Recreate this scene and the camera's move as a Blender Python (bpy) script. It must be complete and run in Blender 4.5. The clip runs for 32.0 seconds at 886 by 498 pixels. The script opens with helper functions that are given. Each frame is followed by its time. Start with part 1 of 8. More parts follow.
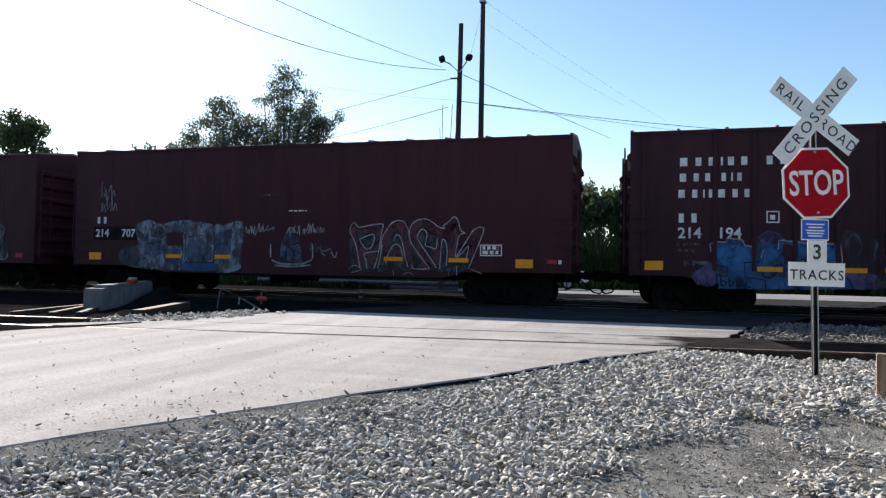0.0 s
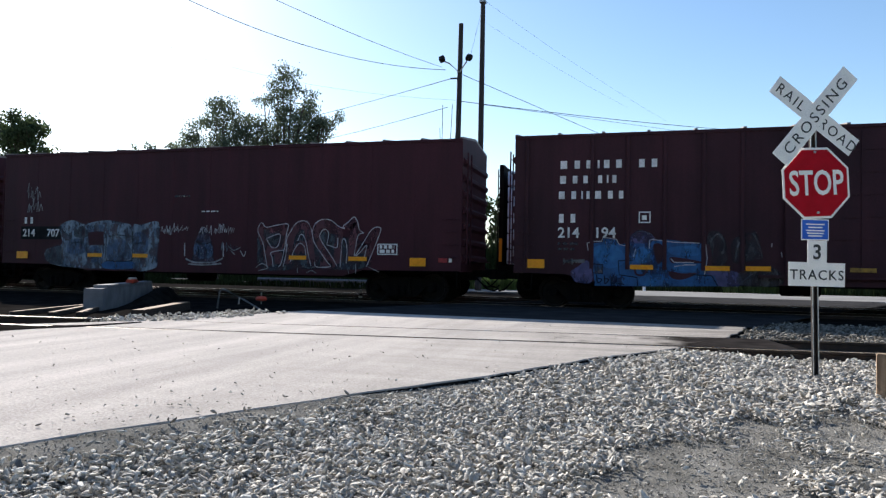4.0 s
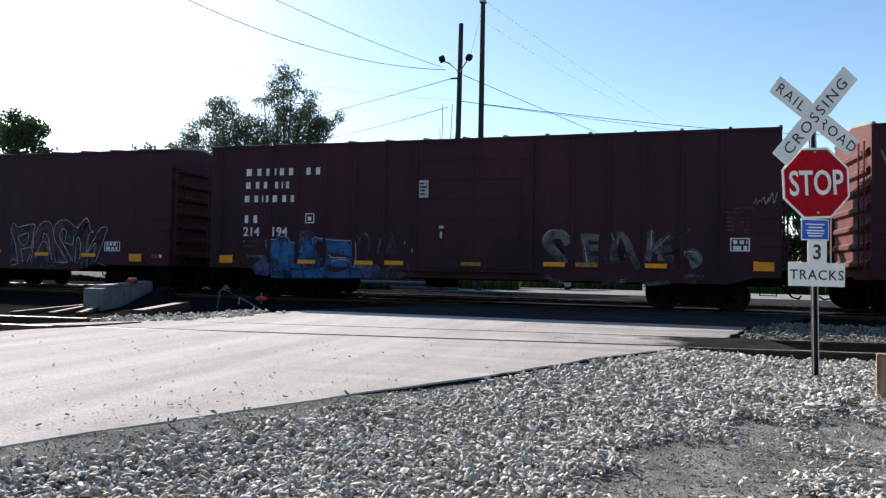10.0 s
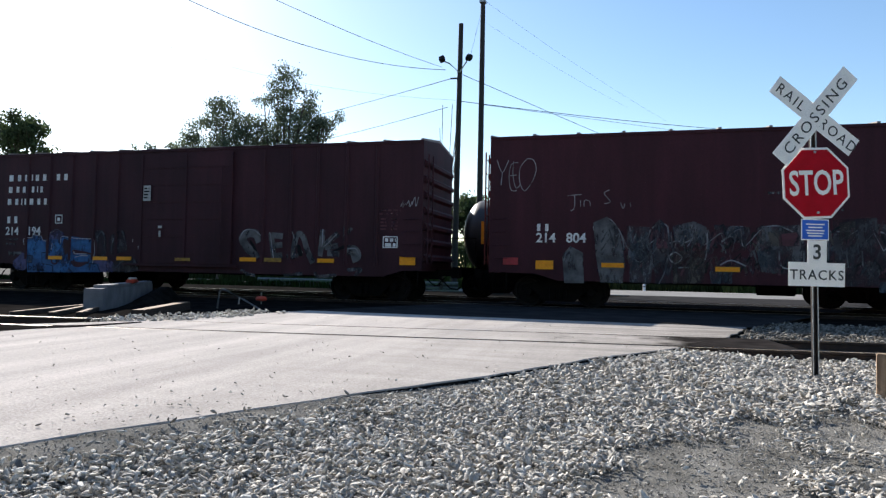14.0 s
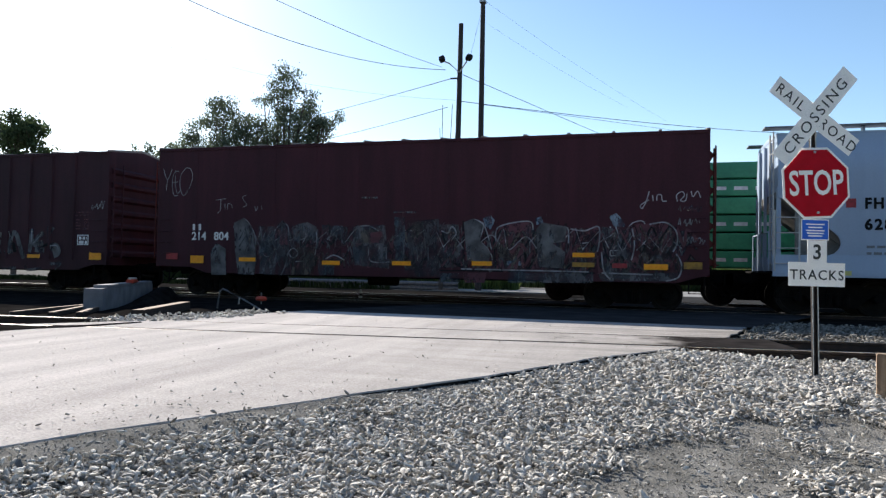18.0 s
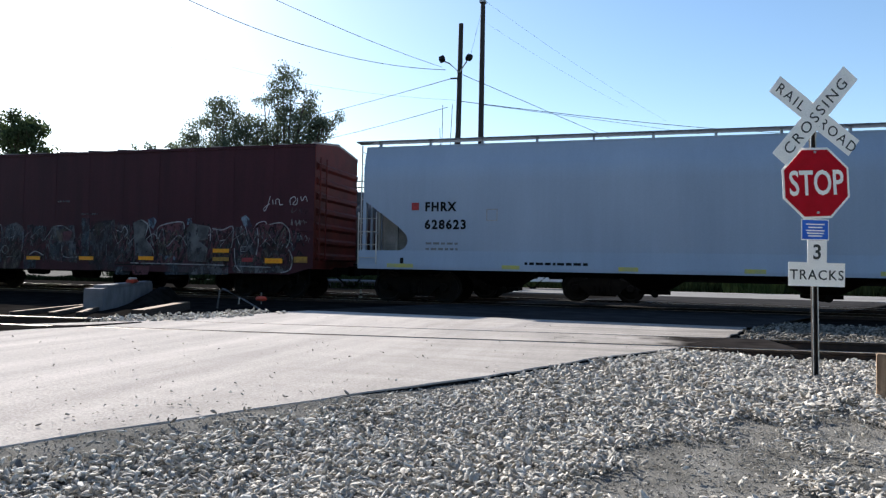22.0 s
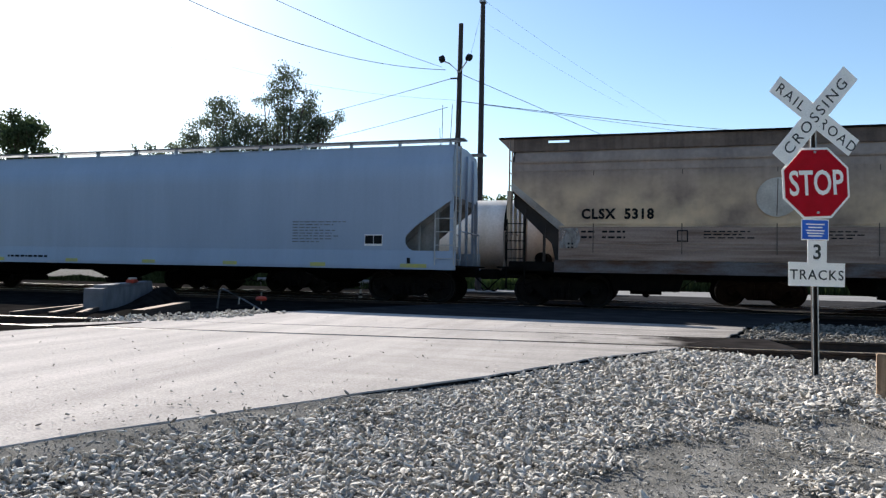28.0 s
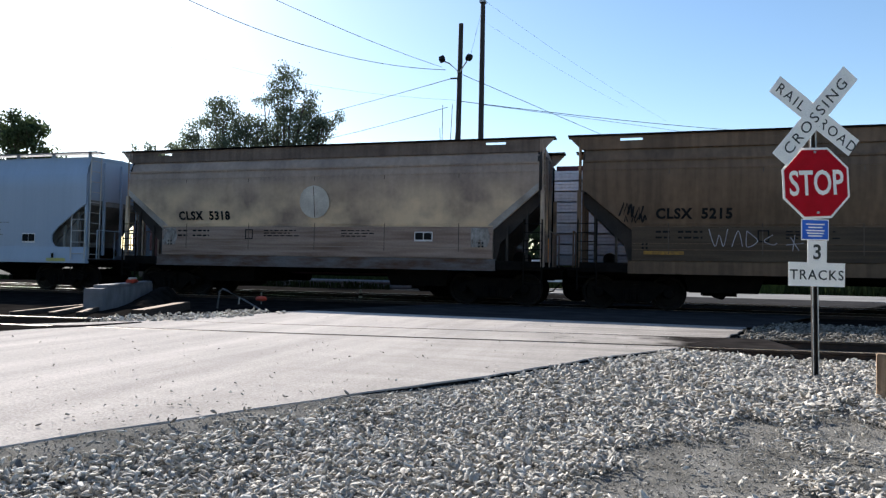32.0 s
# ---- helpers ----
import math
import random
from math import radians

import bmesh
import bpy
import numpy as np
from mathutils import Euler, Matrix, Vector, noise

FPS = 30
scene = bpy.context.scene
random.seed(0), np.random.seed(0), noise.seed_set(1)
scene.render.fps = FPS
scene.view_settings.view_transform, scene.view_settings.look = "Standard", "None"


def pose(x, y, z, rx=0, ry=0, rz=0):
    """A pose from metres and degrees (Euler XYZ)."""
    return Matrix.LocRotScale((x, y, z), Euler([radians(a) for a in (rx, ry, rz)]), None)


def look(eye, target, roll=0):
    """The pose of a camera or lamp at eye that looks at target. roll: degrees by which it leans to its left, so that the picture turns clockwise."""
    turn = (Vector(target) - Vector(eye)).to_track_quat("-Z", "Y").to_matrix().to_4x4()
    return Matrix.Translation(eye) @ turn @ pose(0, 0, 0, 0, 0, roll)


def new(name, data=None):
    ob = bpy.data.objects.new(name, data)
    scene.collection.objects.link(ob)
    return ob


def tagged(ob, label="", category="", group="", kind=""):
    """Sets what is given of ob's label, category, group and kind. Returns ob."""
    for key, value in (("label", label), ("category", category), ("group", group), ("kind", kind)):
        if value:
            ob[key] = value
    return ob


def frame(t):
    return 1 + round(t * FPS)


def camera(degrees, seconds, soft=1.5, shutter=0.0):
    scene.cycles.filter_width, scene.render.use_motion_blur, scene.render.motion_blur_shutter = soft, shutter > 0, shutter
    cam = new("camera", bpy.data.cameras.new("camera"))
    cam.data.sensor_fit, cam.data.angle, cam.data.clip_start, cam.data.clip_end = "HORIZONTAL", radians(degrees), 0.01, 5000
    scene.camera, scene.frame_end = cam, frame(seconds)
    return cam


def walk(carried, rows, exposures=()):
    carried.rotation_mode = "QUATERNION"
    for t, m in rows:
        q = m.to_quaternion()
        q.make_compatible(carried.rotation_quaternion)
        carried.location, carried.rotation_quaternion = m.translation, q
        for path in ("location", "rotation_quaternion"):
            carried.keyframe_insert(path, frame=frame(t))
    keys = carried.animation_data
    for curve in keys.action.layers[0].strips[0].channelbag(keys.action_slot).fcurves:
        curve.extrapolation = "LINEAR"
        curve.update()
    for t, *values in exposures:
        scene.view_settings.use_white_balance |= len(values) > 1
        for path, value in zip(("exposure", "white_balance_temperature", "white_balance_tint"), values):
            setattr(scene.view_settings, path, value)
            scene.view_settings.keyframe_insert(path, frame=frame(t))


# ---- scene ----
# camera: fixed, low, beside the road
EYE = (0.0, 0.0, 0.95)
YAW, TILT = radians(15.99), radians(1.83)
AIM = (EYE[0] - 20 * math.sin(YAW) * math.cos(TILT), EYE[1] + 20 * math.cos(YAW) * math.cos(TILT), EYE[2] + 20 * math.sin(TILT))
cam = camera(66.32, 32.0, soft=1.3)
VIEW = look(EYE, AIM, 1.10)
walk(cam, [(0.0, VIEW), (32.0, VIEW)], exposures=[(0.0, 1.0, 6600, 10), (32.0, 1.0, 6600, 10)])

# daylight: low sun behind the trains
SUN = Vector((-0.665, 0.575, 0.512)).normalized()
world = bpy.data.worlds.new("sky")
scene.world = world
world.use_nodes = True
wn = world.node_tree
sky = wn.nodes.new("ShaderNodeTexSky")
sky.sky_type, sky.sun_disc = "NISHITA", False
sky.sun_elevation = math.asin(SUN.z)
sky.sun_rotation = math.atan2(SUN.x, SUN.y)
sky.air_density, sky.dust_density, sky.ozone_density = 1.0, 0.35, 1.2
wn.nodes["Background"].inputs["Strength"].default_value = 0.098
tint = wn.nodes.new("ShaderNodeHueSaturation")
tint.inputs["Saturation"].default_value = 1.14
wn.links.new(sky.outputs["Color"], tint.inputs["Color"])
wn.links.new(tint.outputs["Color"], wn.nodes["Background"].inputs["Color"])
sun_data = bpy.data.lights.new("sun", "SUN")
sun_data.energy, sun_data.angle, sun_data.color = 5.0, radians(0.55), (1.0, 0.955, 0.89)
sun = new("sun", sun_data)
sun.matrix_world = look(SUN * 80, (0, 0, 0))

# ---- materials ----
def mat(name, c1, c2, scale=3.0, rough=0.75, metal=0.0, bump=0.15, fine=45.0, stretch=(1, 1, 1), vary=0.0, gloss=0.4, contrast=(0.35, 0.65), island=False, grain=0.5, turn=0.0, streak=0.0):
    m = bpy.data.materials.new(name)
    m.use_nodes = True
    nt = m.node_tree
    b = nt.nodes["Principled BSDF"]
    co = nt.nodes.new("ShaderNodeTexCoord")
    mp = nt.nodes.new("ShaderNodeMapping")
    mp.inputs["Scale"].default_value = stretch
    mp.inputs["Rotation"].default_value = (0, 0, turn)
    nt.links.new(co.outputs["Object"], mp.inputs["Vector"])
    n1, n2 = nt.nodes.new("ShaderNodeTexNoise"), nt.nodes.new("ShaderNodeTexNoise")
    n1.inputs["Scale"].default_value, n1.inputs["Detail"].default_value = scale, 6
    n2.inputs["Scale"].default_value, n2.inputs["Detail"].default_value = fine, 4
    nt.links.new(mp.outputs["Vector"], n1.inputs["Vector"])
    nt.links.new(co.outputs["Object"], n2.inputs["Vector"])
    ramp = nt.nodes.new("ShaderNodeMapRange")
    ramp.inputs["From Min"].default_value, ramp.inputs["From Max"].default_value = contrast
    nt.links.new(n1.outputs["Fac"], ramp.inputs["Value"])
    mix = nt.nodes.new("ShaderNodeMix")
    mix.data_type = "RGBA"
    mix.inputs["A"].default_value, mix.inputs["B"].default_value = (*c1, 1), (*c2, 1)
    nt.links.new(ramp.outputs["Result"], mix.inputs["Factor"])
    hsv = nt.nodes.new("ShaderNodeHueSaturation")
    nt.links.new(mix.outputs["Result"], hsv.inputs["Color"])
    add = nt.nodes.new("ShaderNodeMath")
    add.operation = "MULTIPLY_ADD"
    nt.links.new(n2.outputs["Fac"], add.inputs[0])
    add.inputs[1].default_value, add.inputs[2].default_value = grain, 1 - grain / 2
    last = add
    if vary:
        info = nt.nodes.new("ShaderNodeNewGeometry" if island else "ShaderNodeObjectInfo")
        v = nt.nodes.new("ShaderNodeMath")
        v.operation = "MULTIPLY_ADD"
        nt.links.new(info.outputs["Random Per Island" if island else "Random"], v.inputs[0])
        v.inputs[1].default_value, v.inputs[2].default_value = vary, 1 - vary / 2
        w = nt.nodes.new("ShaderNodeMath")
        w.operation = "MULTIPLY"
        nt.links.new(add.outputs[0], w.inputs[0])
        nt.links.new(v.outputs[0], w.inputs[1])
        last = w
    if streak:
        # runs of grime down the side
        ms = nt.nodes.new("ShaderNodeMapping")
        ms.inputs["Scale"].default_value = (4.0, 4.0, 0.22)
        nt.links.new(co.outputs["Object"], ms.inputs["Vector"])
        n3 = nt.nodes.new("ShaderNodeTexNoise")
        n3.inputs["Scale"].default_value, n3.inputs["Detail"].default_value = 1.6, 5
        nt.links.new(ms.outputs["Vector"], n3.inputs["Vector"])
        r3 = nt.nodes.new("ShaderNodeMapRange")
        r3.inputs["From Min"].default_value, r3.inputs["From Max"].default_value = 0.36, 0.62
        r3.inputs["To Min"].default_value, r3.inputs["To Max"].default_value = 1 - streak, 1.0
        nt.links.new(n3.outputs["Fac"], r3.inputs["Value"])
        w3 = nt.nodes.new("ShaderNodeMath")
        w3.operation = "MULTIPLY"
        nt.links.new(last.outputs[0], w3.inputs[0])
        nt.links.new(r3.outputs["Result"], w3.inputs[1])
        last = w3
    nt.links.new(last.outputs[0], hsv.inputs["Value"])
    nt.links.new(hsv.outputs["Color"], b.inputs["Base Color"])
    b.inputs["Roughness"].default_value, b.inputs["Metallic"].default_value = rough, metal
    b.inputs["Specular IOR Level"].default_value = gloss
    if bump:
        bp = nt.nodes.new("ShaderNodeBump")
        bp.inputs["Strength"].default_value, bp.inputs["Distance"].default_value = bump, 0.01
        nt.links.new(n2.outputs["Fac"], bp.inputs["Height"])
        nt.links.new(bp.outputs["Normal"], b.inputs["Normal"])
    return m


BOX_RED = mat("boxcar_red", (0.062, 0.0155, 0.0225), (0.044, 0.0120, 0.0172), 1.2, 0.68, stretch=(1.5, 1.5, 0.25), fine=25, gloss=0.24, streak=0.10)
BOX_DARK = mat("boxcar_brown", (0.058, 0.0178, 0.0240), (0.036, 0.0125, 0.0170), 1.2, 0.70, stretch=(0.8, 1.5, 0.3), fine=25, gloss=0.24, streak=0.14)
BOX_BRIGHT = mat("boxcar_end_red", (0.115, 0.016, 0.012), (0.065, 0.012, 0.0095), 2.0, 0.65, fine=20, gloss=0.25)
ROOF = mat("roof_zinc", (0.30, 0.28, 0.26), (0.16, 0.12, 0.10), 0.8, 0.6, 0.3, fine=12)
HOP_BLUE = mat("hopper_pale_blue", (0.330, 0.408, 0.515), (0.288, 0.36, 0.46), 0.7, 0.42, stretch=(1, 1, 0.3), fine=30, gloss=0.5, bump=0.02, grain=0.15, streak=0.03)
HOP_TAN = mat("hopper_weathered_grey", (0.40, 0.300, 0.232), (0.25, 0.186, 0.150), 0.9, 0.45, stretch=(0.9, 1, 0.35), fine=9, gloss=0.4, grain=0.5, contrast=(0.36, 0.66), bump=0.02, streak=0.13)
DISC = mat("faded_disc_paint", (0.70, 0.66, 0.59), (0.50, 0.46, 0.40), 2.0, 0.6, fine=20, bump=0.0, contrast=(0.35, 0.7))
HOP_DARK = mat("hopper_grimy_brown", (0.225, 0.138, 0.082), (0.125, 0.080, 0.050), 0.8, 0.5, stretch=(0.9, 1, 0.4), fine=6, gloss=0.3, grain=0.5, contrast=(0.3, 0.7), bump=0.03, streak=0.3)
HOP_LOWER = mat("hopper_rust_streaked", (0.36, 0.265, 0.215), (0.18, 0.11, 0.078), 1.6, 0.6, stretch=(0.35, 1, 5.0), fine=22, gloss=0.25, grain=0.5, contrast=(0.35, 0.75))
HOP_LOWER_DARK = mat("hopper_dark_streaked", (0.10, 0.070, 0.045), (0.055, 0.035, 0.023), 1.6, 0.6, stretch=(0.35, 1, 5.0), fine=22, gloss=0.25, grain=0.5, contrast=(0.35, 0.75))
# shade of the end recesses put into the slope sheets' base colour
SLOPE_DARK = mat("slope_sheet_shaded", (0.040, 0.030, 0.024), (0.020, 0.016, 0.014), 2.0, 0.8, fine=18)
HOP_SILL = mat("hopper_sill_grey", (0.15, 0.138, 0.138), (0.095, 0.047, 0.028), 2.2, 0.65, stretch=(0.6, 1, 2.5), fine=22, gloss=0.2, grain=0.6, contrast=(0.38, 0.66))
HOP_INNER = mat("slope_sheet_grey", (0.26, 0.255, 0.235), (0.15, 0.145, 0.135), 1.5, 0.7, fine=18, bump=0.03)
HOP_RUST = mat("slope_sheet_rust", (0.15, 0.115, 0.09), (0.08, 0.062, 0.05), 2.0, 0.8, fine=18)
PALE = mat("faded_white_paint", (0.50, 0.49, 0.47), (0.34, 0.32, 0.30), 3.0, 0.7, fine=30, contrast=(0.3, 0.75))
IRON = mat("dark_iron", (0.0055, 0.005, 0.005), (0.010, 0.0085, 0.0075), 5.0, 0.85, 0.0, fine=40, gloss=0.06)
WHEEL = mat("wheel_steel", (0.014, 0.012, 0.011), (0.008, 0.0072, 0.007), 6.0, 0.65, 0.1, fine=40, gloss=0.15)
YELLOW = mat("reflective_yellow", (0.95, 0.36, 0.008), (0.80, 0.27, 0.008), 14.0, 0.4, fine=80, bump=0.05, contrast=(0.4, 0.8))
YELLOW_OLD = mat("dirty_yellow", (0.42, 0.22, 0.03), (0.22, 0.12, 0.03), 10.0, 0.6, fine=60)
YELLOW_PALE = mat("pale_yellow_paint", (0.55, 0.50, 0.10), (0.40, 0.42, 0.20), 5.0, 0.6, fine=60)
REDPATCH = mat("red_reflector", (0.40, 0.03, 0.04), (0.25, 0.03, 0.03), 14.0, 0.5, fine=80)
LETTER = mat("white_lettering", (0.82, 0.80, 0.77), (0.50, 0.48, 0.46), 6.0, 0.7, fine=60, bump=0.0, contrast=(0.4, 0.75))
BLACKPAINT = mat("black_lettering", (0.010, 0.010, 0.011), (0.018, 0.018, 0.019), 6.0, 0.8, fine=60, bump=0.0, gloss=0.08)
BLEACH = mat("bleached_paint", (0.46, 0.43, 0.40), (0.30, 0.27, 0.24), 3.0, 0.8, fine=30, bump=0.0)
RIM = mat("pale_flange", (0.40, 0.37, 0.34), (0.22, 0.19, 0.165), 1.5, 0.7, fine=20, bump=0.03)
HOP_FASCIA = mat("hopper_dark_fascia", (0.21, 0.155, 0.12), (0.11, 0.08, 0.065), 1.4, 0.6, stretch=(0.6, 1, 1), fine=14, gloss=0.25, streak=0.3)
STENCIL = mat("faded_stencil_grey", (0.13, 0.14, 0.15), (0.20, 0.215, 0.23), 5.0, 0.7, fine=40, bump=0.0)
G_MIST = mat("spray_misty_blue", (0.11, 0.16, 0.25), (0.05, 0.08, 0.14), 3.0, 0.7, fine=30, bump=0.0)
G_BLUE = mat("spray_blue", (0.020, 0.105, 0.265), (0.012, 0.055, 0.15), 3.0, 0.65, fine=30, bump=0.0)
G_PALE = mat("spray_pale_blue", (0.29, 0.35, 0.41), (0.10, 0.135, 0.18), 3.5, 0.7, fine=30, bump=0.0, contrast=(0.4, 0.62))
G_DIM = mat("spray_dim_grey", (0.064, 0.059, 0.064), (0.034, 0.027, 0.030), 3.0, 0.75, fine=30, bump=0.0, contrast=(0.4, 0.62))
G_LINE = mat("spray_fine_line", (0.33, 0.32, 0.335), (0.15, 0.148, 0.155), 4.0, 0.75, fine=30, bump=0.0, contrast=(0.4, 0.65))
G_GREY = mat("spray_grey", (0.125, 0.121, 0.126), (0.060, 0.054, 0.058), 3.0, 0.75, fine=30, bump=0.0, contrast=(0.4, 0.62))
G_TEAL = mat("spray_dull_teal", (0.062, 0.076, 0.092), (0.034, 0.038, 0.045), 3.0, 0.75, fine=30, bump=0.0, contrast=(0.4, 0.62))
G_SAND = mat("spray_dull_sand", (0.105, 0.085, 0.068), (0.045, 0.034, 0.03), 3.0, 0.75, fine=30, bump=0.0, contrast=(0.4, 0.62))
G_LILAC = mat("spray_dull_lilac", (0.080, 0.074, 0.11), (0.04, 0.034, 0.05), 3.0, 0.75, fine=30, bump=0.0, contrast=(0.4, 0.62))
G_ASH = mat("spray_ash_grey", (0.15, 0.148, 0.148), (0.06, 0.055, 0.057), 2.6, 0.75, fine=30, bump=0.0, contrast=(0.38, 0.6))
G_WHITE = mat("spray_white", (0.50, 0.48, 0.50), (0.30, 0.27, 0.29), 5.0, 0.7, fine=60, bump=0.0)
G_PURPLE = mat("spray_violet", (0.10, 0.09, 0.20), (0.05, 0.045, 0.10), 4.0, 0.7, fine=30, bump=0.0)
G_SKY = mat("spray_sky_blue", (0.030, 0.16, 0.36), (0.018, 0.09, 0.23), 3.0, 0.65, fine=30, bump=0.0)
G_MAROON = mat("spray_maroon", (0.11, 0.035, 0.045), (0.075, 0.024, 0.03), 4.0, 0.7, fine=30, bump=0.0)
CONCRETE = mat("road_concrete", (0.54, 0.496, 0.464), (0.368, 0.339, 0.318), 2.6, 0.9, fine=55, bump=1.0, stretch=(1, 0.10, 1), turn=radians(-27), grain=0.9, contrast=(0.25, 0.75), gloss=0.0)
# pale road given a dark base where the trains' shadow lies
CROSSING = mat("shaded_crossing_road", (0.044, 0.043, 0.045), (0.028, 0.028, 0.029), 1.5, 0.95, fine=80, bump=0.8, grain=0.7, gloss=0.0)
ASPHALT = mat("far_asphalt", (0.25, 0.242, 0.235), (0.18, 0.176, 0.172), 0.5, 0.9, fine=30, gloss=0.0)
DIRT = mat("grey_dirt", (0.212, 0.203, 0.186), (0.115, 0.110, 0.100), 3.5, 0.95, fine=170, bump=1.0, grain=0.9, gloss=0.0)
DARK_GROUND = mat("near_black_ground", (0.020, 0.018, 0.017), (0.009, 0.0085, 0.008), 2.5, 0.95, fine=60, bump=1.0, grain=0.9, gloss=0.0)
STONE = mat("ballast_stone", (0.525, 0.486, 0.43), (0.285, 0.263, 0.231), 16.0, 0.75, fine=140, bump=0.4, vary=1.0, island=True, gloss=0.4)
STONE_FAR = mat("darker_ballast", (0.25, 0.23, 0.20), (0.11, 0.10, 0.088), 16.0, 0.9, fine=140, bump=0.5, vary=1.25, island=True, gloss=0.1)
FINES = mat("gravel_fines", (0.37, 0.347, 0.31), (0.20, 0.187, 0.168), 16.0, 0.85, fine=140, bump=0.4, vary=1.2, island=True, gloss=0.2)
STONE_SINGLE = mat("ballast_stone_single", (0.525, 0.486, 0.43), (0.285, 0.263, 0.231), 16.0, 0.75, fine=140, bump=0.4, vary=1.0, gloss=0.4)
RAILTOP = mat("polished_rail", (0.66, 0.63, 0.60), (0.48, 0.44, 0.41), 8.0, 0.24, 0.95, fine=60, bump=0.02)
RAILDULL = mat("dull_rail", (0.26, 0.235, 0.215), (0.17, 0.145, 0.13), 8.0, 0.4, 0.9, fine=60, bump=0.02)
RAILSIDE = mat("rusty_rail", (0.050, 0.030, 0.022), (0.028, 0.020, 0.017), 8.0, 0.85, fine=60)
WOOD = mat("old_timber", (0.055, 0.038, 0.029), (0.025, 0.019, 0.016), 4.0, 0.85, fine=50, stretch=(0.5, 4, 4), bump=0.4)
WOOD_LIT = mat("sunlit_tie_top", (0.25, 0.145, 0.085), (0.13, 0.078, 0.048), 4.0, 0.85, fine=50, stretch=(0.5, 4, 4), bump=0.4)
WOOD_POST = mat("raw_timber", (0.30, 0.22, 0.15), (0.20, 0.13, 0.085), 6.0, 0.8, fine=60, stretch=(4, 4, 0.5), bump=0.3)
POLE = mat("creosoted_pole", (0.036, 0.031, 0.030), (0.021, 0.018, 0.018), 3.0, 0.9, fine=40, stretch=(3, 3, 0.2))
SIGN_WHITE = mat("sign_white_sheeting", (0.97, 0.945, 0.885), (0.92, 0.895, 0.835), 6.0, 0.6, fine=90, bump=0.02)
SIGN_RED = mat("sign_red_sheeting", (0.47, 0.006, 0.018), (0.40, 0.006, 0.015), 6.0, 0.7, fine=90, bump=0.0, gloss=0.1, grain=0.2)
SIGN_BLUE = mat("sign_blue_sheeting", (0.015, 0.13, 0.62), (0.015, 0.11, 0.55), 6.0, 0.6, fine=90, bump=0.02)
SIGN_BLACK = mat("sign_black_legend", (0.030, 0.032, 0.028), (0.05, 0.052, 0.046), 6.0, 0.6, fine=90, bump=0.0)
POST_STEEL = mat("dull_post_steel", (0.16, 0.16, 0.165), (0.10, 0.10, 0.105), 9.0, 0.5, 0.5, fine=60, bump=0.03)
GALV = mat("galvanised_steel", (0.38, 0.39, 0.40), (0.27, 0.28, 0.29), 9.0, 0.45, 0.6, fine=60, bump=0.03)
BLOCK = mat("cast_concrete", (0.194, 0.198, 0.215), (0.129, 0.132, 0.144), 2.5, 0.9, fine=50, bump=0.2)
ORANGE = mat("safety_orange", (0.62, 0.07, 0.035), (0.45, 0.06, 0.03), 9.0, 0.5, fine=50)
LEAF = mat("tree_leaves", (0.075, 0.098, 0.066), (0.115, 0.138, 0.092), 0.6, 0.7, fine=8, bump=0.0, vary=0.7, island=True)
LEAF_DARK = mat("far_tree_leaves", (0.035, 0.055, 0.024), (0.060, 0.085, 0.033), 0.4, 0.75, fine=8, bump=0.0, vary=0.7, island=True)
def let_light_through(m, c):
    """Thin blades: the light from behind passes into them."""
    nt = m.node_tree
    tr, mx = nt.nodes.new("ShaderNodeBsdfTranslucent"), nt.nodes.new("ShaderNodeMixShader")
    tr.inputs["Color"].default_value = (*c, 1)
    mx.inputs[0].default_value = 0.55
    nt.links.new(nt.nodes["Principled BSDF"].outputs[0], mx.inputs[1])
    nt.links.new(tr.outputs[0], mx.inputs[2])
    nt.links.new(mx.outputs[0], nt.nodes["Material Output"].inputs["Surface"])


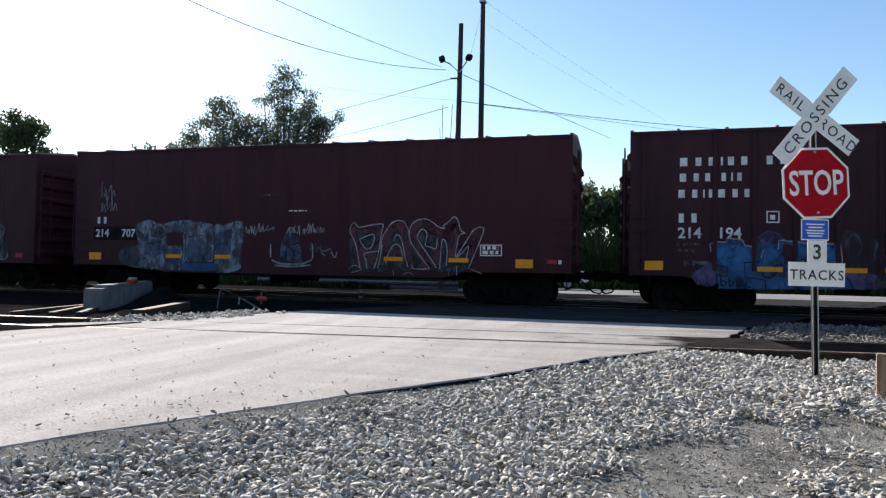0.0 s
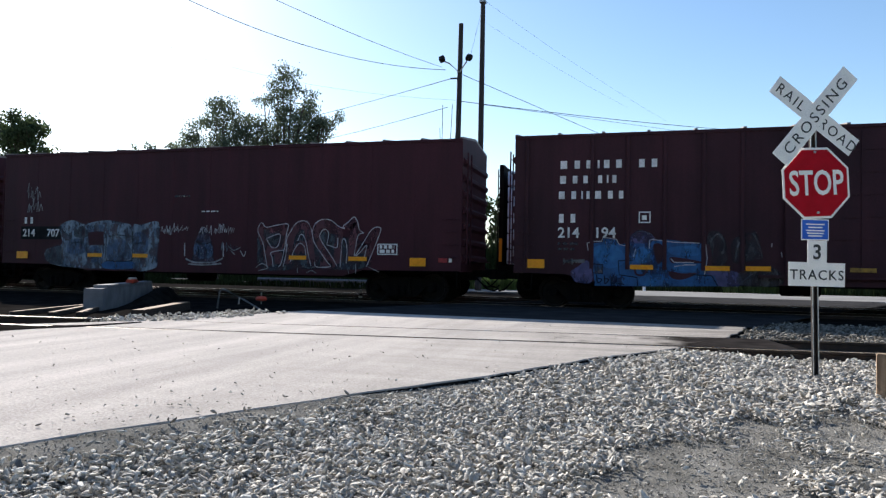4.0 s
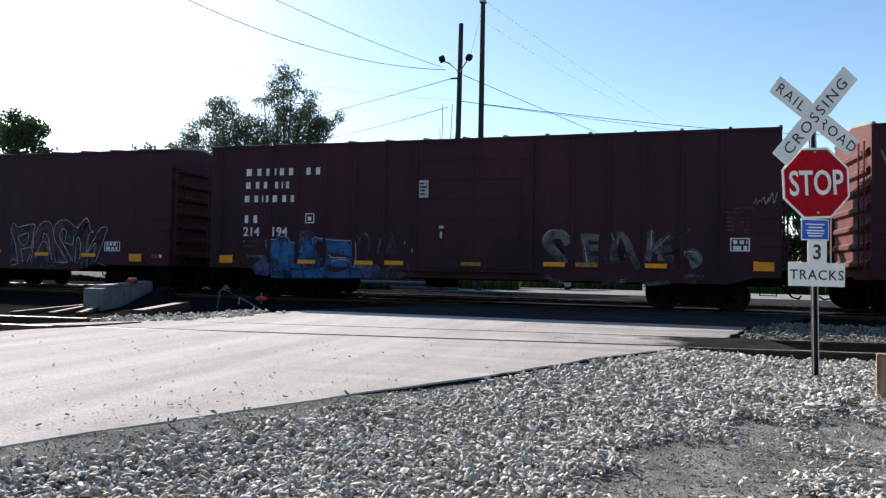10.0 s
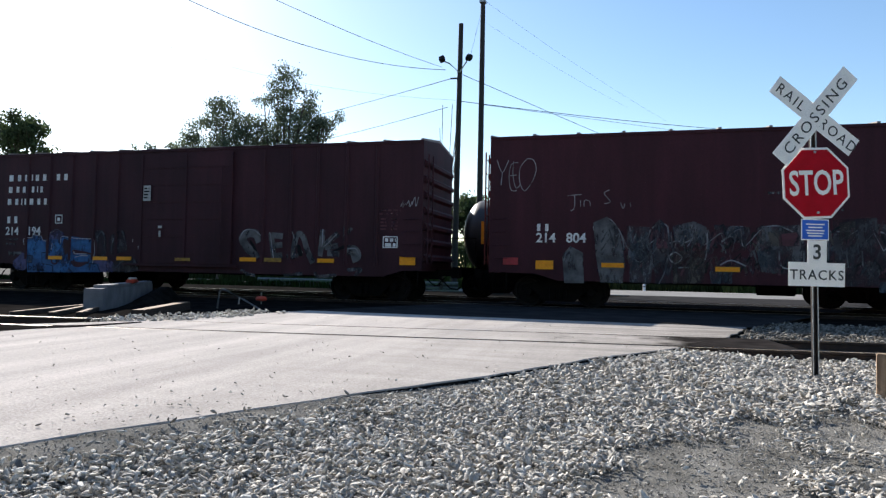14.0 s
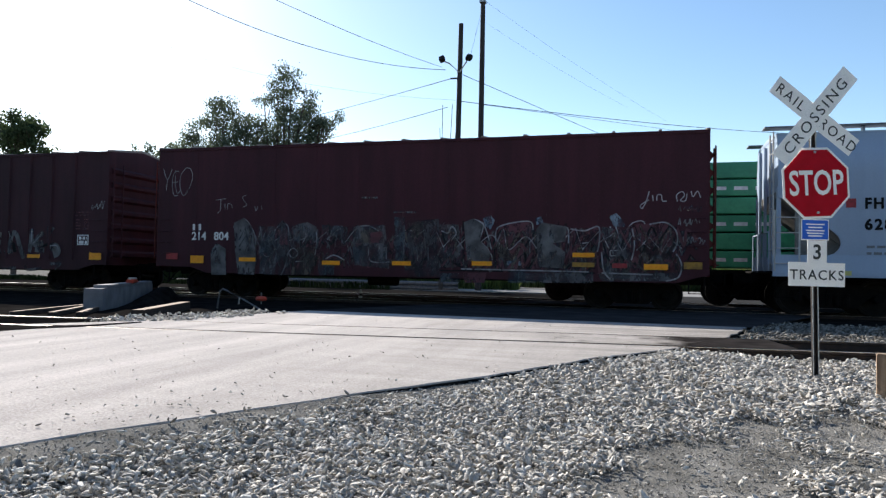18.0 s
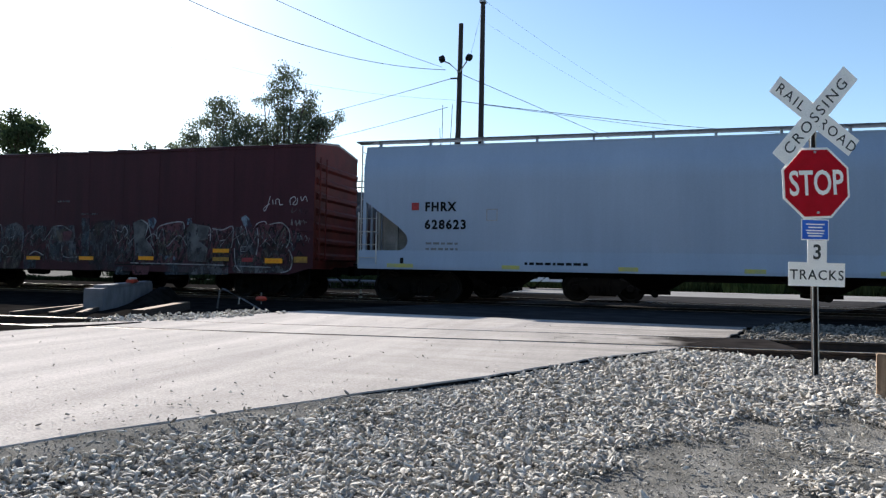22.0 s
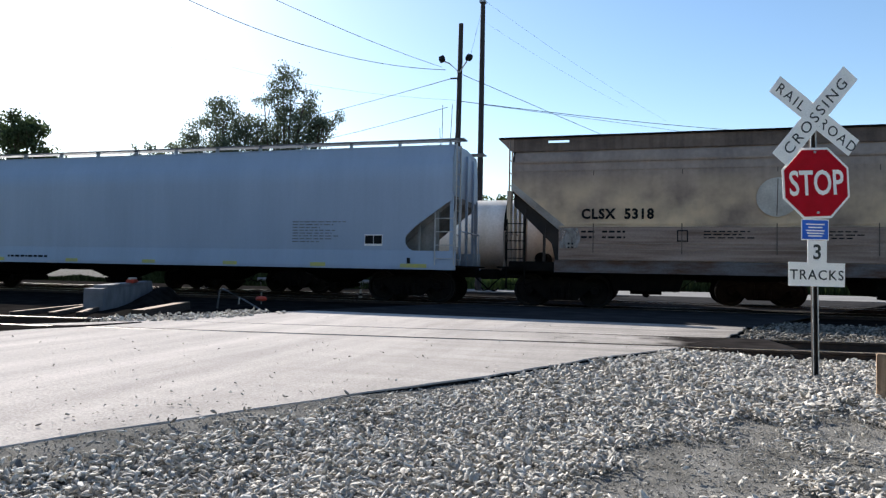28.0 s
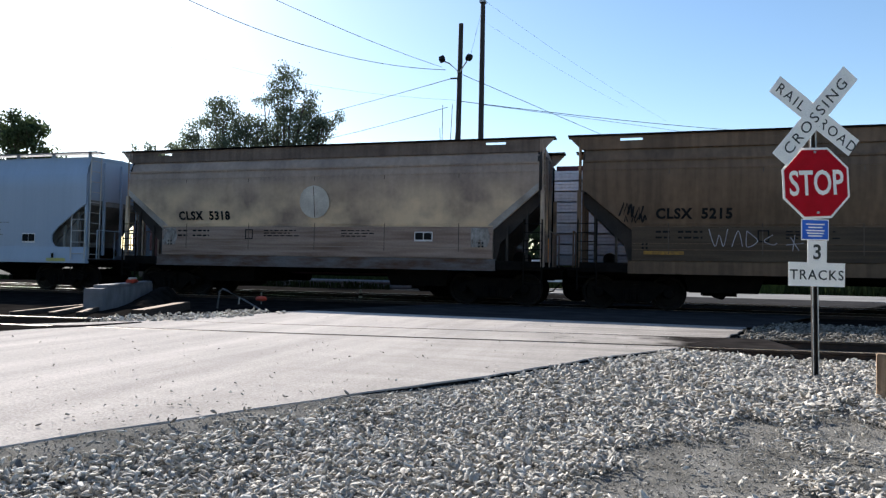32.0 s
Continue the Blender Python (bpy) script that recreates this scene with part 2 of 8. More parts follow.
BRUSH = mat("dark_brush", (0.022, 0.032, 0.014), (0.034, 0.046, 0.02), 0.5, 0.85, fine=9, bump=0.0, vary=0.6, island=True, gloss=0.0)
GRASS = mat("grass", (0.06, 0.10, 0.025), (0.11, 0.14, 0.04), 0.5, 0.8, fine=9, bump=0.0, vary=0.6, island=True)
def bounce_band(m, c, z0, z1, soft):
    """Warm bounce light painted as a pale band between two heights, stronger in blotches."""
    nt = m.node_tree
    b = nt.nodes["Principled BSDF"]
    old = b.inputs["Base Color"].links[0].from_socket
    co = next(n for n in nt.nodes if n.type == "TEX_COORD")
    sep, nz = nt.nodes.new("ShaderNodeSeparateXYZ"), nt.nodes.new("ShaderNodeTexNoise")
    nt.links.new(co.outputs["Object"], sep.inputs["Vector"])
    nt.links.new(co.outputs["Object"], nz.inputs["Vector"])
    nz.inputs["Scale"].default_value, nz.inputs["Detail"].default_value = 0.9, 6
    up, down, both, mul, mx = (nt.nodes.new(k) for k in ("ShaderNodeMapRange", "ShaderNodeMapRange", "ShaderNodeMath", "ShaderNodeMath", "ShaderNodeMix"))
    up.inputs["From Min"].default_value, up.inputs["From Max"].default_value = z0 - soft * 0.3, z0
    down.inputs["From Min"].default_value, down.inputs["From Max"].default_value = z1 + soft, z1
    for n in (up, down):
        nt.links.new(sep.outputs["Z"], n.inputs["Value"])
    both.operation = mul.operation = "MULTIPLY"
    nt.links.new(up.outputs["Result"], both.inputs[0])
    nt.links.new(down.outputs["Result"], both.inputs[1])
    wide = nt.nodes.new("ShaderNodeMapRange")
    wide.inputs["From Min"].default_value, wide.inputs["From Max"].default_value = 0.34, 0.60
    nt.links.new(nz.outputs["Fac"], wide.inputs["Value"])
    nt.links.new(both.outputs[0], mul.inputs[0])
    nt.links.new(wide.outputs["Result"], mul.inputs[1])
    mx.data_type = "RGBA"
    nt.links.new(mul.outputs[0], mx.inputs["Factor"])
    nt.links.new(old, mx.inputs["A"])
    mx.inputs["B"].default_value = (*c, 1)
    nt.links.new(mx.outputs["Result"], b.inputs["Base Color"])


# sunlit road's glow on the lower side, put into the paint colour
bounce_band(HOP_TAN, (0.72, 0.545, 0.36), 2.25, 2.9, 0.75)
let_light_through(GRASS, (0.26, 0.36, 0.06))
BARK = mat("bark", (0.09, 0.07, 0.055), (0.05, 0.04, 0.034), 5.0, 0.9, fine=40, stretch=(3, 3, 0.4), bump=0.5)
WIRE = mat("wire", (0.022, 0.025, 0.032), (0.018, 0.02, 0.025), 5.0, 0.9, fine=30, bump=0.0, gloss=0.05)
TANK_BLACK = mat("tank_black", (0.020, 0.020, 0.022), (0.035, 0.033, 0.032), 1.0, 0.45, fine=15, gloss=0.5)
TANK_WHITE = mat("tank_off_white", (0.62, 0.60, 0.57), (0.45, 0.41, 0.36), 0.9, 0.55, fine=14, stretch=(1.5, 1, 0.4))
TANK_GREEN = mat("tank_dark_green", (0.060, 0.075, 0.065), (0.04, 0.048, 0.044), 1.0, 0.5, fine=15)
WRAP_WHITE = mat("lumber_wrap_white", (0.72, 0.78, 0.86), (0.56, 0.61, 0.68), 1.5, 0.55, fine=10, bump=0.3, vary=0.25)
WRAP_GREEN = mat("lumber_wrap_green", (0.06, 0.33, 0.16), (0.04, 0.24, 0.12), 1.5, 0.5, fine=10, bump=0.3, vary=0.4)
TANBOX = mat("boxcar_tan", (0.28, 0.15, 0.09), (0.20, 0.11, 0.07), 1.2, 0.7, fine=15)
GLASS = mat("dark_glass", (0.02, 0.025, 0.03), (0.02, 0.025, 0.03), 1, 0.08, fine=5, bump=0.0, gloss=0.8)
CARWHITE = mat("white_car_paint", (0.75, 0.76, 0.78), (0.70, 0.71, 0.73), 1, 0.25, fine=5, bump=0.0, gloss=0.6)


def dimmed_and_muddied(m, edge_tone):
    """Dimming away from the sun painted across the road to its stony edge, with long mud smears."""
    nt = m.node_tree
    hsv = next(n for n in nt.nodes if n.type == "HUE_SAT")
    co = next(n for n in nt.nodes if n.type == "TEX_COORD")
    sep = nt.nodes.new("ShaderNodeSeparateXYZ")
    nt.links.new(co.outputs["Object"], sep.inputs[0])
    across = nt.nodes.new("ShaderNodeMapRange")
    across.inputs["From Min"].default_value, across.inputs["From Max"].default_value = -5.0, 2.0
    nt.links.new(sep.outputs["X"], across.inputs["Value"])
    mp = nt.nodes.new("ShaderNodeMapping")
    mp.inputs["Rotation"].default_value, mp.inputs["Scale"].default_value = (0, 0, radians(72)), (0.35, 2.4, 1)
    nt.links.new(co.outputs["Object"], mp.inputs["Vector"])
    nz = nt.nodes.new("ShaderNodeTexNoise")
    nz.inputs["Scale"].default_value, nz.inputs["Detail"].default_value = 1.3, 7
    nt.links.new(mp.outputs["Vector"], nz.inputs["Vector"])
    smear = nt.nodes.new("ShaderNodeMapRange")
    smear.inputs["From Min"].default_value, smear.inputs["From Max"].default_value = 0.30, 0.66
    smear.inputs["To Min"].default_value, smear.inputs["To Max"].default_value = 0.45, 1.25
    nt.links.new(nz.outputs["Fac"], smear.inputs["Value"])
    k = nt.nodes.new("ShaderNodeMath")
    k.operation = "MULTIPLY"
    k.use_clamp = True
    nt.links.new(across.outputs["Result"], k.inputs[0])
    nt.links.new(smear.outputs["Result"], k.inputs[1])
    mix = nt.nodes.new("ShaderNodeMix")
    mix.data_type = "RGBA"
    mix.inputs["B"].default_value = (*edge_tone, 1)
    nt.links.new(hsv.inputs["Color"].links[0].from_socket, mix.inputs["A"])
    nt.links.new(k.outputs[0], mix.inputs["Factor"])
    nt.links.new(mix.outputs["Result"], hsv.inputs["Color"])


# mud colour doubles as the road's painted fall-off in sunlight
dimmed_and_muddied(CONCRETE, (0.215, 0.198, 0.182))


def worn(m, scale, lo, hi, most=1.0):
    """Old spray paint, rubbed thin in patches so that the steel's own colour shows."""
    nt = m.node_tree
    co = next(n for n in nt.nodes if n.type == "TEX_COORD")
    mp = nt.nodes.new("ShaderNodeMapping")
    mp.inputs["Scale"].default_value = (1.5, 1.0, 0.7)
    nt.links.new(co.outputs["Object"], mp.inputs["Vector"])
    nz = nt.nodes.new("ShaderNodeTexNoise")
    nz.inputs["Scale"].default_value, nz.inputs["Detail"].default_value, nz.inputs["Roughness"].default_value = scale, 8, 0.68
    nt.links.new(mp.outputs["Vector"], nz.inputs["Vector"])
    r = nt.nodes.new("ShaderNodeMapRange")
    r.inputs["From Min"].default_value, r.inputs["From Max"].default_value = lo, hi
    r.inputs["To Min"].default_value, r.inputs["To Max"].default_value = 0.12, most
    nt.links.new(nz.outputs["Fac"], r.inputs["Value"])
    nt.links.new(r.outputs["Result"], nt.nodes["Principled BSDF"].inputs["Alpha"])


for paint in (G_PALE, G_MIST, G_TEAL, G_SAND, G_LILAC, G_GREY, G_DIM):
    worn(paint, 2.6, 0.38, 0.60, 0.95)
worn(DISC, 1.6, 0.10, 0.40, 0.85)
worn(G_ASH, 2.6, 0.28, 0.50, 0.95)
worn(BLEACH, 3.0, 0.34, 0.6, 0.9)
for paint in (G_LINE, G_WHITE):
    worn(paint, 5.0, 0.30, 0.46)
for paint in (G_BLUE, G_SKY, G_PURPLE, G_MAROON):
    worn(paint, 2.2, 0.30, 0.52)


def translucent(m, share):
    """Leaves let some of the light from behind through."""
    nt = m.node_tree
    b, out = nt.nodes["Principled BSDF"], nt.nodes["Material Output"]
    t, mix = nt.nodes.new("ShaderNodeBsdfTranslucent"), nt.nodes.new("ShaderNodeMixShader")
    nt.links.new(b.inputs["Base Color"].links[0].from_socket, t.inputs["Color"])
    mix.inputs[0].default_value = share
    nt.links.new(b.outputs["BSDF"], mix.inputs[1])
    nt.links.new(t.outputs["BSDF"], mix.inputs[2])
    nt.links.new(mix.outputs["Shader"], out.inputs["Surface"])


for leafy in (LEAF, LEAF_DARK, GRASS):
    translucent(leafy, 0.45)

# ---- mesh helpers ----
def box(bm, x0, x1, y0, y1, z0, z1):
    v = [bm.verts.new((x, y, z)) for x in (x0, x1) for y in (y0, y1) for z in (z0, z1)]
    for f in ((0, 1, 3, 2), (4, 6, 7, 5), (0, 4, 5, 1), (2, 3, 7, 6), (0, 2, 6, 4), (1, 5, 7, 3)):
        bm.faces.new([v[i] for i in f])
    return v


def prism(bm, pts, y0, y1):
    """A polygon of (x, z) points drawn out along y."""
    a = [bm.verts.new((x, y0, z)) for x, z in pts]
    b = [bm.verts.new((x, y1, z)) for x, z in pts]
    bm.faces.new(a), bm.faces.new(b[::-1])
    for i in range(len(a)):
        j = (i + 1) % len(a)
        bm.faces.new((a[j], a[i], b[i], b[j]))


def prism_x(bm, pts, x0, x1):
    """A polygon of (y, z) points drawn out along x."""
    a = [bm.verts.new((x0, y, z)) for y, z in pts]
    b = [bm.verts.new((x1, y, z)) for y, z in pts]
    bm.faces.new(a[::-1]), bm.faces.new(b)
    for i in range(len(a)):
        j = (i + 1) % len(a)
        bm.faces.new((a[i], a[j], b[j], b[i]))


def prism_z(bm, pts, z0, z1):
    """An upright bar with the (x, y) outline pts."""
    a, b = [bm.verts.new((x, y, z0)) for x, y in pts], [bm.verts.new((x, y, z1)) for x, y in pts]
    bm.faces.new(a), bm.faces.new(b[::-1])
    for i in range(len(pts)):
        j = (i + 1) % len(pts)
        bm.faces.new((a[i], b[i], b[j], a[j]))


def cyl(bm, a, b, r, r2=None, n=10):
    a, b = Vector(a), Vector(b)
    r2 = r if r2 is None else r2
    q = (b - a).to_track_quat("Z", "Y")
    va, vb = [], []
    for i in range(n):
        w = 2 * math.pi * i / n
        d = q @ Vector((math.cos(w), math.sin(w), 0))
        va.append(bm.verts.new(a + d * r)), vb.append(bm.verts.new(b + d * r2))
    for i in range(n):
        j = (i + 1) % n
        bm.faces.new((va[i], va[j], vb[j], vb[i]))
    bm.faces.new(va[::-1]), bm.faces.new(vb)


def tube(bm, pts, r, n=8):
    """One bent bar through the points."""
    p = [Vector(q) for q in pts]
    rings = []
    for i in range(len(p)):
        d = (p[min(i + 1, len(p) - 1)] - p[max(i - 1, 0)]).normalized()
        q = d.to_track_quat("Z", "Y")
        rings.append([bm.verts.new(p[i] + q @ Vector((r * math.cos(2 * math.pi * k / n), r * math.sin(2 * math.pi * k / n), 0))) for k in range(n)])
    for a, b in zip(rings, rings[1:]):
        o = min(range(n), key=lambda k: (b[k].co - a[0].co).length)
        for k in range(n):
            bm.faces.new((a[k], a[(k + 1) % n], b[(k + 1 + o) % n], b[(k + o) % n]))
    bm.faces.new(rings[0][::-1]), bm.faces.new(rings[-1])


def lathe(bm, prof, n=24, axis="y"):
    """Turns a profile of (radius, place along the axis) round that axis."""
    rings = []
    for r, d in prof:
        ring = []
        for i in range(n):
            w = 2 * math.pi * i / n
            c, s = r * math.cos(w), r * math.sin(w)
            ring.append(bm.verts.new((c, d, s) if axis == "y" else (d, c, s) if axis == "x" else (c, s, d)))
        rings.append(ring)
    for p, q in zip(rings, rings[1:]):
        for i in range(n):
            j = (i + 1) % n
            bm.faces.new((p[i], p[j], q[j], q[i]))
    bm.faces.new(rings[0][::-1]), bm.faces.new(rings[-1])


def ribbon(bm, pts, w, y):
    """A painted stroke of width w along (x, z) points on an upright face at y."""
    p = [Vector(q) for q in pts]
    left, right = [], []
    for i in range(len(p)):
        d = (p[min(i + 1, len(p) - 1)] - p[max(i - 1, 0)])
        d = d.normalized() if d.length else Vector((1, 0))
        nrm = Vector((-d.y, d.x)) * w / 2
        left.append(bm.verts.new((p[i].x + nrm.x, y, p[i].y + nrm.y)))
        right.append(bm.verts.new((p[i].x - nrm.x, y, p[i].y - nrm.y)))
    for i in range(len(p) - 1):
        bm.faces.new((left[i], right[i], right[i + 1], left[i + 1]))


def blob(bm, pts, y):
    bm.faces.new([bm.verts.new((x, y, z)) for x, z in pts])


def plate(bm, x0, x1, z0, z1, y, d=0.006):
    box(bm, x0, x1, y - d, y, z0, z1)


def mesh_of(name, bm, material, smooth=False):
    bmesh.ops.recalc_face_normals(bm, faces=bm.faces)
    me = bpy.data.meshes.new(name)
    bm.to_mesh(me)
    bm.free()
    me.materials.append(material)
    if smooth:
        me.shade_smooth()
        me.set_sharp_from_angle(angle=radians(38))
    return me


def part(name, bm, material, parent, label="", m=None, smooth=False):
    me = bm if isinstance(bm, bpy.types.Mesh) else mesh_of(name, bm, material, smooth)
    ob = new(name, me)
    ob.parent = parent
    if m is not None:
        ob.matrix_basis = m
    return tagged(ob, label)


def thing(name, label, category, m=None, group="", kind=""):
    ob = new(name)
    ob.empty_display_size = 0.3
    if m is not None:
        ob.matrix_basis = m
    return tagged(ob, label, category, group, kind)


def made(draw, *a, **k):
    bm = bmesh.new()
    draw(bm, *a, **k)
    return bm


def boxes(*rows):
    bm = bmesh.new()
    for r in rows:
        box(bm, *r)
    return bm


def rounded(bm, w=0.01, seg=2):
    bmesh.ops.bevel(bm, geom=list(bm.edges), offset=w, segments=seg, affect="EDGES", clamp_overlap=True)
    return bm


def lettering(text, size, material, bold=0.0, thick=0.002, align="LEFT", space=1.0):
    """A mesh of built-in-font letters, standing up and facing -y."""
    c = bpy.data.curves.new("letters", "FONT")
    c.body, c.size, c.extrude, c.offset, c.align_x, c.resolution_u = text, size, thick, bold, align, 3
    c.space_character = space
    ob = new("letters", c)
    me = bpy.data.meshes.new_from_object(ob.evaluated_get(bpy.context.evaluated_depsgraph_get()))
    bpy.data.objects.remove(ob)
    bpy.data.curves.remove(c)
    me.transform(Matrix.Rotation(radians(90), 4, "X"))
    me.materials.clear()
    me.materials.append(material)
    return me


def structure(name, bm, material, label="", m=None, smooth=False):
    ob = part(name, bm, material, None, label, m, smooth)
    return tagged(ob, label, kind="structure")

# ---- ground, road, tracks ----
TRACK_Y, BACK_Y = 20.08, 24.45       # the two through tracks run along x
SIDE_M = pose(2.5, 10.75, -0.0105, 0, 0, 8.0)  # the near siding, slightly askew
ROAD_RIGHT = [(-9.5, -9.0), (-4.75, 0.0), (-3.2, 2.83), (-2.05, 4.96), (-1.28, 6.25), (-0.47, 7.95), (0.38, 9.28), (1.2, 11.0), (1.62, 12.4), (2.0, 14.0), (5.2, 21.0), (9.4, 30.0)]
ROAD_LEFT = [(-19.0, -9.0), (-14.0, 0.0), (-12.3, 2.83), (-11.2, 4.96), (-10.6, 6.25), (-9.7, 7.95), (-8.6, 9.28), (-7.75, 11.0), (-7.5, 12.4), (-7.2, 14.0), (-4.4, 21.0), (-0.2, 30.0)]


def edge_x(line, y):
    return float(np.interp(y, [p[1] for p in line], [p[0] for p in line]))


def edge_drop(y):
    """How far the ground lies below the slab's edge."""
    f = max(0.0, min(1.0, (y - 4.5) / 1.2))
    return 0.030 * f * f * (3 - 2 * f)


def ground_z(x, y):
    """Height of the bare ground."""
    z = -0.15 + 0.03 * noise.noise((x * 0.7, y * 0.7, 3.1))
    near = max(0.0, min(1.0, (9.4 - y) / 1.2))
    right = x - edge_x(ROAD_RIGHT, y)
    if right > 0 and y < 12:
        z += near * (0.035 + 0.03 * noise.noise((x * 0.9, y * 0.9, 7.7)))
        heap = math.exp(-((x - 0.75) / 1.2) ** 2 - ((y - 8.3) / 1.2) ** 2)
        z += 0.08 * heap * min(1.0, right / 0.7)
        z -= 0.19 * math.exp(-((x - 2.1) / 0.75) ** 2 - ((y - 8.1) / 1.1) ** 2)
        z = max(z, -0.035 - edge_drop(y) - (0.16 - edge_drop(y)) * min(1.0, right / 1.6)) if y < 9.6 else z
        z -= edge_drop(y) * max(0.0, 1 - right / 0.5)
    if 27.0 < y < 60.0:
        z += 0.06
    return z


def axis(lo, hi, step, far):
    a = list(np.arange(lo, hi + 1e-6, step))
    out = [lo - d for d in (1.5, 4, 9, 20, 45, 100, 250, far)][::-1]
    return out + a + [hi + d for d in (1.5, 4, 9, 20, 45, 100, 250, far)]


gx, gy = axis(-14.0, 9.0, 0.25, 2500.0), axis(-2.0, 16.0, 0.25, 2500.0)
verts = [(x, y, ground_z(x, y)) for y in gy for x in gx]
W = len(gx)
faces = [(j * W + i, j * W + i + 1, (j + 1) * W + i + 1, (j + 1) * W + i) for j in range(len(gy) - 1) for i in range(W - 1)]
me = bpy.data.meshes.new("ground")
me.from_pydata(verts, [], faces)
me.materials.append(DIRT)
me.shade_smooth()
ground = tagged(new("ground", me), "grey gravelly dirt ground along the tracks", kind="structure")

# road slab with a rough broken edge
def road_slab(bm):
    ys = np.arange(-9, 14.01, 0.2)
    rows = []
    for y in ys:
        l, r = edge_x(ROAD_LEFT, y), edge_x(ROAD_RIGHT, y)
        r += 0.05 * noise.noise((y * 1.7, 2, 0)) + 0.03 * noise.noise((y * 6, 5, 0))
        l += 0.08 * noise.noise((y * 1.7, 9, 0))
        row = []
        for k in range(9):
            f = k / 8
            z = -0.012 + 0.003 * noise.noise((l + (r - l) * f, y * 0.5, 1))
            row.append(bm.verts.new((l + (r - l) * f, y, z)))
        row.append(bm.verts.new((r + 0.012, y, -0.024)))
        rows.append((bm.verts.new((l - 0.12, y, -0.22)), row, bm.verts.new((r + 0.06, y, -0.22))))
    for a, b in zip(rows, rows[1:]):
        ra, rb = [a[0], *a[1], a[2]], [b[0], *b[1], b[2]]
        for i in range(len(ra) - 1):
            f = bm.faces.new((ra[i], ra[i + 1], rb[i + 1], rb[i]))
            f.material_index = 1 if i == len(ra) - 2 else 0


road = structure("road", made(road_slab), CONCRETE, "pale worn concrete road over the crossing", smooth=True)
# second slot: the near-black outer edge face of the slab
road.data.materials.append(DARK_GROUND)


def shoulder(bm):
    rows = []
    for y in np.arange(-2.0, 9.6, 0.08):
        r = edge_x(ROAD_RIGHT, y)
        row = []
        for d, z in ((-0.05, -0.07), (0.014, -0.042), (0.026, -0.019), (0.12, -0.024), (0.25, -0.040), (0.40, -0.07), (0.6, -0.09), (0.8, -0.16)):
            x = r + 0.05 * noise.noise((y * 1.7, 2, 0)) + 0.03 * noise.noise((y * 6, 5, 0)) + d * (1 + 0.25 * noise.noise((y * 1.3, d, 3)))
            row.append(bm.verts.new((x, y, z - edge_drop(y) * max(0.0, min(1.0, (0.9 - d) / 0.5)) + 0.014 * noise.noise((x * 7, y * 7, 0)))))
        rows.append(row)
    for a, b in zip(rows, rows[1:]):
        for i in range(len(a) - 1):
            bm.faces.new((a[i], a[i + 1], b[i + 1], b[i]))


structure("road_shoulder", made(shoulder), DIRT, "packed grey dirt along the road edge", smooth=True)


def track_bed(bm, line, x_end, y0, y1, top):
    """Dark bed from the road's edge outward."""
    ys = np.arange(y0, y1 + 0.01, 0.5)
    a = [bm.verts.new((edge_x(line, y) + (0.05 if x_end < 0 else -0.05), y, top)) for y in ys]
    b = [bm.verts.new((x_end, y, top)) for y in ys]
    for i in range(len(ys) - 1):
        bm.faces.new((a[i], a[i + 1], b[i + 1], b[i]))


structure("track_bed", made(track_bed, ROAD_LEFT, -150.0, 10.0, 33.0, -0.085), DARK_GROUND, "near-black bed between the tracks")
structure("track_bed", made(track_bed, ROAD_RIGHT, 150.0, 16.2, 33.2, -0.085), DARK_GROUND, "near-black bed between the tracks")


# starts at the train's shadow edge; the shadow is in its colour
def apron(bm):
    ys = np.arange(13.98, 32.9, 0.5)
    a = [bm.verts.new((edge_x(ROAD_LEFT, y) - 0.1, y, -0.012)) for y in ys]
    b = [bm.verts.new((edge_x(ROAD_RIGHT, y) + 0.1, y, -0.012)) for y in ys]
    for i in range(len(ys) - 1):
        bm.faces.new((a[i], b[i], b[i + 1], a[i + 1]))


structure("road_apron", made(apron), CROSSING, "crossing road between the tracks, coloured dark for the trains' shade")
far_lot = structure("pavement", boxes((-10, 60, 33.0, 43.0, -0.4, -0.03)), ASPHALT, "sunlit pale asphalt street beyond the tracks")


def rail_profile(bm, x0, x1, y):
    half = [(0.07, -0.17), (0.07, -0.158), (0.012, -0.14), (0.010, -0.05), (0.036, -0.035), (0.036, -0.004)]
    prism_x(bm, [(y + a, z) for a, z in half] + [(y - a, z) for a, z in half[::-1]], x0, x1)


def track(name, label, m, x0, x1, tie_ranges, head=RAILDULL):
    t = thing(name, label, "railway track", m)
    for s in (-0.755, 0.755):
        r = part("rail", made(rail_profile, x0, x1, s), RAILSIDE, t, "rusty steel rail")
        part("railhead", boxes((x0, x1, s - 0.034, s + 0.034, -0.0039, 0.001)), head, r, "polished running surface")
    tie = mesh_of("tie", boxes((-0.11, 0.11, -1.3, 1.3, -0.34, -0.172)), WOOD)
    for a, b in tie_ranges:
        x = a
        while x < b:
            part("tie", tie, WOOD, t, m=pose(x, 0, 0, 0, 0, random.uniform(-1, 1)))
            x += 0.53
    return t


track("railway_track", "near siding with rusty rails sunk in the road", SIDE_M, -40, 40, ((-18, -10.5), (-1.5, 9)), RAILTOP)
track("railway_track", "main track carrying the moving freight train", pose(0, TRACK_Y, 0), -120, 120, ((-30, -6), (5.0, 20)))
track("railway_track", "rear track carrying the faster second train", pose(0, BACK_Y, 0), -340, 340, ((-30, -2), (8.0, 20)))


